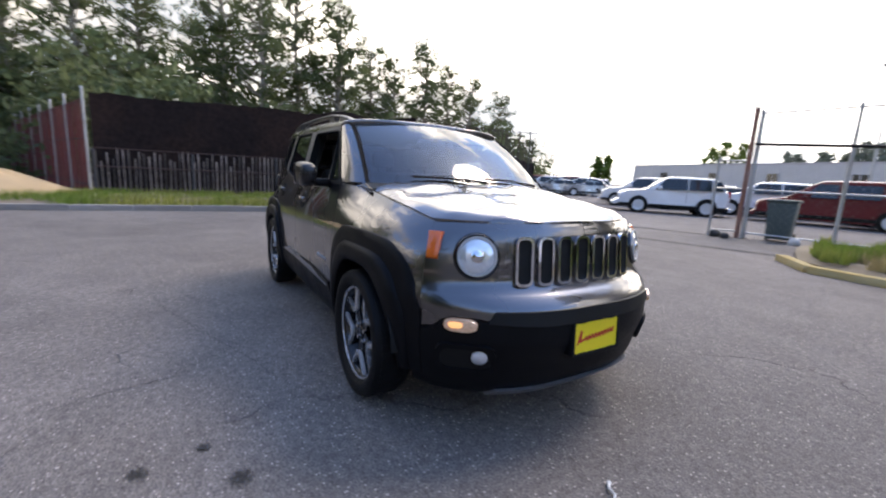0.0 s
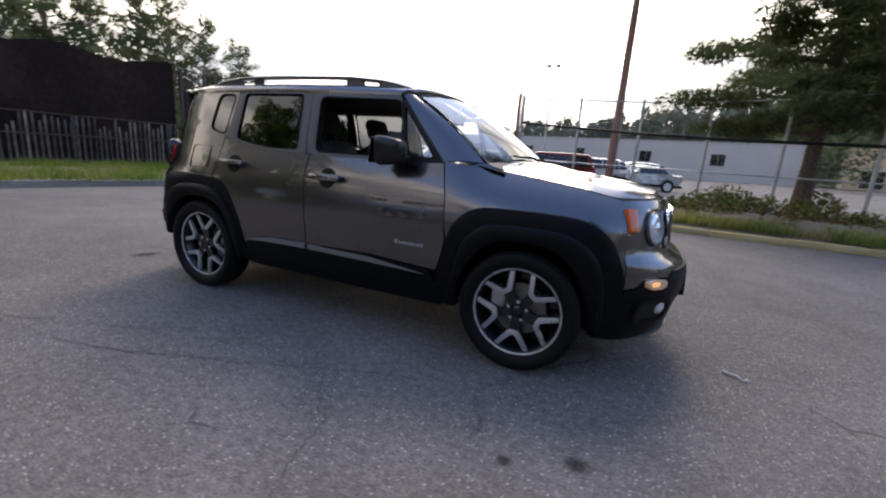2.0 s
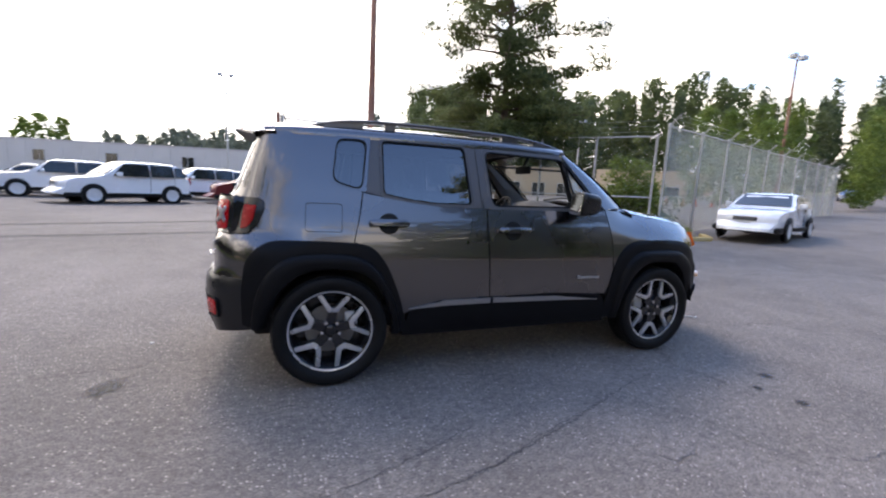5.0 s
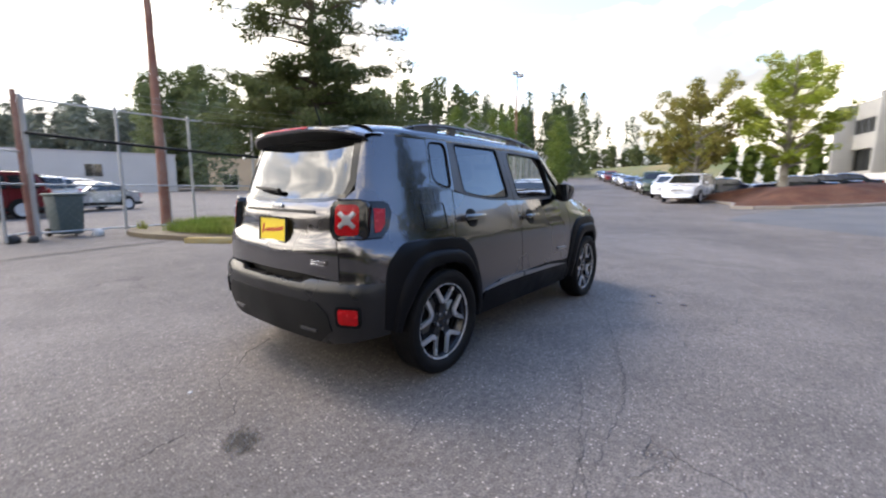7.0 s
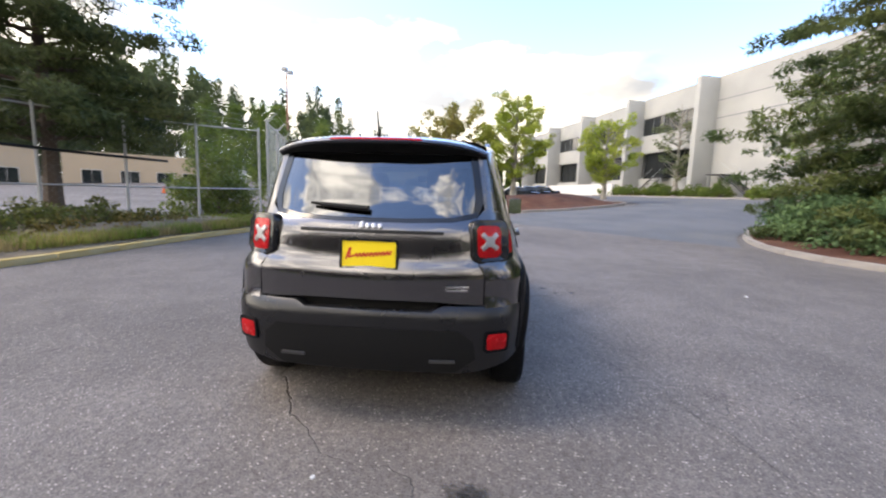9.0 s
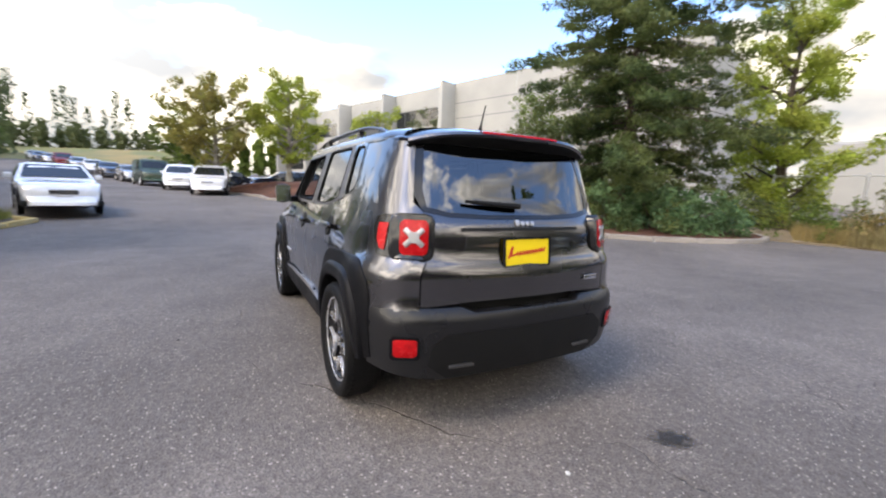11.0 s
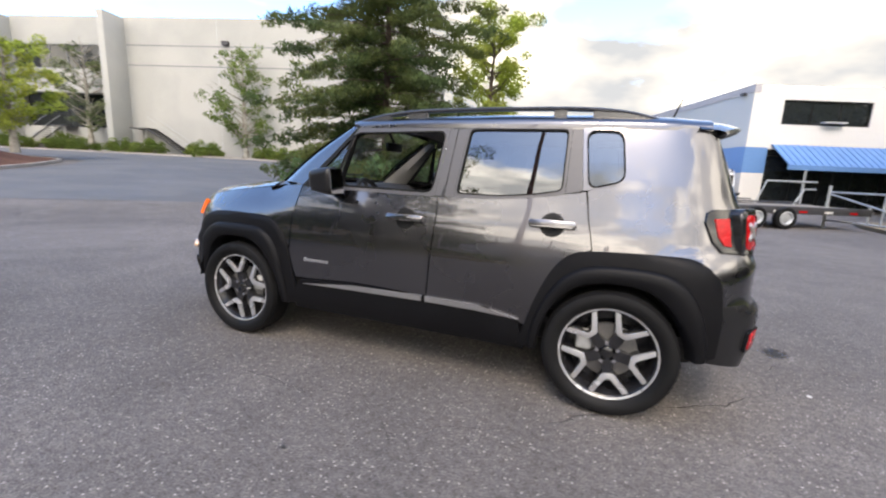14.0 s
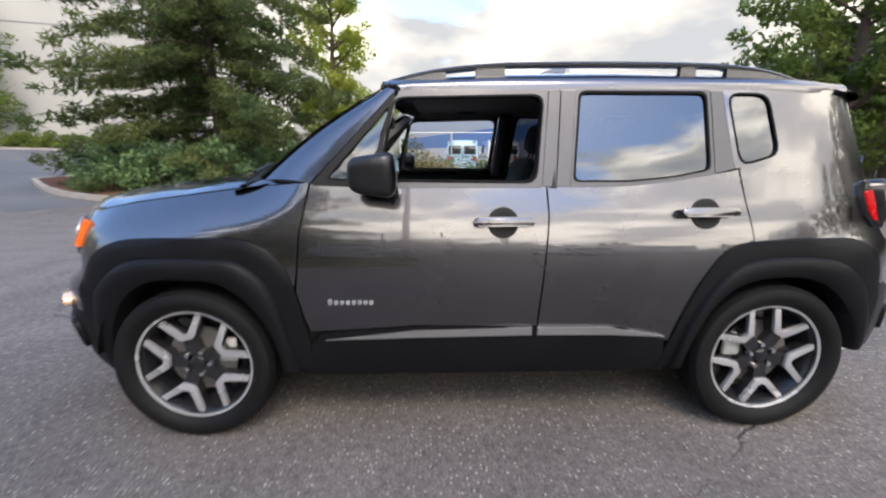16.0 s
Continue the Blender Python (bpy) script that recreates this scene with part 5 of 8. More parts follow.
part("bonnet", bm, M["paint"], car, "grey bonnet")

# glasshouse: windscreen, pillars, roof
WB = lambda a: Vector((0.975 + 0.185 * (1 - a * a), 0.715 * a, 1.146 + 0.016 * (1 - a * a)))
WT = lambda a: Vector((0.440 + 0.07 * (1 - a * a), 0.632 * a, 1.535 + 0.040 * (1 - a * a)))
bm = bmesh.new()
grid(bm, [[WB(a).lerp(WT(a), b) + Vector((0.012, 0, 0.02)) * math.sin(math.pi * b) for a in (-1 + k / 10 for k in range(21))] for b in (j / 10 for j in range(11))])
screen = part("windscreen", bm, M["clear"], car, "clear windscreen mirroring the sky")
screen.visible_shadow = False
bm = bmesh.new()
grid(bm, [[WB(a) + Vector((0.10 * t, 0, 0.004 - 0.03 * t)) for a in (-1 + k / 10 for k in range(21))] for t in (0, 0.5, 1)])
part("cowl", bm, M["black"], car, "black plastic cowl")
for s, y0 in ((1, 0.28), (-1, -0.28)):
    bm = bmesh.new()
    a, b = WB(0.75 if s > 0 else 0.05) + Vector((0.02, 0, 0.016)), WB(0.05 if s > 0 else -0.65) + Vector((-0.02, 0, 0.045))
    tube(bm, [a, a.lerp(b, 0.5) + Vector((0, 0, 0.01)), b], [0.010, 0.008, 0.006], 6)
    part("wiper", bm, M["black"], car, "black wiper arm")


def roof_edge(x):
    return skin(us(x), 1.522)


ROOF_C = [(-1.75, 1.596), (-1.5, 1.617), (-1.2, 1.633), (-0.6, 1.642), (0.0, 1.630), (0.3, 1.608), (0.47, 1.591)]
bm = bmesh.new()
rows = []
for i in range(36):
    b = i / 35
    row = []
    for j in range(37):
        t = math.pi * j / 36
        a = math.cos(t)
        fx = 0.36 + 0.105 * math.sin(t) ** 0.8
        x = fx + (-1.66 - fx) * b
        e = roof_edge(max(-1.58, x))
        zc = linear(x, ROOF_C)
        n = 0.62
        yy = (abs(e.y) - 0.03 * smoothstep(0.9, 1.0, b)) * math.copysign(abs(a) ** n, a)
        row.append((x, yy, e.z + (zc - e.z) * abs(math.sin(t)) ** 0.62))
    rows.append(row)
grid(bm, rows)
part("roof", bm, M["paint"], car, "grey roof")
bm = bmesh.new()
lip = []
for x, y, z in rows[0]:
    w = WT(max(-1.0, min(1.0, y / 0.632)))
    p = Vector((x, y, z))
    lip.append([w.lerp(p, f) + Vector((0.012, 0, 0.010)) * math.sin(math.pi * f) for f in (0, 0.15, 0.35, 0.6, 0.8, 1.0)])
grid(bm, lip)
part("roof_header", bm, M["paint"], car, "grey roof edge over the windscreen")
bm = bmesh.new()
grid(bm, [[(x - 0.0, y, z - 0.045) for x, y, z in row[2:-2]] for row in rows[2:]])
part("headliner", bm, M["liner"], car, "pale grey headliner")
for s in (1, -1):
    # A-pillar between screen and door
    lo, hi = skin(s * us(0.748), 1.138), skin(s * us(0.392), 1.522)
    wlo, whi = WB(s), WT(s)
    bm = bmesh.new()
    rows = []
    for k in range(13):
        f = k / 12
        a, b = lo.lerp(hi, f), wlo.lerp(whi, f) + Vector((0.012, 0, 0.02)) * math.sin(math.pi * f)
        bulge = Vector((0.35, s * 0.8, 0.5)).normalized()
        rows.append([a.lerp(b, t) + bulge * (0.016 * math.sin(math.pi * t) * (1 - 0.3 * f)) for t in (j / 8 for j in range(9))])
    grid(bm, rows)
    part("front_pillar", bm, M["paint"], car, "grey windscreen pillar")
    bm = bmesh.new()
    dn = Vector((-0.02, -s * 0.035, -0.015))
    grid(bm, [[lo.lerp(hi, f) + dn, lo.lerp(hi, f).lerp(wlo.lerp(whi, f), 0.5) + dn * 1.6, wlo.lerp(whi, f) + dn] for f in (k / 12 for k in range(13))])
    part("pillar_trim", bm, M["liner"], car, "pale grey inner pillar trim")
    bm = bmesh.new()
    grid(bm, [[wlo.lerp(whi, f) + Vector((0.012, 0, 0.02)) * math.sin(math.pi * f) + Vector((0.004, -s * t, 0.006)) for t in (-0.006, 0.03)] for f in (k / 12 for k in range(13))])
    part("screen_trim", bm, M["seal"], car, "black screen edge")
    # fender corner before the mirror
    bm = bmesh.new()
    grid(bm, [[lo.lerp(wlo, t), (skin(s * us(0.748 + 0.33 * t), 1.139 - 0.026 * t) + Vector((0, 0, 0.001)))] for t in (k / 8 for k in range(9))])
    part("cowl_corner", bm, M["paint"], car, "grey panel at the pillar's foot")

# side windows
def eased(pts, r=0.03, n=4):
    """An outline with its corners rounded."""
    out = []
    for k, p in enumerate(pts):
        p, a, b = Vector(p), Vector(pts[k - 1]), Vector(pts[(k + 1) % len(pts)])
        a, b = p + (a - p) * min(0.45, r / (a - p).length), p + (b - p) * min(0.45, r / (b - p).length)
        out += [tuple(a * (1 - f) ** 2 + p * 2 * f * (1 - f) + b * f * f) for f in (i / (n - 1) for i in range(n))]
    return out


def grown(pts, d):
    cu, cz = sum(p[0] for p in pts) / len(pts), sum(p[1] for p in pts) / len(pts)
    wu, wz = (max(p[i] for p in pts) - min(p[i] for p in pts) for i in (0, 1))
    return [(cu + (u - cu) * (1 + 2 * d / wu), cz + (z - cz) * (1 + 2 * d / wz)) for u, z in pts]


def window_surround(name, opening, outer, r, depth, band="pillar"):
    """A grey frame with a thin black seal round the opening."""
    skin_ring(name, grown(eased(opening, r), 0.008), eased(outer, 0.012), M[band], car, 0.003, 0.004, "satin grey window frame", n=2)
    skin_ring("window_seal", eased(opening, r), grown(eased(opening, r), 0.009), M["seal"], car, 0.005, depth, "black rubber window seal", n=2)


OPEN = X((0.455, 1.150), (-0.205, 1.142), (-0.245, 1.500), (0.392, 1.486))
window_surround("door_frame", OPEN, X((0.482, 1.118), (-0.232, 1.115), (-0.272, 1.525), (0.372, 1.524)), 0.05, 0.05)
QL = X((0.672, 1.158), (0.502, 1.150), (0.418, 1.452))
window_surround("door_frame", QL, X((0.745, 1.128), (0.484, 1.118), (0.388, 1.522)), 0.015, 0.02, "black")
for ob in skin_panel("quarter_light", eased(QL, 0.015), M["clear"], car, -0.008, 0.0, "small clear front quarter light"):
    ob.visible_shadow = False
RW = X((-0.375, 1.146), (-0.62, 1.146), (-0.80, 1.163), (-0.962, 1.192), (-0.962, 1.512), (-0.412, 1.512))
window_surround("door_frame", RW, X((-0.355, 1.118), (-0.62, 1.124), (-0.80, 1.142), (-0.985, 1.170), (-0.985, 1.530), (-0.392, 1.530)), 0.03, 0.02)
skin_panel("side_window", eased(RW, 0.03), M["privacy"], car, -0.006, 0.0, "dark tinted rear door window")
QW = X((-1.105, 1.212), (-1.276, 1.258), (-1.246, 1.508), (-1.070, 1.510))
window_surround("quarter_frame", QW, X((-1.075, 1.192), (-1.302, 1.246), (-1.264, 1.530), (-1.040, 1.530)), 0.05, 0.02, "paint")
skin_panel("quarter_window", eased(QW, 0.05), M["privacy"], car, -0.006, 0.0, "dark tinted rear quarter window")
skin_panel("pillar_cover", X((-0.234, 1.122), (-0.290, 1.122), (-0.322, 1.520), (-0.274, 1.520)), M["pillar"], car, 0.004, 0.02, "satin grey pillar cover")
skin_panel("pillar_cover", X((-0.296, 1.122), (-0.353, 1.120), (-0.390, 1.520), (-0.328, 1.520)), M["pillar"], car, 0.004, 0.02, "satin grey pillar cover")
skin_panel("pillar_cover", X((-0.988, 1.174), (-1.073, 1.194), (-1.038, 1.522), (-0.988, 1.522)), M["pillar"], car, 0.004, 0.02, "satin grey pillar cover")
# tail
skin_panel("tailgate", [(ur(0.576), 0.690), (ur(0.576), 1.10), (ur(0.594), 1.152), (ur(0.45), 1.128), (ur(0.2), 1.118), (ur(-0.2), 1.118), (ur(-0.45), 1.128), (ur(-0.594), 1.152), (ur(-0.576), 1.10), (ur(-0.576), 0.690), (ur(-0.36), 0.704), (ur(0.36), 0.704)], M["paint"], car, 0.0, 0.03, "grey tailgate", False, 0.04)
BACK = [(ur(0.575), 1.178), (ur(0.44), 1.152), (ur(0.2), 1.142), (ur(-0.2), 1.142), (ur(-0.44), 1.152), (ur(-0.575), 1.178), (ur(-0.60), 1.26), (ur(-0.585), 1.50), (ur(0.585), 1.50), (ur(0.60), 1.26)]
BACKO = [(ur(0.60), 1.156), (ur(0.45), 1.130), (ur(0.2), 1.120), (ur(-0.2), 1.120), (ur(-0.45), 1.130), (ur(-0.60), 1.156), (ur(-0.652), 1.24), (ur(-0.65), 1.535), (ur(0.65), 1.535), (ur(0.652), 1.24)]
skin_ring("tailgate_frame", BACK, BACKO, M["gloss"], car, 0.001, 0.02, "gloss black rear window border", (1,))
skin_panel("rear_window", BACK, M["privacy"], car, -0.003, 0.0, "dark tinted rear window", False)
# shadow line at the handle edge, laid on as a black strip
groove = [(ur(0.40), 1.062), (ur(0.40), 1.078), (ur(-0.40), 1.078), (ur(-0.40), 1.062)]
skin_panel("tailgate_handle", groove, M["black"], car, 0.006, 0.01, "black strip drawn as the handle's shadow line above the plate", False)
skin_panel("rear_bumper", [(ur(0.34), 0.655), (ur(-0.34), 0.655), (ur(-0.40), 0.683), (ur(-0.58), 0.686), (ur(-0.70), 0.684), (2 * LEN - us(-1.768), 0.676), (2 * LEN - us(-1.74), 0.375), (ur(-0.68), 0.352), (ur(-0.5), 0.305), (ur(0.5), 0.305), (ur(0.68), 0.352), (us(-1.74), 0.375), (us(-1.768), 0.676), (ur(0.70), 0.684), (ur(0.58), 0.686), (ur(0.40), 0.683)], M["bumper"], car, 0.004, 0.06, "matte black rear bumper", False, 0.04)
skin_panel("bumper_valance", [(ur(0.46), 0.312), (ur(0.545), 0.40), (ur(0.53), 0.50), (ur(0.47), 0.56), (ur(-0.47), 0.56), (ur(-0.53), 0.50), (ur(-0.545), 0.40), (ur(-0.46), 0.312)], M["black"], car, 0.010, 0.02, "black lower bumper panel", False)
back_m = Matrix.Translation((-1.962, 0, 0.946)) @ Euler((radians(86), 0, radians(-90))).to_matrix().to_4x4()
dealer_plate(back_m, car)
for s in (1, -1):
    m = on_skin(ur(0.655 * s), 1.028, -0.008)
    lamp = local_part("tail_lamp", lambda bm: slab(bm, rounded(0.225, 0.236, 0.045), -0.06, 0.026, 0.016), m, M["gloss"], car, "black framed square tail lamp")
    local_part("tail_lens", lambda bm: slab(bm, rounded(0.140, 0.172, 0.025), 0.010, 0.032, 0.006), m @ Matrix.Translation((-0.012 * -s, 0, 0)), M["red"], lamp, "red tail lens")

    def cross(bm):
        for a in (42, -42):
            box(bm, -0.062, -0.013, 0.028, 0.062, 0.013, 0.040, 0.004, Matrix.Rotation(radians(a), 4, "Z"))
        slab(bm, rounded(0.05, 0.055, 0.015), 0.028, 0.041)
    local_part("lens_cross", cross, m @ Matrix.Translation((-0.012 * -s, 0, 0)), M["silver"], lamp, "pale cross on the lens")
    skin_panel("lamp_wing", [(ur(0.60), 0.925), (us(-1.745), 0.935), (us(-1.705), 0.985), (us(-1.675), 1.07), (us(-1.685), 1.118), (us(-1.72), 1.136), (ur(0.60), 1.14)], M["gloss"], lamp, 0.012, 0.03, "black lamp wing", sides=(s,), step=0.03)
    skin_panel("side_lens", [(us(-1.785), 0.962), (us(-1.755), 0.968), (us(-1.728), 1.01), (us(-1.718), 1.092), (us(-1.785), 1.096)], M["red"], lamp, 0.018, 0.012, "red side lens", sides=(s,), step=0.03)
    m = on_skin(ur(0.635 * s), 0.497, -0.004)
    refl = local_part("reflector", lambda bm: slab(bm, rounded(0.118, 0.090, 0.014), -0.02, 0.014, 0.005), m, M["red"], car, "red bumper reflector")
    local_part("reflector_frame", lambda bm: hoop(bm, rounded(0.150, 0.122, 0.022), rounded(0.120, 0.092, 0.015), -0.01, 0.012), m, M["clad"], refl, "black reflector frame")
    m = on_skin(ur(0.40 * s), 0.385, 0.018)
    local_part("bumper_trim", lambda bm: slab(bm, rounded(0.14, 0.014, 0.005), -0.01, 0.006), m, M["rail"], car, "grey trim line")
m = on_skin(ur(-0.46), 0.782, 0.010)
badge = local_part("badge", lambda bm: (box(bm, -0.06, 0.003, 0, 0.06, 0.014, 0.006, 0.002), box(bm, -0.06, -0.016, 0, 0.055, -0.003, 0.006, 0.002)), m, M["chrome"], car, "bright badge bars")


def word_bars(m, n, w, h, name, parent):
    """A badge as a row of plain raised bars."""
    def build(bm):
        for k in range(n):
            x0 = -w / 2 + w * k / n
            slab(bm, [(x0 + w / n / 2 + px, py + (0.12 * h if k == 0 else 0)) for px, py in rounded(0.72 * w / n, h * (1.0 if k == 0 else 0.72), 0.25 * min(w / n, h))], -0.002, 0.005, 0.0015)
    local_part(name, build, m, M["silver"], parent, "silver badge of plain bars")


word_bars(on_skin(ur(0.0), 1.098, 0.004), 4, 0.135, 0.036, "badge", car)
# spoiler, brake lamp, rear wiper, aerial
bm = bmesh.new()
rows = []
for j in range(25):
    a = -1 + j / 12
    x0, x1 = -1.60, -1.868 + 0.145 * abs(a) ** 3
    y0, y1 = a * 0.652, a * 0.614
    zt, ze = 1.530 + 0.080 * (1 - abs(a) ** 4), 1.520 + 0.052 * (1 - abs(a) ** 4)
    rows.append([(x0, y0, zt), (x0 + (x1 - x0) * 0.6, y0 + (y1 - y0) * 0.6, zt + (ze - zt) * 0.5 + 0.004), (x1 + 0.006, y1, ze), (x1, y1, ze - 0.014), (x1 + 0.012, y1, ze - 0.026)])
grid(bm, rows)
part("spoiler", bm, M["paint"], car, "grey roof spoiler")
bm = bmesh.new()
grid(bm, [[row[4], (row[4][0] + 0.06, row[4][1] * 0.985, row[4][2] - 0.018), (-1.735 + 0.05 * abs(row[0][1] / 0.652) ** 3, row[4][1] * 0.95, 1.505 - 0.01 * abs(row[0][1]))] for row in rows])
part("spoiler_underside", bm, M["black"], car, "black spoiler underside")
bm = bmesh.new()
grid(bm, [[(row[2][0] + 0.03, row[2][1], row[2][2] + 0.009), (row[2][0] - 0.004, row[2][1], row[2][2] + 0.002), (row[3][0] - 0.003, row[3][1], row[3][2] + 0.006)] for row in rows[7:18]])
part("brake_lamp", bm, M["red"], car, "red high brake lamp strip")
bm = bmesh.new()
p = [skin(ur(y), z, 0.03) for y, z in ((0.02, 1.190), (0.20, 1.200), (0.36, 1.212))]
tube(bm, p, [0.016, 0.014, 0.008], 8)
wiper = part("rear_wiper", bm, M["black"], car, "black rear wiper")
bm = bmesh.new()
tube(bm, [(-1.52, 0.06, 1.615), (-1.535, 0.06, 1.66), (-1.575, 0.06, 1.77)], [0.018, 0.006, 0.003], 8)
part("aerial", bm, M["black"], car, "black roof aerial")
# roof rails
RAIL = smooth_line([(0.43, 0.606, 1.566), (0.32, 0.610, 1.594), (0.20, 0.613, 1.616), (0.04, 0.616, 1.633), (-0.15, 0.617, 1.643), (-0.55, 0.618, 1.648), (-0.95, 0.617, 1.645), (-1.15, 0.615, 1.634), (-1.30, 0.610, 1.612), (-1.43, 0.602, 1.576)], 4)


def rail_height(x):
    return float(np.interp(-x, [-p.x for p in RAIL], [p.z for p in RAIL]))


for s in (1, -1):
    bm = bmesh.new()
    rows = []
    for p in RAIL:
        rows.append([(p.x, s * (p.y + 0.018), p.z - 0.014), (p.x, s * (p.y + 0.021), p.z - 0.004), (p.x, s * (p.y + 0.012), p.z + 0.004), (p.x, s * (p.y - 0.012), p.z + 0.004), (p.x, s * (p.y - 0.018), p.z - 0.006), (p.x, s * (p.y - 0.014), p.z - 0.020), (p.x, s * (p.y + 0.018), p.z - 0.018)])
    grid(bm, rows)
    rail = part("roof_rail", bm, M["rail"], car, "satin black roof rail")
    for x0, x1 in ((0.42, 0.17), (0.04, -0.09), (-0.87, -0.94), (-1.08, -1.42)):
        # the foot's top follows the rail
        bm = bmesh.new()
        rows = []
        for k in range(7):
            x = x0 + (x1 - x0) * k / 6
            h = rail_height(x) - 0.012
            rows.append([(x, s * 0.634, 1.54), (x, s * 0.631, h), (x, s * 0.602, h), (x, s * 0.598, 1.54)])
        vs = grid(bm, rows)
        bm.faces.new(vs[0])
        bm.faces.new(vs[-1])
        part("rail_foot", bm, M["rail"], rail, "satin black rail foot")
# handles, badges, fuel flap, mirrors
for s in (1, -1):
    for x, z in ((-0.065, 0.973), (-0.938, 1.006)):
        m = on_skin(s * us(x), z, 0.0)
        cup = local_part("handle_cup", lambda bm: lathe(bm, [(0.0005, 0.001), (0.04, 0.002), (0.060, 0.006), (0.066, 0.004), (0.068, -0.01)], 28, "Z"), m, M["black"], car, "dark round handle recess")
        local_part("door_handle", lambda bm: (slab(bm, [(a, b) for a, b in rounded(0.250, 0.040, 0.018)], 0.024, 0.046, 0.008), box(bm, -0.12, -0.015, -0.005, -0.08, 0.015, 0.03), box(bm, 0.08, -0.015, -0.005, 0.12, 0.015, 0.03)), m, M["paint"], cup, "grey door handle")
    word_bars(on_skin(s * us(0.585), 0.634, 0.004), 8, 0.20, 0.026, "badge", car)
    # mirror
    bm = bmesh.new()
    box(bm, 0.375, s * 0.875 if s > 0 else -1.015, 1.085, 0.560, s * 1.015 if s > 0 else -0.875, 1.268, 0.0)
    for v in bm.verts:
        if v.co.x > 0.5:
            v.co.z = 1.175 + (v.co.z - 1.175) * 0.72
            v.co.y = s * (0.935 + (abs(v.co.y) - 0.935) * 0.8)
        if v.co.z < 1.12:
            v.co.y = s * (0.93 + (abs(v.co.y) - 0.93) * 0.8)
    bmesh.ops.bevel(bm, geom=bm.edges[:], offset=0.045, segments=5, affect="EDGES", profile=0.55)
    mirror = part("door_mirror", bm, M["bumper"], car, "black door mirror")
    bm = bmesh.new()
    box(bm, 0.44, min(s * 0.80, s * 0.90), 1.10, 0.53, max(s * 0.80, s * 0.90), 1.155, 0.015)
    part("mirror_arm", bm, M["clad"], mirror, "black mirror arm")
    bm = bmesh.new()
    box(bm, -0.0015, min(s * -0.062, s * 0.062), -0.075, 0.0015, max(s * -0.062, s * 0.062), 0.075, 0.0, Matrix.Translation((0.366, s * 0.945, 1.178)) @ Matrix.Rotation(radians(6), 4, "Y"))
    part("mirror_glass", bm, M["chrome"], mirror, "mirror glass")
m = on_skin(-us(-1.33), 1.035, 0.001)
local_part("fuel_flap", lambda bm: hoop(bm, rounded(0.212, 0.175, 0.02), rounded(0.207, 0.170, 0.018), -0.01, 0.0012), m, M["black"], car, "seam of the fuel flap")

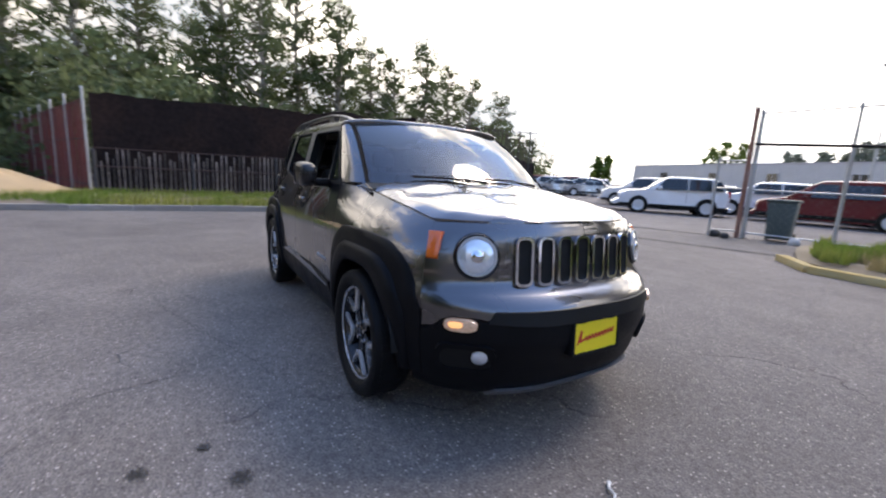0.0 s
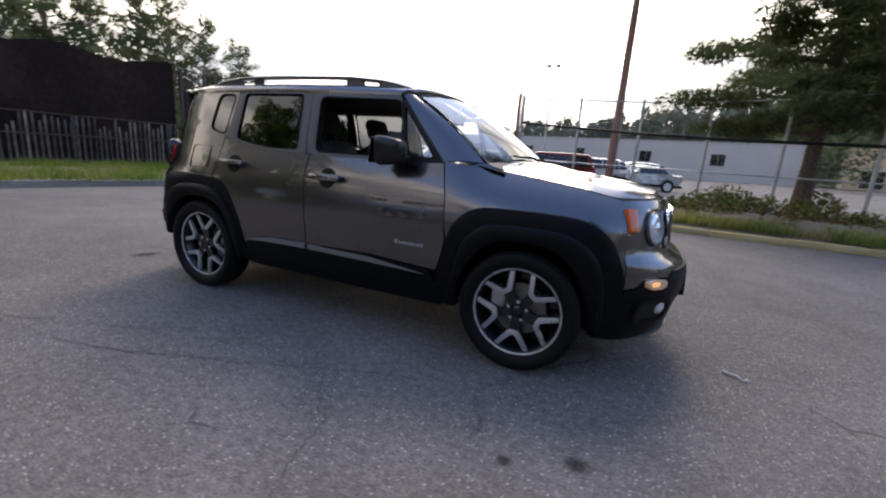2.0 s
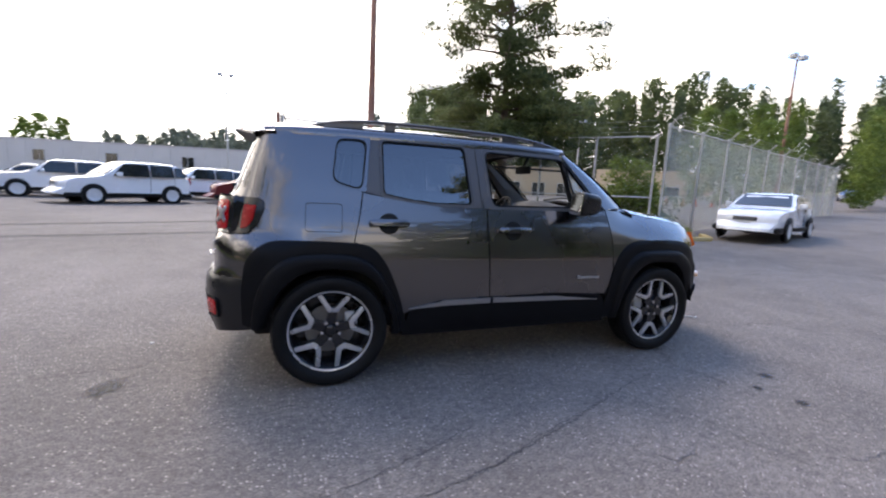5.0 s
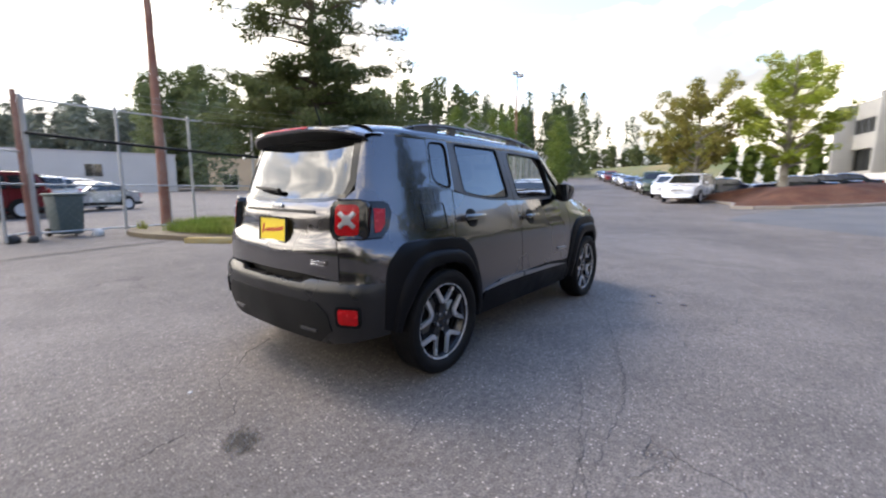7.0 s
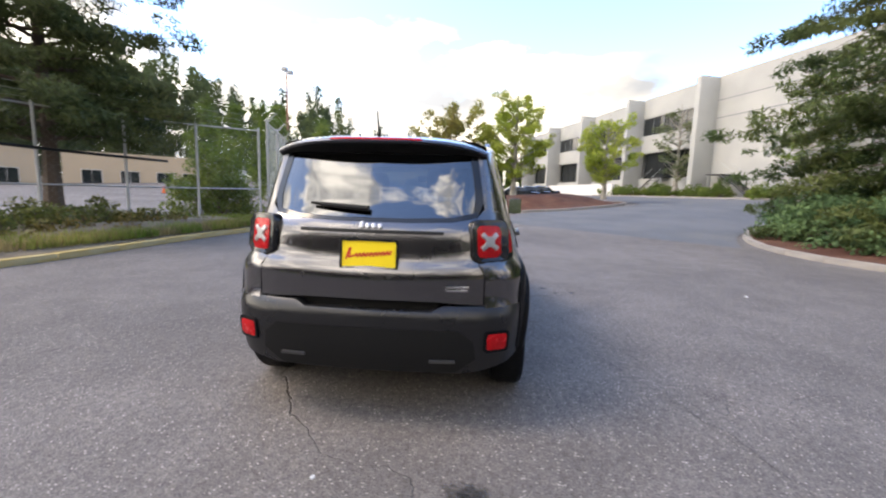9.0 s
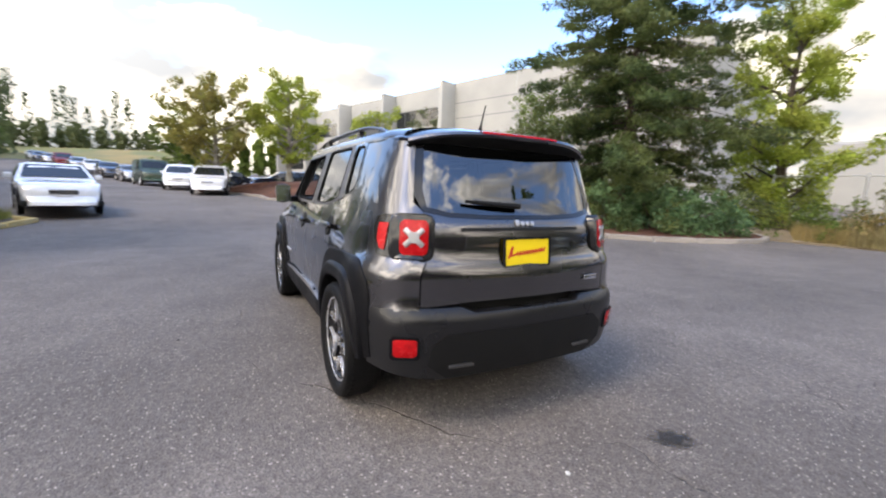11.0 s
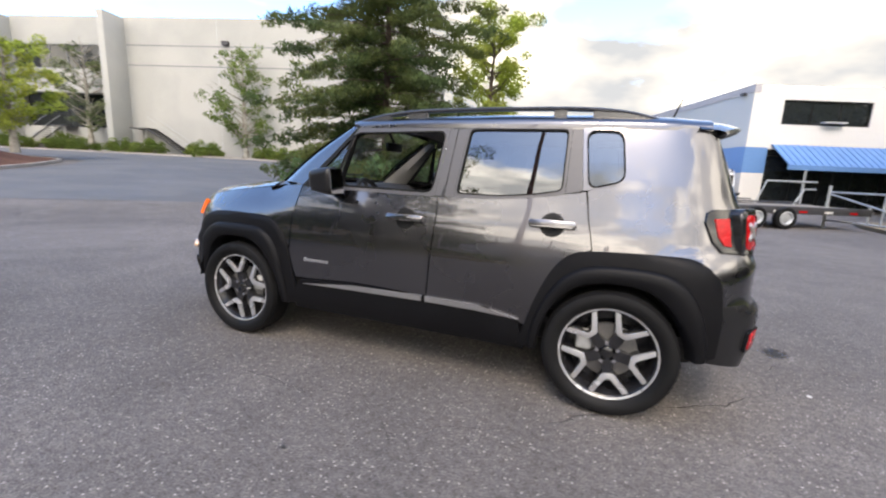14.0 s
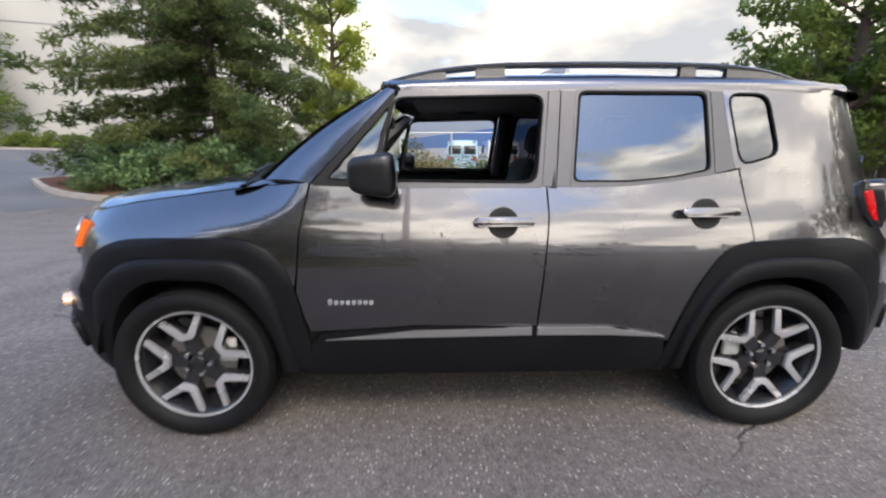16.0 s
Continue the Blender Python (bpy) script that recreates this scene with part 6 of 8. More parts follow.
# wheels
def wheel(x, s, turn):
    c = (x, s * 0.80, 0.346)
    bm = bmesh.new()
    lathe(bm, [(0.250, s * -0.09), (0.235, s * -0.05), (0.228, s * 0.02), (0.236, s * 0.062), (0.246, s * 0.070), (0.232, s * 0.052), (0.205, s * -0.05), (0.10, s * -0.06), (0.001, s * -0.06)], 48, "Y", c)
    w = part("wheel", bm, M["darkalloy"], car, "dark alloy wheel with silver spoke frames")
    bm = bmesh.new()
    lathe(bm, [(0.246, s * -0.100), (0.30, s * -0.112), (0.330, s * -0.104), (0.343, s * -0.080), (0.346, s * -0.04), (0.346, s * 0.04), (0.343, s * 0.072), (0.332, s * 0.092), (0.312, s * 0.100), (0.29, s * 0.098), (0.268, s * 0.088), (0.256, s * 0.074), (0.247, s * 0.070)], 64, "Y", c)
    part("tyre", bm, M["rubber"], w, "black tyre")
    bm = bmesh.new()
    for k in range(56):
        a = 2 * math.pi * k / 56
        for off in (-0.046, 0.046):
            m = Matrix.Translation(c) @ Matrix.Rotation(-a, 4, "Y") @ Matrix.Translation((0.3436, off, 0))
            box(bm, -0.004, -0.020, -0.012, 0.003, 0.020, 0.012, 0.0, m)
    tagged(part("tread", bm, M["rubber"], w, "tread blocks"), kind="stuff")
    bm = bmesh.new()
    lathe(bm, [(0.240, s * 0.056), (0.2435, s * 0.0705), (0.2535, s * 0.0735), (0.256, s * 0.070)], 64, "Y", c)
    part("rim_lip", bm, M["alloy"], w, "silver rim lip")
    for k in range(5):
        # a silver V whose arms run beside the open channels, on a dark spoke that narrows to the hub
        m = Matrix.Translation(c) @ Matrix.Rotation(radians(turn + 72 * k), 4, "Y") @ Matrix(((1, 0, 0, 0), (0, 0, s, 0), (0, 1, 0, 0), (0, 0, 0, 1)))
        ex, ey = math.cos(radians(36)), math.sin(radians(36))

        def arm(along, out):
            return along * ex + out * ey, along * ey - out * ex

        outer = [(0.116, 0.022), arm(0.118, 0.045), arm(0.241, 0.045)]
        inner = [arm(0.236, 0.072), arm(0.124, 0.072), (0.143, 0.006)]
        vee = outer + inner + [(x_, -y_) for x_, y_ in inner[::-1] + outer[::-1]]
        local_part("spoke_frame", lambda bm: slab(bm, vee, 0.030, 0.060, 0.003), m, M["alloy"], w, "silver spoke frame")
        dark = [(0.0, 0.040), (0.05, 0.030), (0.110, 0.022), arm(0.114, 0.042), arm(0.240, 0.042)]
        pocket = [arm(0.236, 0.076), arm(0.130, 0.076), (0.150, 0.004)]
        local_part("spoke", lambda bm: slab(bm, dark + pocket + [(x_, -y_) for x_, y_ in pocket[::-1] + dark[::-1]], -0.005, 0.044, 0.006), m, M["darkalloy"], w, "dark spoke")
        local_part("wheel_nut", lambda bm: lathe(bm, [(0.0005, 0.056), (0.010, 0.055), (0.012, 0.03)], 8, "Z", (0.055 * math.cos(0.63), 0.055 * math.sin(0.63), 0)), m, M["chrome"], w, "wheel nut")
    bm = bmesh.new()
    lathe(bm, [(0.0005, s * 0.052), (0.026, s * 0.051), (0.033, s * 0.046), (0.036, s * 0.03), (0.06, s * 0.025)], 28, "Y", c)
    part("hub_cap", bm, M["gloss"], w, "black hub cap")
    bm = bmesh.new()
    lathe(bm, [(0.15, s * -0.02), (0.152, s * -0.005), (0.06, s * 0.0), (0.0005, s * 0.0)], 32, "Y", c)
    part("brake_disc", bm, M["disc"], w, "grey steel brake disc")
    bm = bmesh.new()
    f = -1 if x > 0 else 1
    box(bm, c[0] + f * 0.085, min(c[1], c[1] + s * 0.022), c[2] - 0.01, c[0] + f * 0.165, max(c[1], c[1] + s * 0.022), c[2] + 0.105, 0.012)
    part("brake_caliper", bm, M["caliper"], w, "pale grey brake caliper")


for x, s, t in ((1.285, 1, 67), (-1.285, 1, 25), (1.285, -1, 21), (-1.285, -1, 59)):
    wheel(x, s, t)
for x in (1.285, -1.285):
    for s in (1, -1):
        bm = bmesh.new()
        rows = []
        for k in range(17):
            a = math.pi * (0.03 + 0.93 * k / 16)
            rows.append([(x + 0.425 * math.cos(a), s * 0.855, 0.352 + 0.415 * math.sin(a)), (x + 0.425 * math.cos(a), s * 0.52, 0.352 + 0.415 * math.sin(a))])
        vs = grid(bm, rows)
        bm.faces.new([r[1] for r in vs])
        part("wheel_well", bm, M["black"], car, "black wheel-well liner")
# underbody, inner shell
bm = bmesh.new()
box(bm, -1.75, -0.50, 0.22, 1.85, 0.50, 0.45, 0.03)
box(bm, -0.82, -0.80, 0.26, 0.84, 0.80, 0.42, 0.03)
part("underbody", bm, M["black"], car, "black underbody")
skin_panel("inner_shell", X((0.86, 0.34), (0.92, 0.60), (1.02, 0.76), (1.2, 0.82), (1.40, 0.82), (1.56, 0.76), (1.66, 0.60), (1.70, 0.34), (1.80, 0.34), (1.80, 0.93), (1.4, 1.04), (0.7, 1.09), (-0.6, 1.10), (-1.10, 1.15), (-1.55, 1.15), (-1.74, 1.05), (-1.74, 0.40), (-1.68, 0.60), (-1.56, 0.74), (-1.40, 0.80), (-1.2, 0.80), (-1.02, 0.74), (-0.92, 0.60), (-0.86, 0.34)), M["black"], car, -0.035, 0.0, "black inner door shell", step=0.12)
skin_panel("inner_shell", [(-us(1.78), 0.25), (-us(1.78), 0.96), (us(1.78), 0.96), (us(1.78), 0.25)], M["black"], car, -0.07, 0.0, "black structure behind the nose", False, 0.12)
skin_panel("inner_shell", [(us(-1.72), 0.40), (us(-1.72), 1.10), (2 * LEN - us(-1.72), 1.10), (2 * LEN - us(-1.72), 0.40)], M["black"], car, -0.07, 0.0, "black structure behind the tail", False, 0.12)
# cabin
bm = bmesh.new()
box(bm, -1.68, -0.74, 0.42, 1.0, 0.74, 0.46)
part("cabin_floor", bm, M["interior"], car, "dark cabin floor")
bm = bmesh.new()
rows = []
for x, z in ((1.10, 1.10), (0.95, 1.13), (0.72, 1.12), (0.60, 1.06), (0.57, 0.95), (0.62, 0.75), (0.70, 0.45)):
    rows.append([(x, y, z + 0.03 * math.exp(-((y - 0.36) / 0.18) ** 2) * (1 if z > 1 else 0)) for y in (-0.74 + 1.48 * k / 16 for k in range(17))])
grid(bm, rows)
part("dashboard", bm, M["interior"], car, "dark dashboard")
bm = bmesh.new()
lathe(bm, [(0.172 + 0.016 * math.cos(a), 0.016 * math.sin(a)) for a in (2 * math.pi * k / 8 for k in range(9))], 32, "X")
for k in range(3):
    tube(bm, [(0, 0, 0), (0, 0.17 * math.cos(2.1 * k + 0.5), 0.17 * math.sin(2.1 * k + 0.5) * -1)], 0.014, 6)
bmesh.ops.transform(bm, matrix=Matrix.Translation((0.46, 0.37, 1.02)) @ Matrix.Rotation(radians(24), 4, "Y"), verts=bm.verts[:])
tube(bm, [(0.46, 0.37, 1.02), (0.66, 0.37, 0.93)], 0.035, 8)
part("steering_wheel", bm, M["interior"], car, "black steering wheel")


def seat(x, y, w, name):
    bm = bmesh.new()
    box(bm, x - 0.25, y - w / 2, 0.46, x + 0.27, y + w / 2, 0.70, 0.06)
    m = Matrix.Translation((x - 0.24, y, 0.62)) @ Matrix.Rotation(radians(-16), 4, "Y")
    box(bm, -0.08, -w / 2, 0, 0.08, w / 2, 0.62, 0.06, m)
    st = part(name, bm, M["interior"], car, "dark cloth seat")
    for hy in ((0,) if w < 0.7 else (-0.36, 0.36)):
        bm = bmesh.new()
        box(bm, -0.055, hy - 0.135, 0.67, 0.055, hy + 0.135, 0.86, 0.05, m)
        tube(bm, [m @ Vector((0, hy - 0.06, 0.58)), m @ Vector((0, hy - 0.06, 0.72))], 0.008, 6)
        tube(bm, [m @ Vector((0, hy + 0.06, 0.58)), m @ Vector((0, hy + 0.06, 0.72))], 0.008, 6)
        part("headrest", bm, M["interior"], st, "dark headrest")


seat(-0.03, 0.36, 0.50, "front_seat")
seat(-0.03, -0.36, 0.50, "front_seat")
seat(-0.90, 0.0, 1.30, "rear_seat")
for s in (1, -1):
    bm = bmesh.new()
    lo, hi = skin(s * us(-0.28), 1.10, -0.05), skin(s * us(-0.32), 1.53, -0.05)
    tube(bm, [lo, lo.lerp(hi, 0.5), hi], [0.055, 0.05, 0.05], 8)
    part("inner_pillar", bm, M["interior"], car, "dark inner pillar trim")
bm = bmesh.new()
box(bm, 0.46, -0.12, 1.405, 0.49, 0.12, 1.475, 0.012)
tube(bm, [(0.475, 0, 1.47), (0.52, 0, 1.555)], 0.012, 6)
part("inside_mirror", bm, M["black"], car, "black inside mirror")

# ---- fences, gate, poles ----
def post(bm, x, y, h, r=0.04, z=None):
    z = ground_z(x, y) if z is None else z
    tube(bm, [(x, y, z - 0.3), (x, y, z + h)], r, 10)
    lathe(bm, [(r * 1.15, z + h - 0.02), (r * 1.2, z + h + 0.01), (r * 0.6, z + h + 0.04), (0.001, z + h + 0.05)], 10, "Z", (x, y, 0))


def chain_link(name, label, pts, height, every=2.6, arms=False, rails=(1.0,), cell=0.16, screen=None, wire_top=True, thick=0.0022):
    """A chain-link fence: posts, rails, wire cloth of crossing wires, strands on top."""
    top = thing(name, label, "fence", kind="structure")
    line = by_length([Vector((x, y, 0)) for x, y in pts], every)
    if (line[-1] - Vector((*pts[-1], 0))).length > 0.4:
        line.append(Vector((*pts[-1], 0)))
    for p in line:
        bm = bmesh.new()
        post(bm, p.x, p.y, height + 0.05, 0.038)
        if arms:
            z = ground_z(p.x, p.y) + height
            d = Vector((-0.3, 0.95, 0)).normalized()
            tube(bm, [(p.x, p.y, z), (p.x - 0.30 * d.x, p.y - 0.30 * d.y, z + 0.32)], 0.02, 6)
        part("fence_post", bm, M["galv"], top)
    for a, b in zip(line, line[1:]):
        za, zb = ground_z(a.x, a.y), ground_z(b.x, b.y)
        d, ln = b - a, (b - a).length
        for f in rails:
            bm = bmesh.new()
            tube(bm, [(a.x, a.y, za + f * height), (b.x, b.y, zb + f * height)], 0.022, 8)
            part("fence_rail", bm, M["galv"], top)
        verts, faces = [], []

        def wire(s0, h0, s1, h1):
            k = len(verts)
            for s, h in ((s0, h0), (s1, h1)):
                x, y, z = a.x + d.x * s / ln, a.y + d.y * s / ln, za + (zb - za) * s / ln + h + 0.04
                nx, ny = -d.y / ln, d.x / ln
                verts.extend([(x + nx * thick, y + ny * thick, z), (x - nx * thick, y - ny * thick, z + thick), (x - nx * thick, y - ny * thick, z - thick)])
            faces.extend([(k, k + 1, k + 4, k + 3), (k + 1, k + 2, k + 5, k + 4), (k + 2, k, k + 3, k + 5)])

        s = -height
        while s < ln:
            for up in (1, 0):
                s0, s1 = max(0.0, s), min(ln, s + height)
                if s1 - s0 > 0.05:
                    h0, h1 = (s0 - s, s1 - s) if up else (height - (s0 - s), height - (s1 - s))
                    wire(s0, h0, s1, h1)
            s += cell
        me = bpy.data.meshes.new("wire_cloth")
        me.from_pydata(verts, [], faces)
        me.materials.append(M["wire"])
        ob = new("wire_cloth", me)
        ob.parent = top
        tagged(ob, kind="stuff")
        if wire_top:
            for k in range(3):
                bm = bmesh.new()
                e = Vector((0.3, -0.95, 0)).normalized() * (0.10 * (k + 1) if arms else 0)
                up = height + (0.10 if arms else 0.16) * (k + 1) - 0.02
                tube(bm, [(a.x + e.x, a.y + e.y, za + up), (b.x + e.x, b.y + e.y, zb + up)], 0.004, 4)
                part("barbed_wire", bm, M["wire"], top)
        if screen:
            bm = bmesh.new()
            n = Vector((-d.y, d.x, 0)).normalized() * 0.03
            rows = []
            for j in range(7):
                h = 0.08 + (height - 0.1) * j / 6
                rows.append([(a.x + d.x * i / 8 + n.x * (1 + 0.8 * noise.noise(Vector((a.x + i, h, 1)))), a.y + d.y * i / 8 + n.y, za + (zb - za) * i / 8 + h) for i in range(9)])
            grid(bm, rows)
            part("screen_cloth", bm, screen, top, "grey-green screen cloth")
    return top


chain_link("fence_north", "galvanised chain-link fence with a top rail", [(-1.75, 10.5), (1.5, 10.95), (4.2, 10.6), (7.45, 8.42), (9.18, 6.5)], 3.1, 1.75, rails=(1.0, 0.40, 0.05), thick=0.0013)
chain_link("fence_road", "tall chain-link fence with grey-green screen and angled wire arms", [(9.3, 6.55), (14.5, 8.5), (21, 10.8), (28, 13.2), (36.8, 16.2)], 3.4, 2.8, arms=True, rails=(1.0,), screen=M["mesh"])
chain_link("fence_verge", "chain-link fence behind the weeds", [(4.5, -17.2), (0.5, -17.4), (-3.4, -17.2)], 2.2, 2.6, rails=(1.0,), cell=0.2, wire_top=False)

# swing gate leaf, folded back beside the bin
gate = thing("gate", "galvanised pipe gate leaf standing open by the entrance", "gate", m=pose(-1.85, 10.45, 0))
bm = bmesh.new()
tube(bm, [(0, 0, 0.02), (0, 0, 3.25)], 0.055, 12)
part("gate_post", bm, M["rust"], gate, "rusty gate post")
bm = bmesh.new()
tube(bm, [(0.12, 0.05, 0.02), (0.12, 0.05, 3.15)], 0.045, 12)
part("gate_post", bm, M["galv"], gate)
for z in (0.18, 1.25, 1.95):
    bm = bmesh.new()
    tube(bm, [(-0.45, -0.5, z), (0.0, 0, z)], 0.022, 8)
    part("gate_rail", bm, M["galv"], gate)
bm = bmesh.new()
tube(bm, [(-0.45, -0.5, 0.03), (-0.45, -0.5, 2.0)], 0.03, 8)
part("gate_stile", bm, M["galv"], gate)
# wheeled bin
wb = thing("bin", "dark green plastic wheeled bin by the gate", "bin", m=pose(-1.15, 11.0, 0, 0, 0, 12))
bm = bmesh.new()
box(bm, -0.29, -0.30, 0.06, 0.29, 0.30, 0.98, 0.03)
for v in bm.verts:
    k = 0.82 + 0.18 * v.co.z
    v.co.x, v.co.y = v.co.x * k, v.co.y * k
part("body", bm, M["bin"], wb)
bm = bmesh.new()
box(bm, -0.32, -0.34, 0.98, 0.32, 0.34, 1.04, 0.02)
tube(bm, [(-0.25, 0.36, 1.0), (0.25, 0.36, 1.0)], 0.018, 8)
part("lid", bm, M["bin"], wb)
for s in (-1, 1):
    bm = bmesh.new()
    lathe(bm, [(0.001, -0.03), (0.10, -0.03), (0.10, 0.03), (0.001, 0.03)], 18, "X", (s * 0.27, 0.26, 0.10))
    part("wheel", bm, M["rubber"], wb)
for x, y, r, c in ((-2.2, 10.1, 0.14, "stain"), (-0.65, 10.55, 0.12, "litterm"), (-1.9, 9.95, 0.10, "stain")):
    bm = bmesh.new()
    bmesh.ops.create_icosphere(bm, subdivisions=2, radius=r, matrix=pose(x, y, r * 0.5))
    for v in bm.verts:
        v.co += 0.25 * r * noise.noise_vector(v.co * 9)
        v.co.z = max(0.0, v.co.z)
    tagged(finish("rubble", bm, M[c]), "small lump of rubble by the gate post", "rubble", "rubble by the gate")

# leaning utility pole
pole = thing("utility_pole", "tall rust-brown wooden utility pole behind the kerb", "pole", m=pose(1.04, 11.2, 0.1))
bm = bmesh.new()
tube(bm, [(0, 0, -0.4), (0.02, 0, 3.2), (0.03, 0, 7), (0.05, 0, 13.5)], [0.13, 0.115, 0.09, 0.06], 14)
part("shaft", bm, M["rust"], pole)
bm = bmesh.new()
tube(bm, [(0.13, -0.05, 0.0), (0.13, -0.05, 2.6)], 0.022, 8)
part("conduit", bm, M["galv"], pole, "grey conduit up the pole")
bm = bmesh.new()
pts = [Vector((-1.75, 10.42, 2.36)).lerp(Vector((7.4, 8.6, 2.0)), k / 12) - Vector((0, 0, 0.10 * math.sin(math.pi * k / 12))) for k in range(13)]
tube(bm, pts, 0.035, 8)
tagged(finish("cable", bm, M["black"]), "thick black cable sagging along the fence", "cable")


def lamp_post(x, y, h, name, label, arm):
    z = ground_z(x, y)
    top = thing(name, label, "street lamp", "floodlight masts", m=pose(x, y, z))
    bm = bmesh.new()
    tube(bm, [(0, 0, -0.3), (0, 0, h)], [0.11, 0.06], 10)
    part("mast", bm, M["rust"] if arm else M["galv"], top)
    bm = bmesh.new()
    tube(bm, [(-0.5, 0, h), (0.5, 0, h)], 0.03, 8)
    part("crossbar", bm, M["galv"], top)
    for s in (-0.45, 0.45):
        bm = bmesh.new()
        box(bm, s - 0.2, -0.25, h + 0.02, s + 0.2, 0.15, h + 0.28, 0.03)
        part("lamp_head", bm, M["greywall"], top)


lamp_post(27.6, 14.6, 9.6, "floodlight_mast", "rusty mast with pale floodlight heads beyond the fence", True)
lamp_post(-7.0, 40.9, 10.3, "floodlight_mast", "slim grey mast with floodlight heads in the car lot", False)
lamp_post(30, 38, 9, "floodlight_mast", "slim grey mast with floodlight heads in the far lot", False)

# ---- slat fences on the west side ----
def slat_fence(name, label, a, b, height, material, gap, width=0.075, low=0.05, posts=2.6, ragged=0.0, metal="galv"):
    a, b = Vector((*a, 0)), Vector((*b, 0))
    ln, d = (b - a).length, (b - a).normalized()
    top = thing(name, label, "fence", kind="structure")
    rnd = random.Random(int(ln * 10))
    bm = bmesh.new()
    box(bm, -width / 2, -0.006, 0, width / 2, 0.006, 1.0, 0.0)
    me = bpy.data.meshes.new("slat")
    bm.to_mesh(me)
    bm.free()
    me.materials.append(material)
    n = int(ln / gap)
    for k in range(n):
        p = a + d * (gap * (k + 0.5) + rnd.uniform(-0.012, 0.012))
        ob = new("slat", me)
        h = height * (1 - ragged * rnd.random() ** 3)
        ob.matrix_basis = Matrix.Translation((p.x, p.y, ground_z(p.x, p.y) + low)) @ Matrix.Rotation(math.atan2(d.y, d.x) + rnd.uniform(-0.2, 0.2), 4, "Z") @ Matrix.Rotation(rnd.gauss(0, 0.012), 4, "Y") @ Matrix.Diagonal((rnd.uniform(0.8, 1.15), 1, h, 1))
        ob.parent = top
    k = 0.0
    while k <= ln:
        p = a + d * k
        bm = bmesh.new()
        post(bm, p.x, p.y, height + (0.35 if metal == "galv" else 0.0), 0.04)
        part("fence_post", bm, M[metal], top)
        k += posts
    for f in (0.12, 0.60, 0.98):
        bm = bmesh.new()
        tube(bm, [(a.x, a.y, low + f * height), (b.x, b.y, low + f * height)], 0.02, 6)
        part("fence_rail", bm, M["slat"], top)
    return top


def screen_cloth(a, b, z0, z1, parent):
    """Dark cloth hung behind the pickets, its upper edge uneven."""
    a, b = Vector((*a, 0)), Vector((*b, 0))
    n = int((b - a).length / 0.12)
    side = Vector((-(b - a).y, (b - a).x, 0)).normalized()
    rows = []
    for i in range(n + 1):
        f = i / n
        p = a.lerp(b, f)
        top = z0[1] + (z1[1] - z0[1]) * f + 0.16 * noise.noise(Vector((p.y * 0.7, 2, 5))) + 0.07 * noise.noise(Vector((p.y * 4.0, 8, 5)))
        bottom = z0[0] + (z1[0] - z0[0]) * f
        rows.append([p + side * (0.09 + 0.035 * noise.noise(Vector((p.y * 1.6, g * 2.0, 3)))) + Vector((0, 0, bottom + (top - bottom) * g)) for g in (0, 0.2, 0.4, 0.6, 0.8, 1.0)])
    bm = bmesh.new()
    grid(bm, rows)
    rim(bm, 0.012, lambda co: side)
    part("screen_cloth", bm, M["brownscreen"], parent, "dark brown screen cloth")


west = slat_fence("fence_west", "weathered picket fence backed by tall dark brown screen cloth", (-13.2, -4.1), (-12.6, 6.6), 1.45, M["picket"], 0.135, 0.048, 0.1, ragged=0.3, metal="steel")
screen_cloth((-13.2, -4.1), (-12.6, 6.6), (0.12, 3.1), (0.12, 3.4), west)
west_end = slat_fence("fence_west_end", "tall dark picket fence with ragged tips and screen cloth", (-12.55, 6.75), (-11.4, 12.2), 3.3, M["slat"], 0.16, 0.06, 0.08, ragged=0.10, metal="steel")
screen_cloth((-12.55, 6.75), (-11.4, 12.2), (0.12, 2.7), (0.12, 2.0), west_end)
slat_fence("fence_red", "tall dark red slatted fence beside a sand heap", (-13.35, -4.25), (-40.0, -13.6), 2.9, M["redslat"], 0.105, 0.103, 0.05)
slat_fence("fence_south_west", "tall dark slatted fence closing the yard", (-30, -16.5), (-27, -34), 3.0, M["redslat"], 0.25, 0.245, 0.05, 5.0)
# meter box on a post by the fence's end
mb = thing("meter_box", "grey-white meter box on a pipe before the fence", "meter box", m=pose(-11.2, 8.3, 0.1))
bm = bmesh.new()
tube(bm, [(0, 0, -0.2), (0, 0, 1.5)], 0.06, 10)
part("pipe", bm, M["galv"], mb)
bm = bmesh.new()
box(bm, -0.12, 0.1, 1.15, 0.16, 0.55, 1.72, 0.02)
part("case", bm, M["greywall"], mb)
bm = bmesh.new()
lathe(bm, [(0.001, 0.20), (0.10, 0.19), (0.12, 0.15)], 18, "X", (0, 0.32, 1.5))
part("dial", bm, M["darkglass"], mb)


# ---- buildings ----
def wall_frame(a, b, out=1):
    """Places along a wall: x along it from a to b, y outwards (to the right of a-b, or to the left with out -1), z up."""
    a, b = Vector((*a, 0)), Vector((*b, 0))
    d = (b - a).normalized()
    n = Vector((d.y, -d.x, 0)) * out
    return Matrix(((d.x, n.x, 0, a.x), (d.y, n.y, 0, a.y), (0, 0, 1, 0), (0, 0, 0, 1))), (b - a).length


def wall_part(name, m, x0, y0, z0, x1, y1, z1, material, parent, label="", bevel=0.0):
    bm = bmesh.new()
    box(bm, x0, y0, z0, x1, y1, z1, bevel)
    bmesh.ops.transform(bm, matrix=m, verts=bm.verts[:])
    return part(name, bm, material, parent, label)


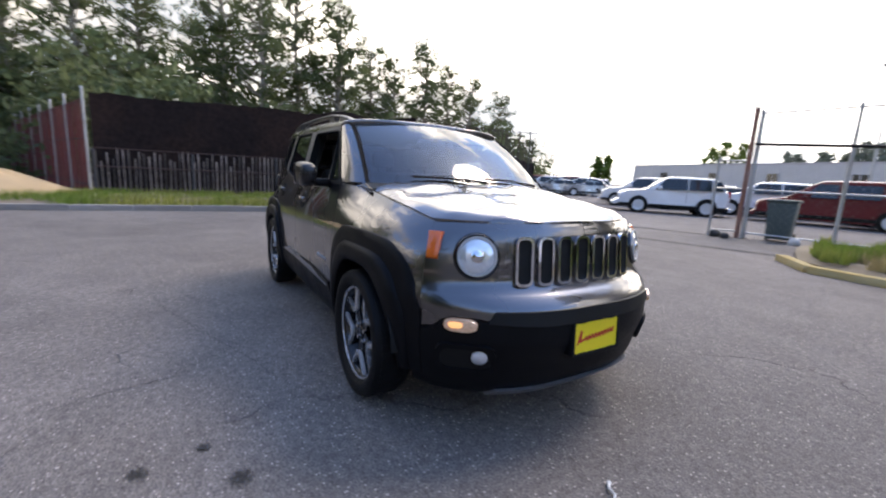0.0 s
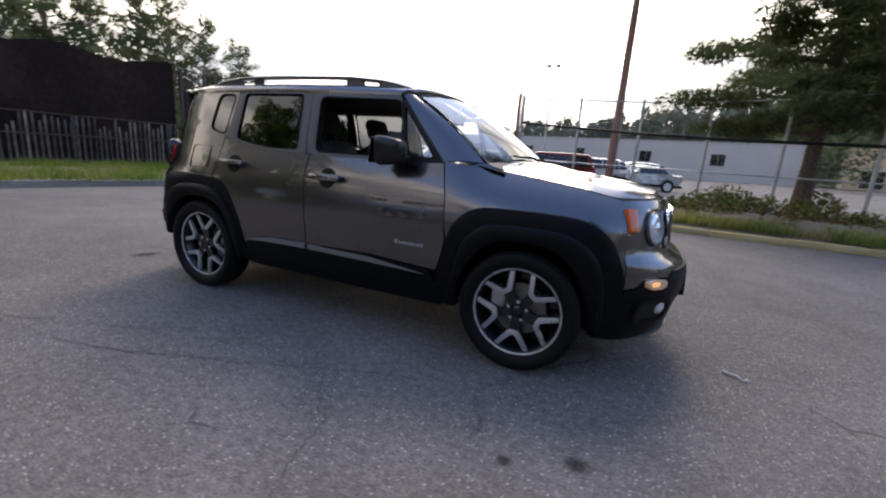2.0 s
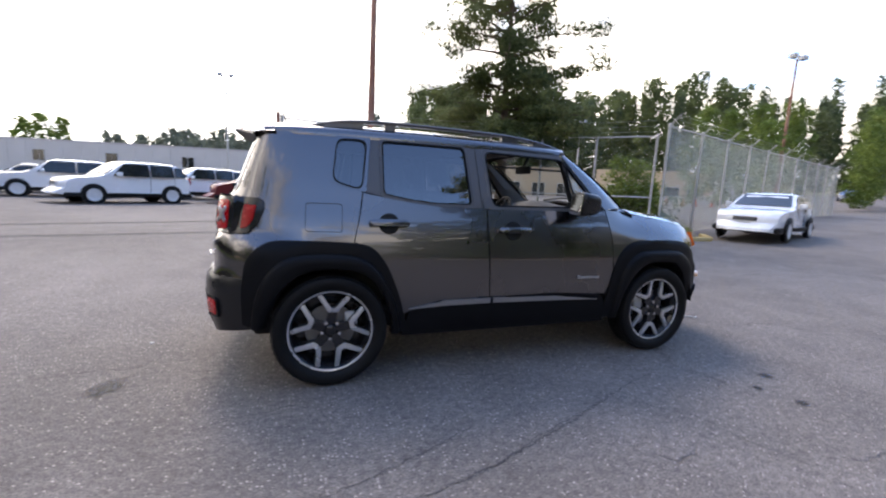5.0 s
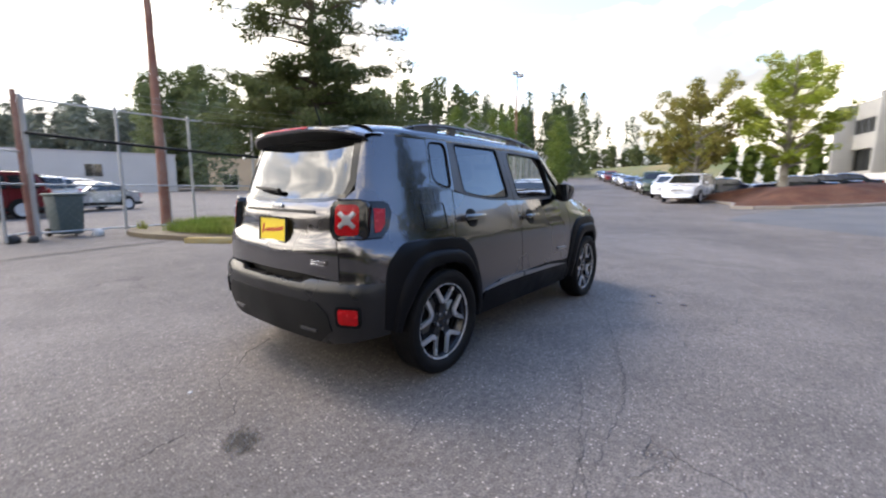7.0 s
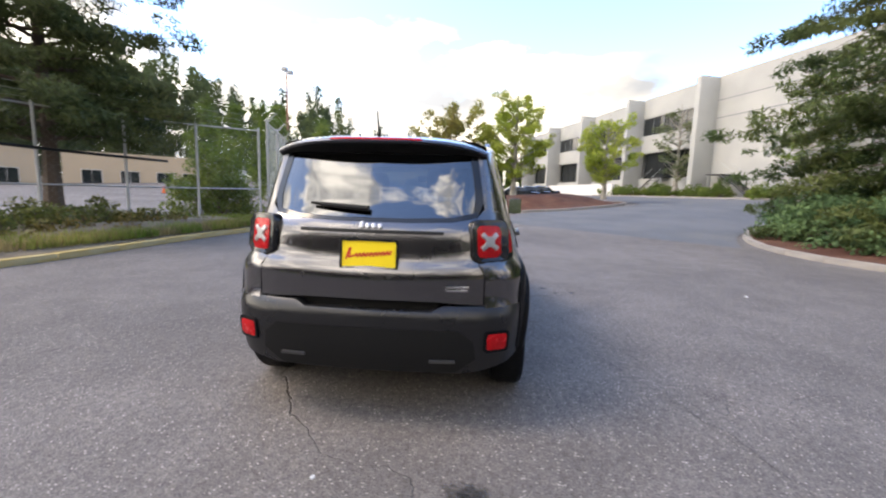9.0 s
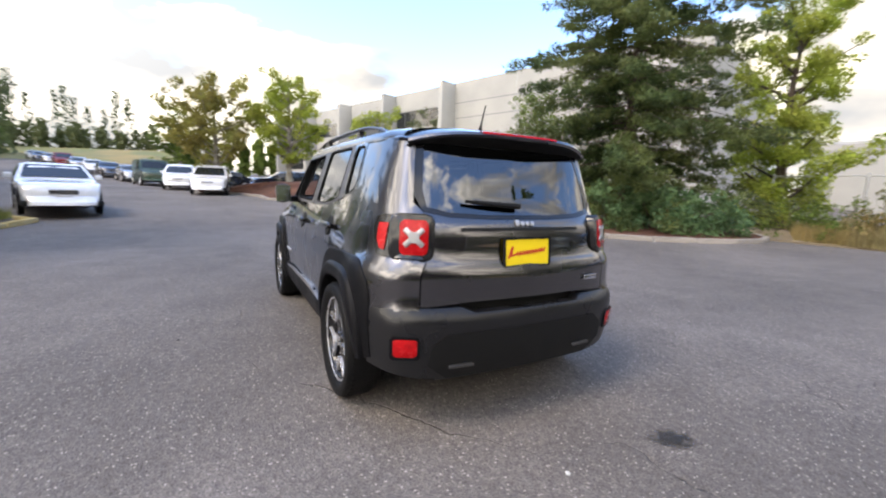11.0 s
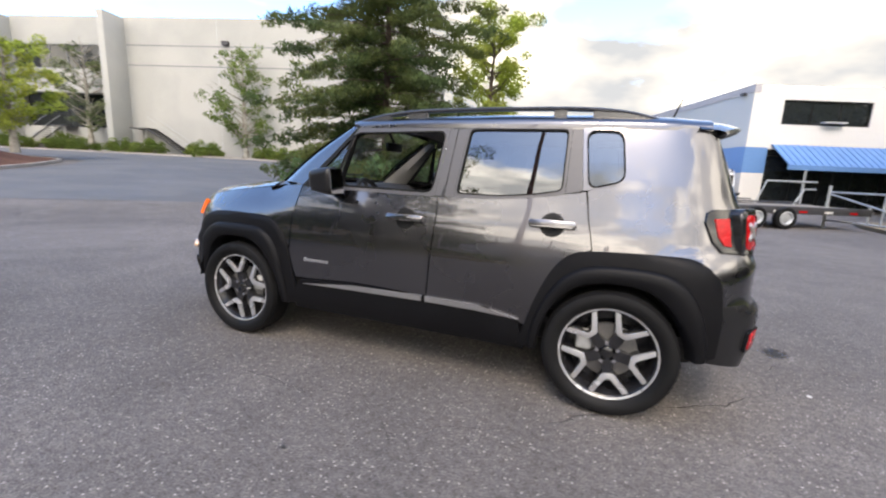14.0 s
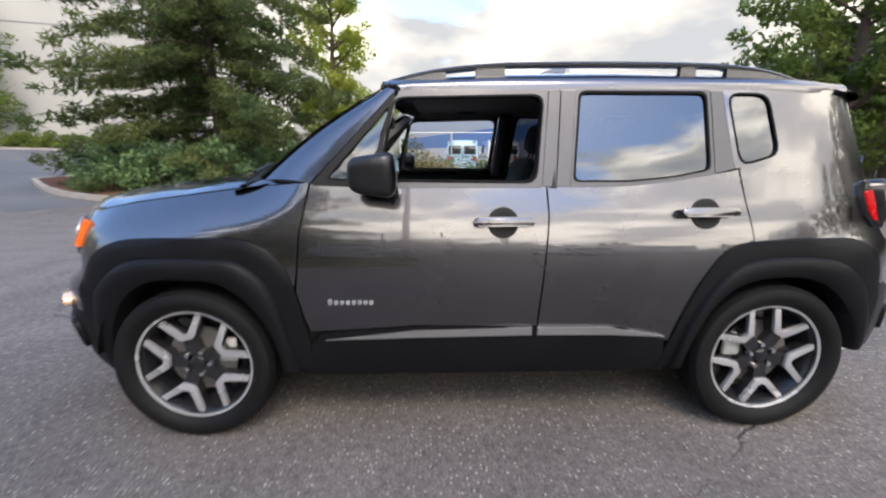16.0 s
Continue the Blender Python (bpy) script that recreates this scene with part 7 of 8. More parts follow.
def window_part(m, x0, z0, x1, z1, parent, frame, panes=2, depth=0.0, name="window"):
    """A window set into a wall face: frame, panes, mullions."""
    bm = bmesh.new()
    hoop(bm, [(x0, z0), (x1, z0), (x1, z1), (x0, z1)], [(x0 + 0.07, z0 + 0.07), (x1 - 0.07, z0 + 0.07), (x1 - 0.07, z1 - 0.07), (x0 + 0.07, z1 - 0.07)], -0.10 + depth, 0.03 + depth)
    rot = m @ Matrix(((1, 0, 0, 0), (0, 0, 1, 0), (0, 1, 0, 0), (0, 0, 0, 1)))
    bmesh.ops.transform(bm, matrix=rot, verts=bm.verts[:])
    w = part(name, bm, frame, parent)
    for k in range(panes):
        a, b = x0 + 0.07 + (x1 - x0 - 0.14) * k / panes, x0 + 0.07 + (x1 - x0 - 0.14) * (k + 1) / panes
        wall_part("pane", m, a + 0.02, depth - 0.05, z0 + 0.07, b - 0.02, depth - 0.02, z1 - 0.07, M["darkglass"], w)
        if k:
            wall_part("mullion", m, a - 0.02, depth - 0.06, z0 + 0.07, a + 0.02, depth + 0.02, z1 - 0.07, frame, w)
    return w


# long concrete building on the drive
def long_building():
    top = thing("office_building", "long off-white concrete office building with pilasters and dark windows", "building")
    m, ln = wall_frame((13.86, -28.09), (81.0, -8.29), -1)
    zb, zt, p0 = 0.4, 12.5, 24.0          # p0 is the first fin; the blank wall lies before it
    P = [p0 + 10.2 * k for k in range(5)]
    wall_part("wall", m, 0, -0.35, zb, p0, 0.0, zt, M["concrete"], top, "blank concrete wall")
    for z in (8.78, 10.33):
        wall_part("wall_joint", m, 0.0, -0.01, z, p0 - 0.15, 0.012, z + 0.08, M["band"], top, "dark reveal line")
    for x in (8.0, 16.0):
        wall_part("panel_joint", m, x, -0.01, zb, x + 0.03, 0.010, zt, M["greywall"], top)
    for x in P:
        wall_part("fin", m, x - 0.10, -0.4, zb, x + 0.45, 2.0, zt - 0.1, M["concrete"], top, "deep concrete wall fin", 0.03)
    for a, b in zip(P, P[1:] + [ln]):
        a, b = a + 0.45, b - 0.10
        wall_part("parapet", m, a, -0.35, 10.35, b, 0.0, zt, M["concrete"], top)
        wall_part("spandrel", m, a, -0.35, 6.53, b, 0.0, 8.42, M["concrete"], top)
        wall_part("plinth", m, a, -0.35, 0.8, b, 0.0, 3.7, M["concrete"], top)
        window_part(m, a, 8.42, b, 10.35, top, M["band"], 6, -0.1)
        window_part(m, a + 0.2, 3.7, b - 0.2, 6.53, top, M["black"], 5, -0.6)
        wall_part("soffit", m, a, -1.2, 6.50, b, -0.3, 6.56, M["concrete"], top)
        wall_part("back_wall", m, a, -1.3, 0.8, b, -1.0, 6.5, M["band"], top)
    wall_part("roof", m, 0, -28, zt - 0.4, ln, -0.3, zt - 0.25, M["roofing"], top)
    wall_part("end_wall", m, 0, -28, 0, 0.35, -0.35, zt, M["concrete"], top)
    wall_part("end_wall", m, ln - 0.35, -28, 0, ln, -0.35, zt, M["concrete"], top)
    # outside stairs down to the drive
    for x0, face in ((p0 - 2.3, 1), (p0 + 6.4, -1)):
        st = thing("stairs", "open steel stairs with dark treads against the building", "stairs", "outside stairs")
        zl, zg = 3.75, 1.6
        n = 13
        for k in range(n):
            x = x0 + face * (-0.26 * k)
            z = zl - (zl - zg) * (k + 1) / n
            wall_part("tread", m, min(x, x - face * 0.26), 0.12, z, max(x, x - face * 0.26), 1.12, z + 0.05, M["steel"], st)
        for y in (0.10, 1.13):
            bm = bmesh.new()
            tube(bm, [m @ Vector((x0, y, zl - 0.08)), m @ Vector((x0 - face * 0.26 * n, y, zg - 0.05))], 0.06, 6)
            part("stringer", bm, M["steel"], st)
            bm = bmesh.new()
            tube(bm, [m @ Vector((x0, y, zl + 0.9)), m @ Vector((x0 - face * 0.26 * n, y, zg + 0.95)), m @ Vector((x0 - face * 0.26 * n, y, zg - 0.1))], 0.02, 6)
            part("handrail", bm, M["galv"], st)
        wall_part("landing", m, min(x0, x0 + face * 1.5), 0.02, zl - 0.08, max(x0, x0 + face * 1.5), 1.16, zl, M["steel"], st)
        for dx in (0.2, 1.3):
            bm = bmesh.new()
            p = m @ Vector((x0 + face * dx, 1.08, 0))
            tube(bm, [(p.x, p.y, 0.8), (p.x, p.y, zl)], 0.04, 6)
            part("stair_leg", bm, M["galv"], st)
    # balustrade wall and clipped bushes along the foot
    wall_part("terrace_wall", m, p0 + 10.9, 2.6, 0.6, p0 + 30, 2.85, 3.1, M["white"], top, "white terrace wall")
    for k, dx in enumerate((-0.6, -3.1, -8.0, -13.0, -14.8, -17.5, 2.9, 4.4, 8.6, 10.9, 12.6)):
        p = m @ Vector((p0 + dx, 1.9 + 0.2 * (k % 3), 0))
        bush("clipped_bush", "clipped rounded green bush by the building", p.x, p.y, 1.15 + 0.1 * (k % 3), 1.25 + 0.1 * (k % 2), 120 + k, M["clipped"], "bush", "clipped bushes by the building", 0.075, 900, 44)
    line = [m @ Vector((x, 3.4, 0)) for x in (-2, 6, 14, 22, 30, 38)]
    kerb("kerb_drive", [(p.x, p.y) for p in line], M["kerb_grey"], "pale kerb along the long building", False, 2.0)
    wall_part("wall_lamp", m, p0 - 9.0, 0.0, 10.45, p0 - 8.5, 0.3, 10.75, M["steel"], top)


long_building()


def blue_building():
    top = thing("workshop_building", "white and grey-blue workshop with a blue band and blue awning", "building")
    A, B, C = (-7.9, -24.2), (3.6, -59.0), (-34.0, -32.8)
    m, ln = wall_frame(B, A)          # long side wall, facing the lot
    wall_part("wall", m, 0, -0.3, -0.2, ln, 0.0, 1.9, M["white"], top, "white base of the wall")
    wall_part("wall_band", m, 0, -0.3, 1.9, ln, 0.02, 3.3, M["blue"], top, "blue painted band")
    wall_part("wall", m, 0, -0.3, 3.3, ln, 0.0, 6.1, M["greyblue"], top, "grey-blue upper wall")
    wall_part("parapet", m, 0, -0.3, 6.1, ln + 0.03, 0.03, 6.5, M["parapet"], top, "mauve-grey parapet")
    wall_part("wall_lamp", m, ln - 6.5, 0, 4.55, ln - 6.1, 0.25, 4.75, M["greywall"], top)
    wall_part("wall_lamp", m, ln - 0.9, 0, 6.0, ln - 0.6, 0.2, 6.15, M["steel"], top)
    m2, ln2 = wall_frame(A, C)        # front with awning
    wall_part("wall", m2, 0, -0.3, 3.2, ln2, 0.0, 4.5, M["white"], top)
    wall_part("lintel", m2, 1.15, -0.3, 2.88, ln2 - 1, -0.01, 3.2, M["black"], top, "dark lintel over the shopfront")
    wall_part("wall", m2, 0, -0.3, 5.75, ln2, 0.0, 6.5, M["white"], top)
    edges = [0, 1.6, 6.1, 7.9, 12.6, 14.2, 19.5, ln2]
    for k in range(0, len(edges), 2):
        wall_part("wall", m2, edges[k], -0.3, 4.5, edges[k + 1], 0.0, 5.75, M["white"], top)
    for a, b in ((1.6, 6.1), (7.9, 12.6), (14.2, 19.5)):
        window_part(m2, a, 4.5, b, 5.75, top, M["black"], 3, -0.1)
    wall_part("open_sash", m2, 3.6, 0.02, 4.62, 4.7, 0.35, 4.67, M["white"], top, "white hopper sash standing open")
    wall_part("wall", m2, 0, -0.3, -0.2, 1.15, 0.0, 3.2, M["white"], top)
    wall_part("corner_band", m2, 0, -0.3, 1.92, 1.15, 0.012, 3.28, M["blue"], top)
    wall_part("wall", m2, ln2 - 1, -0.3, -0.2, ln2, 0.0, 3.2, M["white"], top)
    for k in range(8):
        a = 1.15 + (ln2 - 2.15) * k / 8
        window_part(m2, a, 0.1, a + (ln2 - 2.15) / 8, 2.9, top, M["black"], 2, -0.2, "shopfront")
    for k in range(46):
        a = 1.3 + 0.34 * k
        if a > 18:
            break
        bm = bmesh.new()
        v = [(a, 0.05, 3.45), (a + 0.33, 0.05, 3.45), (a + 0.33, 1.55, 2.35), (a, 1.55, 2.35)]
        f = [bm.verts.new(p) for p in v]
        g = [bm.verts.new((p[0], p[1], p[2] - 0.05)) for p in v]
        bm.faces.new(f)
        bm.faces.new(g[::-1])
        for i in range(4):
            bm.faces.new((f[i], g[i], g[(i + 1) % 4], f[(i + 1) % 4]))
        box(bm, a - 0.02, 0.05, 2.3, a + 0.02, 1.57, 2.36, 0)
        for q in bm.verts[8:]:
            q.co.z += 1.10 * (1.57 - q.co.y) / 1.52 + 0.03
        bmesh.ops.transform(bm, matrix=m2, verts=bm.verts[:])
        part("awning_panel", bm, M["blue"], top, "", False)
    wall_part("awning_edge", m2, 1.25, 1.5, 2.12, 18, 1.56, 2.36, M["blue"], top)
    for x in (2.2, 6.4, 10.6, 14.8):
        bm = bmesh.new()
        p = m2 @ Vector((x, 1.5, 0))
        tube(bm, [(p.x, p.y, -0.1), (p.x, p.y, 2.2)], 0.05, 8)
        part("awning_post", bm, M["galv"], top)
    bm = bmesh.new()
    pts = [Vector((*A, 6.2)), Vector((*C, 6.2)), Vector((C[0] + 11.5, C[1] - 34.8, 6.2)), Vector((*B, 6.2))]
    bm.faces.new([bm.verts.new(p) for p in pts])
    part("roof", bm, M["roofing"], top)
    far = thing("far_white_building", "plain white building beyond the workshop", "building")
    m3, l3 = wall_frame((7.0, -66), (20.5, -62))
    wall_part("wall", m3, 0, -8, 0, l3, 0, 7.3, M["concrete"], far)
    wall_part("parapet", m3, -0.05, -8.05, 7.3, l3 + 0.05, 0.05, 7.6, M["greywall"], far)


blue_building()


def box_building(name, label, a, b, depth, z0, z1, material, openings=(), frame=None, parapet=None):
    top = thing(name, label, "building")
    m, ln = wall_frame(a, b)
    wall_part("wall", m, 0, -depth, z0, ln, 0, z1, material, top)
    wall_part("parapet", m, -0.05, -depth - 0.05, z1, ln + 0.05, 0.05, z1 + 0.35, parapet or material, top)
    for x0, zz0, x1, zz1 in openings:
        window_part(m, x0, z0 + zz0, x1, z0 + zz1, top, frame or M["band"], 2, 0.06)
    return top, m


gw, gm = box_building("warehouse", "long pale grey metal warehouse beyond the parked cars", (-66, 98), (24, 76), 20, 0.0, 6.1, M["greywall"], [(x, 2.6, x + 2.2, 4.6) for x in (9, 22, 34, 47, 58, 70, 81)], M["greywall"], M["parapet"])
for k in range(30):
    wall_part("wall_rib", gm, 3.0 * k, 0.0, 0, 3.0 * k + 0.08, 0.06, 6.1, M["greywall"], gw)
box_building("beige_building", "low beige building with dark shop windows across the lot", (27, 71), (48, 60), 18, 0.6, 5.6, M["beige"], [(x, 0.2, x + 2.4, 2.6) for x in (2, 6.5, 10.5, 15, 19.5)], M["white"], M["beige"])
box_building("beige_building", "low beige building with dark shop windows across the lot", (50, 58.5), (63, 46), 18, 0.8, 5.6, M["beige"], [(x, 0.2, x + 2.4, 2.6) for x in (2, 6.5, 11, 14.5)], M["white"], M["beige"])
box_building("grey_shed", "pale grey shed beside the beige building", (63, 45), (70, 43), 14, 1.0, 5.2, M["greywall"], [], None, M["greywall"])


# ---- vehicles ----
def vehicle(name, label, category, m, paint, kind="suv", group=""):
    """A parked vehicle: shaped body, glass, wheels with tyre and rim, lamps, plate bar."""
    top = thing(name, label, category, group, m=m)
    S = {
        "suv": (4.6, 0.93, [(-2.28, .45), (-2.30, .95), (-2.18, 1.12), (-1.75, 1.58), (-1.3, 1.66), (-0.2, 1.68), (0.35, 1.60), (1.05, 1.12), (1.9, 1.0), (2.22, .88), (2.30, .60), (2.25, .32), (-2.2, .32)], 1.08, 0.34, (-1.36, 1.36), [(-1.95, 1.12, -1.55, 1.52), (-1.48, 1.10, -0.62, 1.58), (-0.55, 1.09, 0.72, 1.58)]),
        "sedan": (4.7, 0.88, [(-2.33, .45), (-2.35, .88), (-2.25, 1.0), (-1.55, 1.03), (-0.95, 1.38), (-0.45, 1.43), (0.2, 1.42), (0.95, 1.0), (1.9, .90), (2.25, .78), (2.33, .55), (2.28, .25), (-2.25, .25)], 0.98, 0.32, (-1.35, 1.36), [(-1.25, 1.02, -0.42, 1.33), (-0.36, 1.0, 0.70, 1.33)]),
        "minivan": (5.1, 0.97, [(-2.5, .45), (-2.54, 1.0), (-2.45, 1.2), (-2.2, 1.70), (-1.8, 1.76), (0.2, 1.75), (0.7, 1.62), (1.5, 1.08), (2.2, .95), (2.50, .82), (2.55, .5), (2.5, .25), (-2.45, .25)], 1.08, 0.33, (-1.5, 1.5), [(-2.1, 1.12, -1.25, 1.60), (-1.15, 1.1, -0.1, 1.60), (0.0, 1.08, 1.0, 1.60)]),
        "van": (5.5, 1.0, [(-2.74, .5), (-2.76, 1.2), (-2.72, 1.85), (-2.55, 2.02), (-1.5, 2.07), (0.9, 2.05), (1.25, 1.92), (1.75, 1.30), (2.5, 1.12), (2.74, .95), (2.78, .55), (2.7, .35), (-2.7, .35)], 1.25, 0.36, (-1.75, 1.7), [(0.35, 1.28, 1.28, 1.82)]),
    }[kind]
    length, w, prof, belt, r, axles, wins = S
    zr = max(p[1] for p in prof)

    def half(z):
        return w * (1 - (0.10 if kind == "van" else 0.20) * smoothstep(belt - 0.05, zr + 0.1, z)) * (0.96 if z < 0.5 else 1)

    def taper(x):
        """The plan narrows towards the nose and the tail."""
        return 1 - (0.13 if kind != "van" else 0.06) * (abs(x) / (length / 2)) ** 5

    bm = bmesh.new()
    rows = []
    ys = (-1, -0.975, -0.90, -0.70, -0.35, 0, 0.35, 0.70, 0.90, 0.975, 1)
    line = [(p.x, p.z) for p in smooth_line([(x, 0, z) for x, z in prof], 4, True)]
    for x, z in line + [line[0]]:
        end = smoothstep(length * 0.36, length * 0.47, abs(x))
        drop = (0.05 * abs(f_) ** 5 for f_ in ys) if z > belt else ((0.035 * abs(f_) ** 5 if z > 0.7 else 0.0) for f_ in ys)
        rows.append([(x - 0.16 * end * abs(f) ** 4 * (1 if x > 0 else -1), f * half(z) * taper(x), z - dz) for f, dz in zip(ys, drop)])
    vs = grid(bm, rows)
    for side in (0, -1):
        bm.faces.new([r_[side] for r_ in vs[:-1]])
    bmesh.ops.remove_doubles(bm, verts=bm.verts[:], dist=1e-4)
    bmesh.ops.triangulate(bm, faces=[f for f in bm.faces if len(f.verts) > 4])
    body = part("body", bm, paint, top)
    for s in (1, -1):
        for x0, z0, x1, z1 in wins:
            bm = bmesh.new()
            slope0 = 0.12 if x0 == wins[0][0] and kind != "van" else 0.0
            slope1 = 0.42 if x1 == wins[-1][2] else 0.0
            q = [(x0, z0), (x1, z0), (x1 - slope1, z1), (x0 + slope0, z1)]
            f = [bm.verts.new((x, s * (half(z) * taper(x) + 0.006), z)) for x, z in q]
            g = [bm.verts.new((x, s * (half(z) * taper(x) - 0.03), z)) for x, z in q]
            bm.faces.new(f)
            for i in range(4):
                bm.faces.new((f[i], g[i], g[(i + 1) % 4], f[(i + 1) % 4]))
            part("side_window", bm, M["darkglass"], top)
        for x in axles:
            bm = bmesh.new()
            lathe(bm, [(0.001, s * 0.01), (r + 0.07, s * 0.01), (r + 0.07, s * -0.02), (0.001, s * -0.02)], 28, "Y", (x, s * (w + 0.0), r + 0.02))
            part("wheel_arch", bm, M["black"], top)
            bm = bmesh.new()
            lathe(bm, [(0.001, s * -0.1), (r - 0.02, s * -0.1), (r, s * -0.07), (r, s * 0.02), (r - 0.03, s * 0.05), (r * 0.68, s * 0.04), (r * 0.66, s * 0.02)], 28, "Y", (x, s * (w - 0.02), r))
            wh = part("wheel", bm, M["rubber"], top)
            bm = bmesh.new()
            lathe(bm, [(r * 0.72, s * 0.046), (r * 0.66, s * 0.052), (r * 0.58, s * 0.036), (r * 0.2, s * 0.042), (0.001, s * 0.046)], 24, "Y", (x, s * (w - 0.02), r))
            part("rim", bm, M["carrim"], wh)
        bm = bmesh.new()
        zl = prof[9][1] - 0.10
        grid(bm, [[(length * 0.5 - 0.045 - 0.50 * (yy / w) ** 4, s * yy, z_) for yy in (w * k_ for k_ in (0.56, 0.66, 0.76, 0.86))] for z_ in (zl - 0.085, zl + 0.055)])
        rim(bm, 0.08, lambda co: Vector((-1, 0, 0)))
        part("headlamp", bm, M["lens"], top)
        bm = bmesh.new()
        box(bm, axles[0] + r + 0.12, min(s * w * 0.97, s * (w + 0.015)), 0.33, axles[1] - r - 0.12, max(s * w * 0.97, s * (w + 0.015)), 0.42, 0.01)
        part("sill", bm, M["black"], top)
        for (xa, _, xb, _) in wins[-2:]:
            bm = bmesh.new()
            box(bm, xa - 0.012, min(s * (w * 0.985), s * (w + 0.003)), 0.45, xa - 0.004, max(s * (w * 0.985), s * (w + 0.003)), belt, 0.0)
            part("door_seam", bm, M["black"], top)
            bm = bmesh.new()
            box(bm, xa + 0.06, min(s * w, s * (w + 0.035)), belt - 0.17, xa + 0.26, max(s * w, s * (w + 0.035)), belt - 0.13, 0.01)
            part("door_handle", bm, paint, top)
        bm = bmesh.new()
        zt = 1.0 if kind != "sedan" else 0.78
        tx = length * (0.5 if kind == "van" else 0.487)
        box(bm, -tx - 0.004, min(s * w * 0.62, s * w * 0.82), zt - 0.16, -tx + 0.16, max(s * w * 0.62, s * w * 0.82), zt + 0.10, 0.02)
        part("tail_lamp", bm, M["red"], top)
        bm = bmesh.new()
        mx = wins[-1][2] - 0.15
        box(bm, mx - 0.1, min(s * (w + 0.02), s * (w + 0.20)), belt + 0.0, mx + 0.06, max(s * (w + 0.02), s * (w + 0.20)), belt + 0.16, 0.03)
        part("door_mirror", bm, paint, top)
    # screens
    for i, j in ((6, 7), (2, 3)) if kind != "sedan" else ((6, 7), (3, 4)):
        (xa, za), (xb, zb) = prof[i], prof[j]
        bm = bmesh.new()
        pts = []
        for t in (0.08, 0.92):
            x, z = xa + (xb - xa) * t, za + (zb - za) * t
            pts.append((x, z))
        nx, nz = (zb - za), -(xb - xa)
        d = math.hypot(nx, nz)
        out = 1 if (nx / d) * (1 if xa > 0 else -1) > 0 else -1
        ox, oz = out * nx / d * 0.012, out * nz / d * 0.012
        grid(bm, [[(x + ox - (0.03 * f * f if x > 0 else -0.03 * f * f), f * half(z) * 0.86, z + oz) for f in (-1, -0.5, 0, 0.5, 1)] for x, z in pts])
        part("windscreen" if xa > 0 else "rear_window", bm, M["darkglass"], top)
    if kind == "van":
        for s in (1, -1):
            bm = bmesh.new()
            box(bm, -2.782, min(s * 0.10, s * 0.80), 1.22, -2.745, max(s * 0.10, s * 0.80), 1.72, 0.012)
            part("rear_pane", bm, M["darkglass"], top)
    zg = prof[9][1] - 0.10
    bm = bmesh.new()
    box(bm, length * 0.482, -0.30, zg - 0.09, length * 0.4985, 0.30, zg + 0.03, 0.012)
    grille = part("grille", bm, M["black"], top)
    for k in range(3):
        bm = bmesh.new()
        box(bm, length * 0.49, -0.29, zg - 0.075 + 0.04 * k, length * 0.501, 0.29, zg - 0.063 + 0.04 * k, 0.0)
        part("grille_bar", bm, M["silver"], grille)
    bm = bmesh.new()
    box(bm, length * 0.478, -w * 0.62, 0.30, length * 0.4985, w * 0.62, 0.42, 0.012)
    part("lower_intake", bm, M["black"], top)
    bm = bmesh.new()
    box(bm, length * 0.49, -0.17, 0.46, length * 0.504, 0.17, 0.55, 0.004)
    part("front_plate", bm, M["greywall"], top)
    bm = bmesh.new()
    box(bm, -length * 0.506, -0.16, 0.62, -length * 0.49, 0.16, 0.74, 0.005)
    part("plate", bm, M["white"], top)
    bm = bmesh.new()
    box(bm, -length * 0.48, -w * 0.97, 0.26, length * 0.48, w * 0.97, 0.42, 0.04)
    part("lower_body", bm, M["black"], top)
    return top


def stand(x, y, heading):
    return pose(x, y, ground_z(x, y), 0, 0, heading)


LOT = "cars in the fenced lot"
suv_a = vehicle("parked_suv", "clean white SUV parked in the lot", "SUV", stand(-7.95, 17.55, 217.6), M["carwhite"], "suv", LOT)
van_r = vehicle("parked_minivan", "dark red minivan parked behind the fence", "minivan", stand(-2.65, 19.9, 194), M["carred"], "minivan", LOT)
sedan = vehicle("parked_sedan", "white sedan parked beside the screened fence", "sedan", stand(13.3, 5.9, 199), M["carwhite"], "sedan", "cars along the road")
silver = vehicle("parked_car", "silver car in the lot", "car", stand(-14, 24, 200), M["carsilver"], "sedan", LOT)
blue = vehicle("parked_car", "dark blue car parked behind the bark island", "car", stand(33.5, -3.2, 95), M["carblue"], "sedan", "cars behind the island")
rnd = random.Random(21)
spots = [(-11.5, 21.0), (-9.0, 23.6), (-6.2, 22.6), (-3.6, 24.0), (-0.8, 23.2), (2.0, 24.5), (-12.5, 27.2), (-9.2, 28.6), (-5.6, 28.2), (-2.0, 29.2), (1.5, 29.5), (-16, 30.6)]
for k, (x, y) in enumerate(spots):
    copy_thing((suv_a, silver, suv_a, sedan)[k % 4], stand(x, y, 205 + rnd.uniform(-6, 6)))
for k in range(26):
    az, d = radians(130 + (k % 9) * 1.15 + rnd.uniform(-0.4, 0.4)), 42 + 7 * (k // 9) + rnd.uniform(-1, 1)
    copy_thing((silver, suv_a, van_r, silver)[k % 4], stand(3.4 + d * math.cos(az), -1.6 + d * math.sin(az), 225 + rnd.uniform(-8, 8)))
for x, y, h in ((36.5, -4.6, 95), (34.5, 1.0, 98), (39.5, -6.0, 95), (37.4, 2.6, 98)):
    copy_thing(blue, stand(x, y, h))
ROADCARS = "vehicles parked along the road"
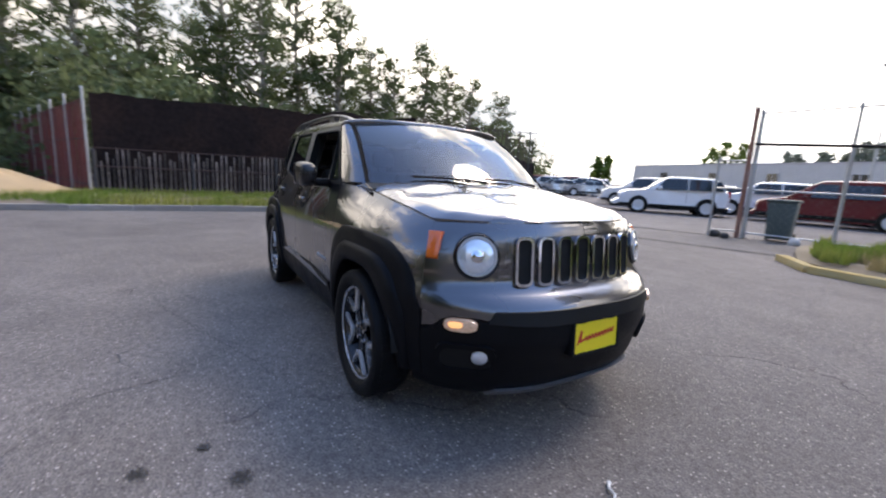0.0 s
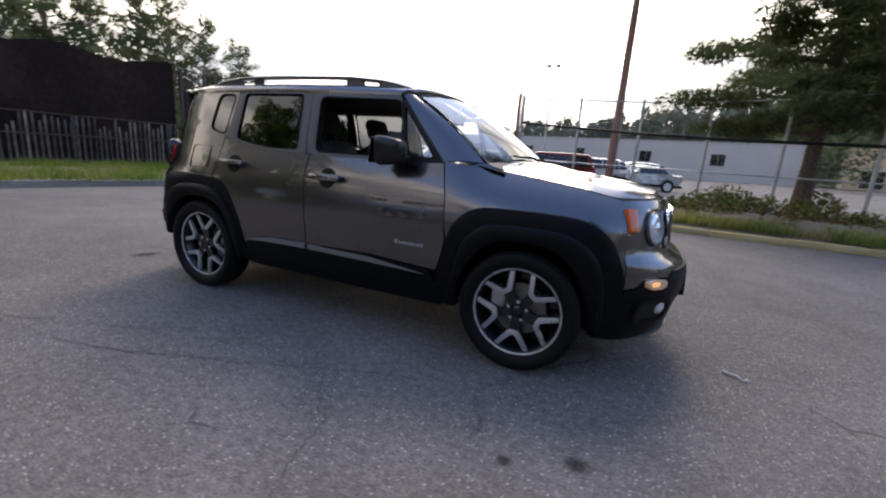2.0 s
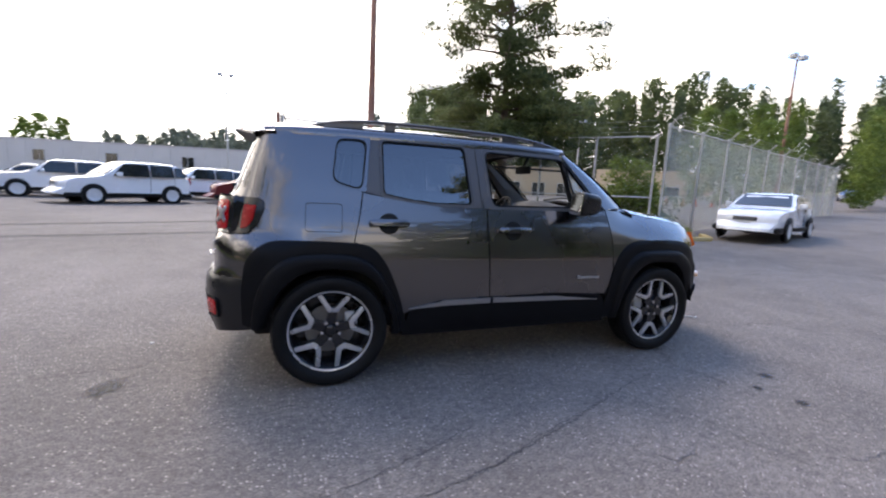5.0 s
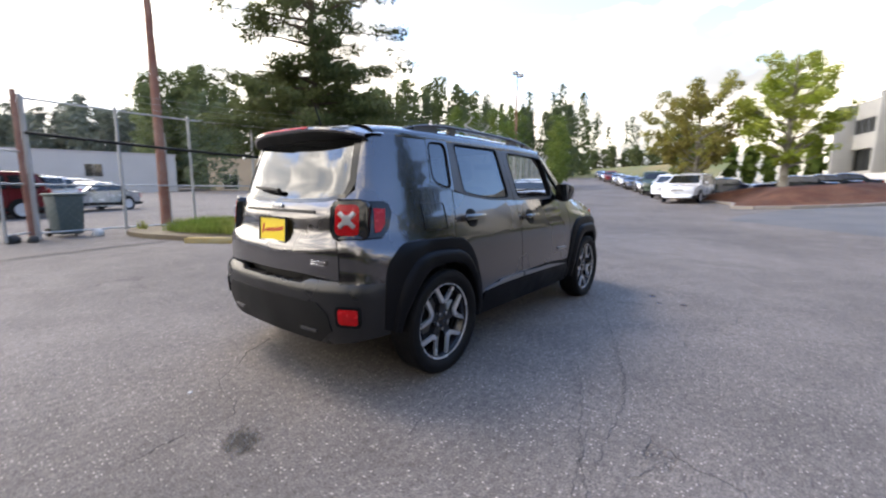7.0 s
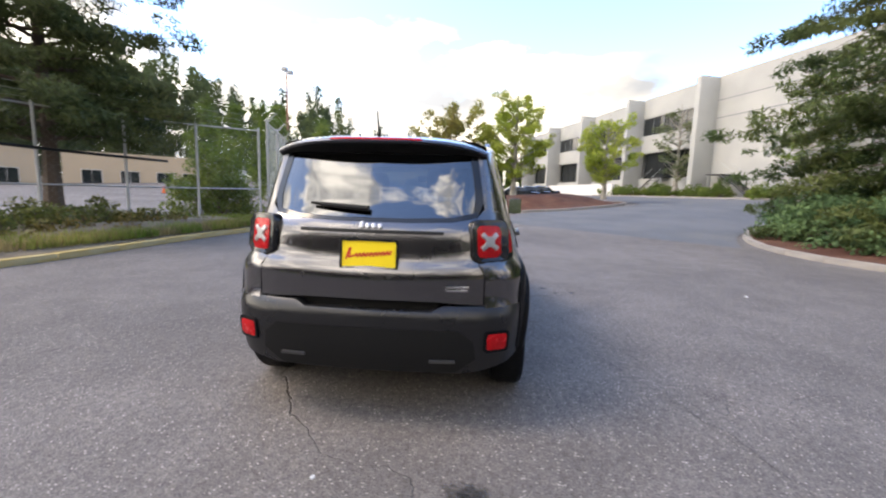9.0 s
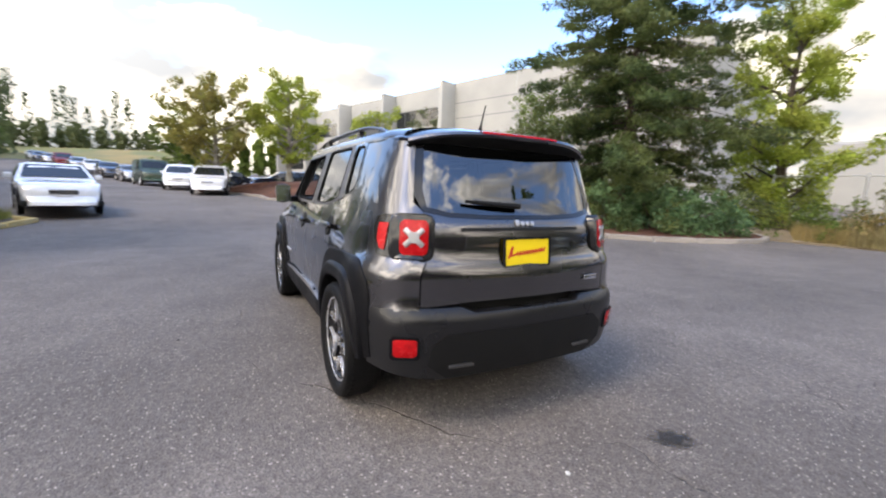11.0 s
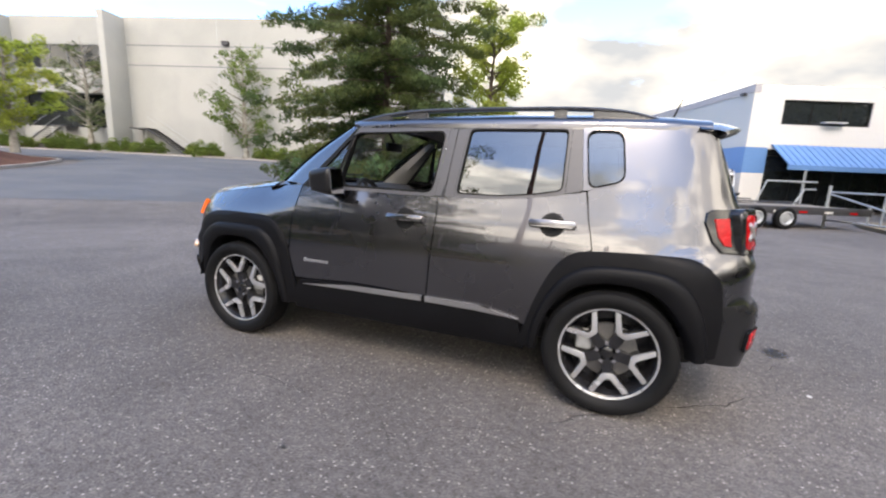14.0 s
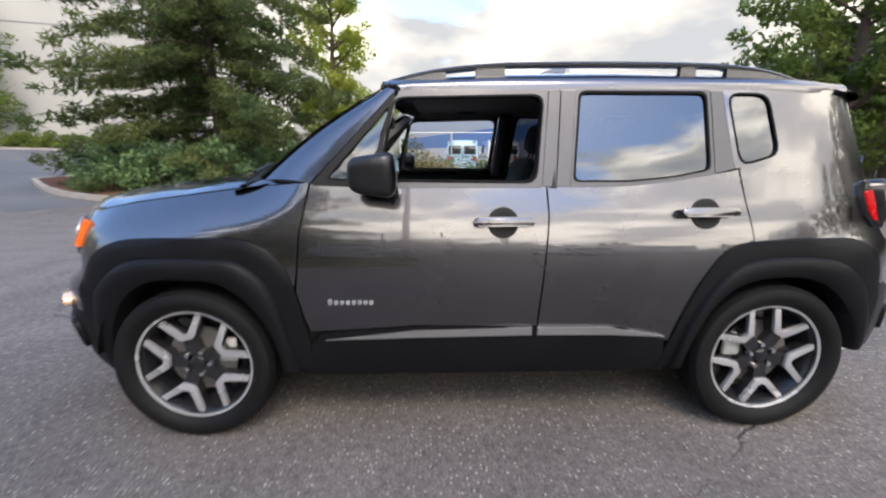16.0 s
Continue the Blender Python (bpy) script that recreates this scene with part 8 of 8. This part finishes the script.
wv = vehicle("parked_minivan", "white minivan parked at the end of the bark island", "minivan", stand(26.4, 1.75, 174), M["carwhite"], "minivan", ROADCARS)
copy_thing(wv, stand(32.2, 3.75, 178))
gv = vehicle("parked_van", "old dark green and white van on the roadside", "van", stand(38.4, 6.3, 196), M["cargreen"], "van", ROADCARS)
for k, (x, y) in enumerate(((44.5, 8.6), (49.8, 11.1), (55.4, 13.5), (61.2, 16.0), (67.4, 18.9), (74.0, 21.8), (81.0, 24.8), (88.5, 27.6))):
    copy_thing((silver, blue, sedan, silver, van_r)[k % 5], stand(x, y, 199))
copy_thing(blue, stand(62, 27.5, 200))
# vans and trailer before the workshop
VANS = "vans before the workshop"
v1 = vehicle("parked_van", "white panel van with rear windows by the workshop", "van", stand(-4.1, -25.2, 268), M["carwhite"], "van", VANS)
copy_thing(v1, stand(-6.2, -24.7, 271))
vehicle("parked_van", "pale blue van behind weeds by the workshop", "van", stand(-1.8, -25.6, 266), M["carpale"], "van", VANS)


def trailer():
    ang = 203
    top = thing("flatbed_trailer", "long black flatbed trailer with plank deck and pipe rails", "trailer", m=stand(-5.35, -13.2, ang))
    for k in range(-9, 10):
        bm = bmesh.new()
        box(bm, k * 0.33 - 0.155, -1.0, 0.60, k * 0.33 + 0.155, 1.0, 0.66, 0.008)
        part("deck_plank", bm, M["deck"], top)
    for y in (-1.05, 1.05):
        bm = bmesh.new()
        box(bm, -3.3, y - 0.05, 0.46, 3.3, y + 0.05, 0.68, 0.01)
        part("side_beam", bm, M["steel"], top)
        for k in range(8):
            bm = bmesh.new()
            box(bm, -3.0 + 0.8 * k, y - 0.056, 0.50, -2.75 + 0.8 * k, y + 0.056, 0.56, 0)
            part("marker_strip", bm, M["red"] if k % 2 else M["white"], top)
        for x in (-0.46, 0.46):
            bm = bmesh.new()
            s = 1 if y > 0 else -1
            lathe(bm, [(0.001, s * -0.1), (0.30, s * -0.1), (0.33, s * -0.06), (0.33, s * 0.08), (0.30, s * 0.11), (0.21, s * 0.10), (0.20, s * 0.06)], 28, "Y", (x, y * 1.16, 0.33))
            wh = part("wheel", bm, M["rubber"], top)
            bm = bmesh.new()
            lathe(bm, [(0.21, s * 0.10), (0.18, s * 0.11), (0.14, s * 0.06), (0.07, s * 0.07), (0.001, s * 0.08)], 24, "Y", (x, y * 1.16, 0.33))
            part("rim", bm, M["galv"], wh)
        bm = bmesh.new()
        box(bm, -0.95, y - 0.25 if y > 0 else y - 0.05, 0.78, 0.95, y + 0.05 if y < 0 else y + 0.25, 0.82, 0.02)
        part("mudguard", bm, M["steel"], top)
    for x, z in ((1.2, 1.45), (2.6, 1.2)):
        bm = bmesh.new()
        tube(bm, [(x, 0.95, 0.66), (x + 0.3, 0.95, z), (3.3, 0.95, z)], 0.03, 8)
        part("pipe_rail", bm, M["galv"], top)
    bm = bmesh.new()
    tube(bm, [(3.3, 0.8, 0.55), (4.5, 0, 0.5)], 0.05, 8)
    part("drawbar", bm, M["steel"], top)
    bm = bmesh.new()
    tube(bm, [(3.3, -0.8, 0.55), (4.5, 0, 0.5)], 0.05, 8)
    part("drawbar", bm, M["steel"], top)
    bm = bmesh.new()
    tube(bm, [(4.4, 0, 0.0), (4.4, 0, 0.75)], 0.04, 8)
    part("jockey_leg", bm, M["galv"], top)


trailer()

# pipe gate, cabinet by the workshop drive
pg = thing("pipe_gate", "galvanised pipe swing gate with a diagonal brace", "gate", m=pose(-9.4, -11.2, 0, 0, 0, -62))
for x0 in (0.0, 3.2):
    bm = bmesh.new()
    tube(bm, [(x0, 0, -0.2), (x0, 0, 1.35)], 0.07 if x0 == 0 else 0.045, 12)
    part("gate_post", bm, M["galv"], pg)
for pts in ([(0, 0, 1.15), (3.2, 0, 1.15)], [(0, 0, 0.25), (3.2, 0, 0.25)], [(0, 0, 0.3), (3.2, 0, 1.1)], [(1.6, 0, 0.25), (1.6, 0, 1.15)]):
    bm = bmesh.new()
    tube(bm, pts, 0.028, 8)
    part("gate_rail", bm, M["galv"], pg)
cb = thing("utility_cabinet", "pale blue-grey metal utility cabinet on a white post", "cabinet", m=pose(-10.1, -9.9, 0, 0, 0, 22))
bm = bmesh.new()
box(bm, -0.72, -0.28, 0.74, 0.72, 0.28, 1.66, 0.02)
part("case", bm, M["bluecase"], cb)
bm = bmesh.new()
box(bm, -0.76, -0.32, 1.66, 0.76, 0.32, 1.70, 0.01)
part("cap", bm, M["greywall"], cb)
bm = bmesh.new()
box(bm, -0.22, -0.16, -0.1, 0.22, 0.16, 0.75, 0.01)
part("base", bm, M["white"], cb, "white post")
for x0, x1 in ((-0.68, -0.01), (0.01, 0.68)):
    bm = bmesh.new()
    box(bm, x0, 0.28, 0.79, x1, 0.294, 1.61, 0.004)
    door = part("door", bm, M["bluecase"], cb)
    bm = bmesh.new()
    box(bm, x0 + 0.18, 0.294, 1.16, x0 + 0.48, 0.312, 1.20, 0.004)
    part("handle", bm, M["steel"], door, "dark handle")
# dark blue skip behind the cabinet
sk = thing("skip", "dark blue steel skip under the broad tree", "skip", m=pose(-13.6, -12.0, 0, 0, 0, 30))
bm = bmesh.new()
box(bm, -1.2, -0.75, 0.15, 1.2, 0.75, 1.25, 0.02)
for v in bm.verts:
    k = 0.86 + 0.14 * v.co.z / 1.25
    v.co.x, v.co.y = v.co.x * k, v.co.y * k
part("body", bm, M["carblue"], sk)
for x in (-0.7, 0.0, 0.7):
    bm = bmesh.new()
    box(bm, x - 0.04, 0.66, 0.2, x + 0.04, 0.80, 1.2, 0.01)
    part("rib", bm, M["carblue"], sk)
bm = bmesh.new()
box(bm, -1.24, -0.79, 1.25, 1.24, 0.79, 1.31, 0.015)
part("rim", bm, M["carblue"], sk)
for x in (-0.9, 0.9):
    bm = bmesh.new()
    box(bm, x - 0.08, -0.6, 0.0, x + 0.08, 0.6, 0.16, 0.01)
    part("skid", bm, M["steel"], sk)

# cones and bags in the far lot
for k, (x, y) in enumerate(((33, 29.5), (34.5, 29), (36, 28.3), (37, 27.7), (38.4, 27))):
    c = thing("traffic_cone", "orange traffic cone in the far lot", "cone", "cones in the far lot", m=stand(x, y, 0))
    bm = bmesh.new()
    lathe(bm, [(0.17, 0.03), (0.12, 0.3), (0.03, 0.72), (0.001, 0.73)], 14, "Z")
    part("cone", bm, M["conecol"], c)
    bm = bmesh.new()
    box(bm, -0.2, -0.2, 0, 0.2, 0.2, 0.03, 0.005)
    part("foot", bm, M["black"], c)

# ---- small things on the asphalt ----
bm = bmesh.new()
tube(bm, [(2.45, -0.20, 0.008), (2.475, -0.235, 0.014), (2.51, -0.24, 0.012), (2.535, -0.285, 0.008), (2.56, -0.275, 0.016)], [0.010, 0.005, 0.006, 0.005, 0.010], 6)
tagged(finish("litter", bm, M["litterm"]), "scrap of white plastic on the asphalt", "litter")


def flake(x, y, r, material, name, label, category, seed, h=0.012):
    rnd = random.Random(seed)
    bm = bmesh.new()
    pts = [(x + r * rnd.uniform(0.5, 1.0) * math.cos(a), y + 0.6 * r * rnd.uniform(0.5, 1.0) * math.sin(a)) for a in (2 * math.pi * k / 11 for k in range(11))]
    lo, hi = [bm.verts.new((*p, 0.002)) for p in pts], [bm.verts.new((x + (p[0] - x) * 0.8, y + (p[1] - y) * 0.8, h)) for p in pts]
    bm.faces.new(hi)
    for k in range(11):
        bm.faces.new((lo[k], lo[(k + 1) % 11], hi[(k + 1) % 11], hi[k]))
    tagged(finish(name, bm, material), label, category)



def soft_stain(name, base, dark):
    """Oil soaked into asphalt: dark in the middle, ragged and fading at the rim."""
    m = mat(name, dark, 0.75, vary=0.3, scale=6)
    nt = m.node_tree
    N, L = nt.nodes.new, nt.links.new
    co, ln, ns, ad, rp = N("ShaderNodeTexCoord"), N("ShaderNodeVectorMath"), N("ShaderNodeTexNoise"), N("ShaderNodeMath"), N("ShaderNodeMapRange")
    ln.operation, ad.operation = "LENGTH", "MULTIPLY_ADD"
    ns.inputs["Scale"].default_value, ns.inputs["Detail"].default_value = 3.0, 6
    L(co.outputs["Object"], ln.inputs[0])
    L(co.outputs["Object"], ns.inputs["Vector"])
    L(ns.outputs["Fac"], ad.inputs[0])
    ad.inputs[1].default_value = 1.6
    L(ln.outputs["Value"], ad.inputs[2])
    rp.inputs["From Min"].default_value, rp.inputs["From Max"].default_value = 1.05, 1.65
    rp.inputs["To Min"].default_value, rp.inputs["To Max"].default_value = base, 0.0
    L(ad.outputs[0], rp.inputs["Value"])
    L(rp.outputs["Result"], nt.nodes["Principled BSDF"].inputs["Alpha"])
    return m


M["soak"] = soft_stain("soaked_oil", 0.85, (0.022, 0.021, 0.020))
M["crack"] = mat("crack_shadow", (0.06, 0.056, 0.053), 0.95, vary=0.4, scale=4, fine=60)


def stain(x, y, rx, ry, label, turn=0.0):
    bm = bmesh.new()
    vs = [bm.verts.new((math.cos(a), math.sin(a), 0)) for a in (2 * math.pi * k / 20 for k in range(20))]
    bm.faces.new(vs)
    ob = finish("oil_stain", bm, M["soak"])
    ob.matrix_basis = pose(x, y, 0.004, 0, 0, turn) @ Matrix.Diagonal((rx, ry, 1, 1))
    tagged(ob, label, "stain")


stain(-2.52, -0.60, 0.17, 0.11, "dark oily stain on the asphalt behind the car", 60)
stain(1.74, -1.5, 0.08, 0.06, "dark round stain on the asphalt beside the car")
stain(1.54, -1.85, 0.07, 0.05, "dark round stain on the asphalt beside the car", 20)
stain(1.47, -1.62, 0.05, 0.04, "dark round stain on the asphalt beside the car")


def crack(pts, seed, w=0.0036):
    """A hairline crack: a narrow wandering strip let into the asphalt."""
    rnd = random.Random(seed)
    line = by_length(smooth_line([(x, y, 0) for x, y in pts], 8), 0.035)
    left, right = [], []
    for i, p in enumerate(line):
        d = (line[min(i + 1, len(line) - 1)] - line[max(i - 1, 0)]).normalized()
        n = Vector((-d.y, d.x, 0))
        c = p + n * rnd.uniform(-0.012, 0.012)
        ends = min(1.0, 0.2 + 0.2 * min(i, len(line) - 1 - i))
        h = w * rnd.uniform(0.15, 1.0) * ends
        left.append((c + n * h).to_tuple()[:2] + (0.0035,))
        right.append((c - n * h).to_tuple()[:2] + (0.0035,))
    bm = bmesh.new()
    grid(bm, [left, right])
    tagged(finish("crack", bm, M["crack"]), "thin wandering crack in the worn asphalt", "crack", "cracks in the asphalt")


for i, pts in enumerate((
        [(-1.75, -2.0), (-0.89, -1.91), (-0.23, -1.69), (0.06, -1.58), (0.42, -1.42), (0.75, -1.3), (1.04, -1.22)],
        [(0.42, -1.42), (0.51, -1.59), (0.61, -1.70), (0.71, -1.80), (0.75, -2.02), (0.9, -2.4)],
        [(0.4, -1.44), (-0.19, -1.65), (-0.6, -1.83), (-0.89, -1.89)],
        [(-0.57, -1.51), (-1.04, -1.71), (-1.53, -1.88), (-1.81, -2.01), (-2.3, -2.1)],
        [(-3.11, 0.79), (-3.08, 0.45), (-3.02, 0.28), (-2.92, 0.21), (-2.77, 0.05), (-2.7, -0.15), (-2.62, -0.35), (-2.63, -0.55)],
        [(-1.36, -1.04), (-1.6, -1.10), (-1.79, -1.13), (-2.1, -1.22)],
        [(-1.34, -1.86), (-1.72, -1.94), (-2.1, -2.05)])):
    crack(pts, 40 + i, 0.0022 if i == 4 else 0.0036)

flake(-2.48, 0.11, 0.022, M["litterm"], "litter", "small white scrap on the asphalt behind the car", "litter", 4, 0.008)
flake(1.83, -4.27, 0.04, M["litterm"], "litter", "small white scrap on the open asphalt", "litter", 5, 0.01)
flake(4.4, -9.0, 0.05, M["litterm"], "litter", "small white scrap by the spruce bed kerb", "litter", 6, 0.012)
flake(3.7, -9.3, 0.05, M["litterm"], "litter", "small white scrap by the spruce bed kerb", "litter", 7, 0.012)
flake(0.05, 1.80, 0.02, M["stain"], "pebble", "small dark pebble on the asphalt", "pebble", 8, 0.012)
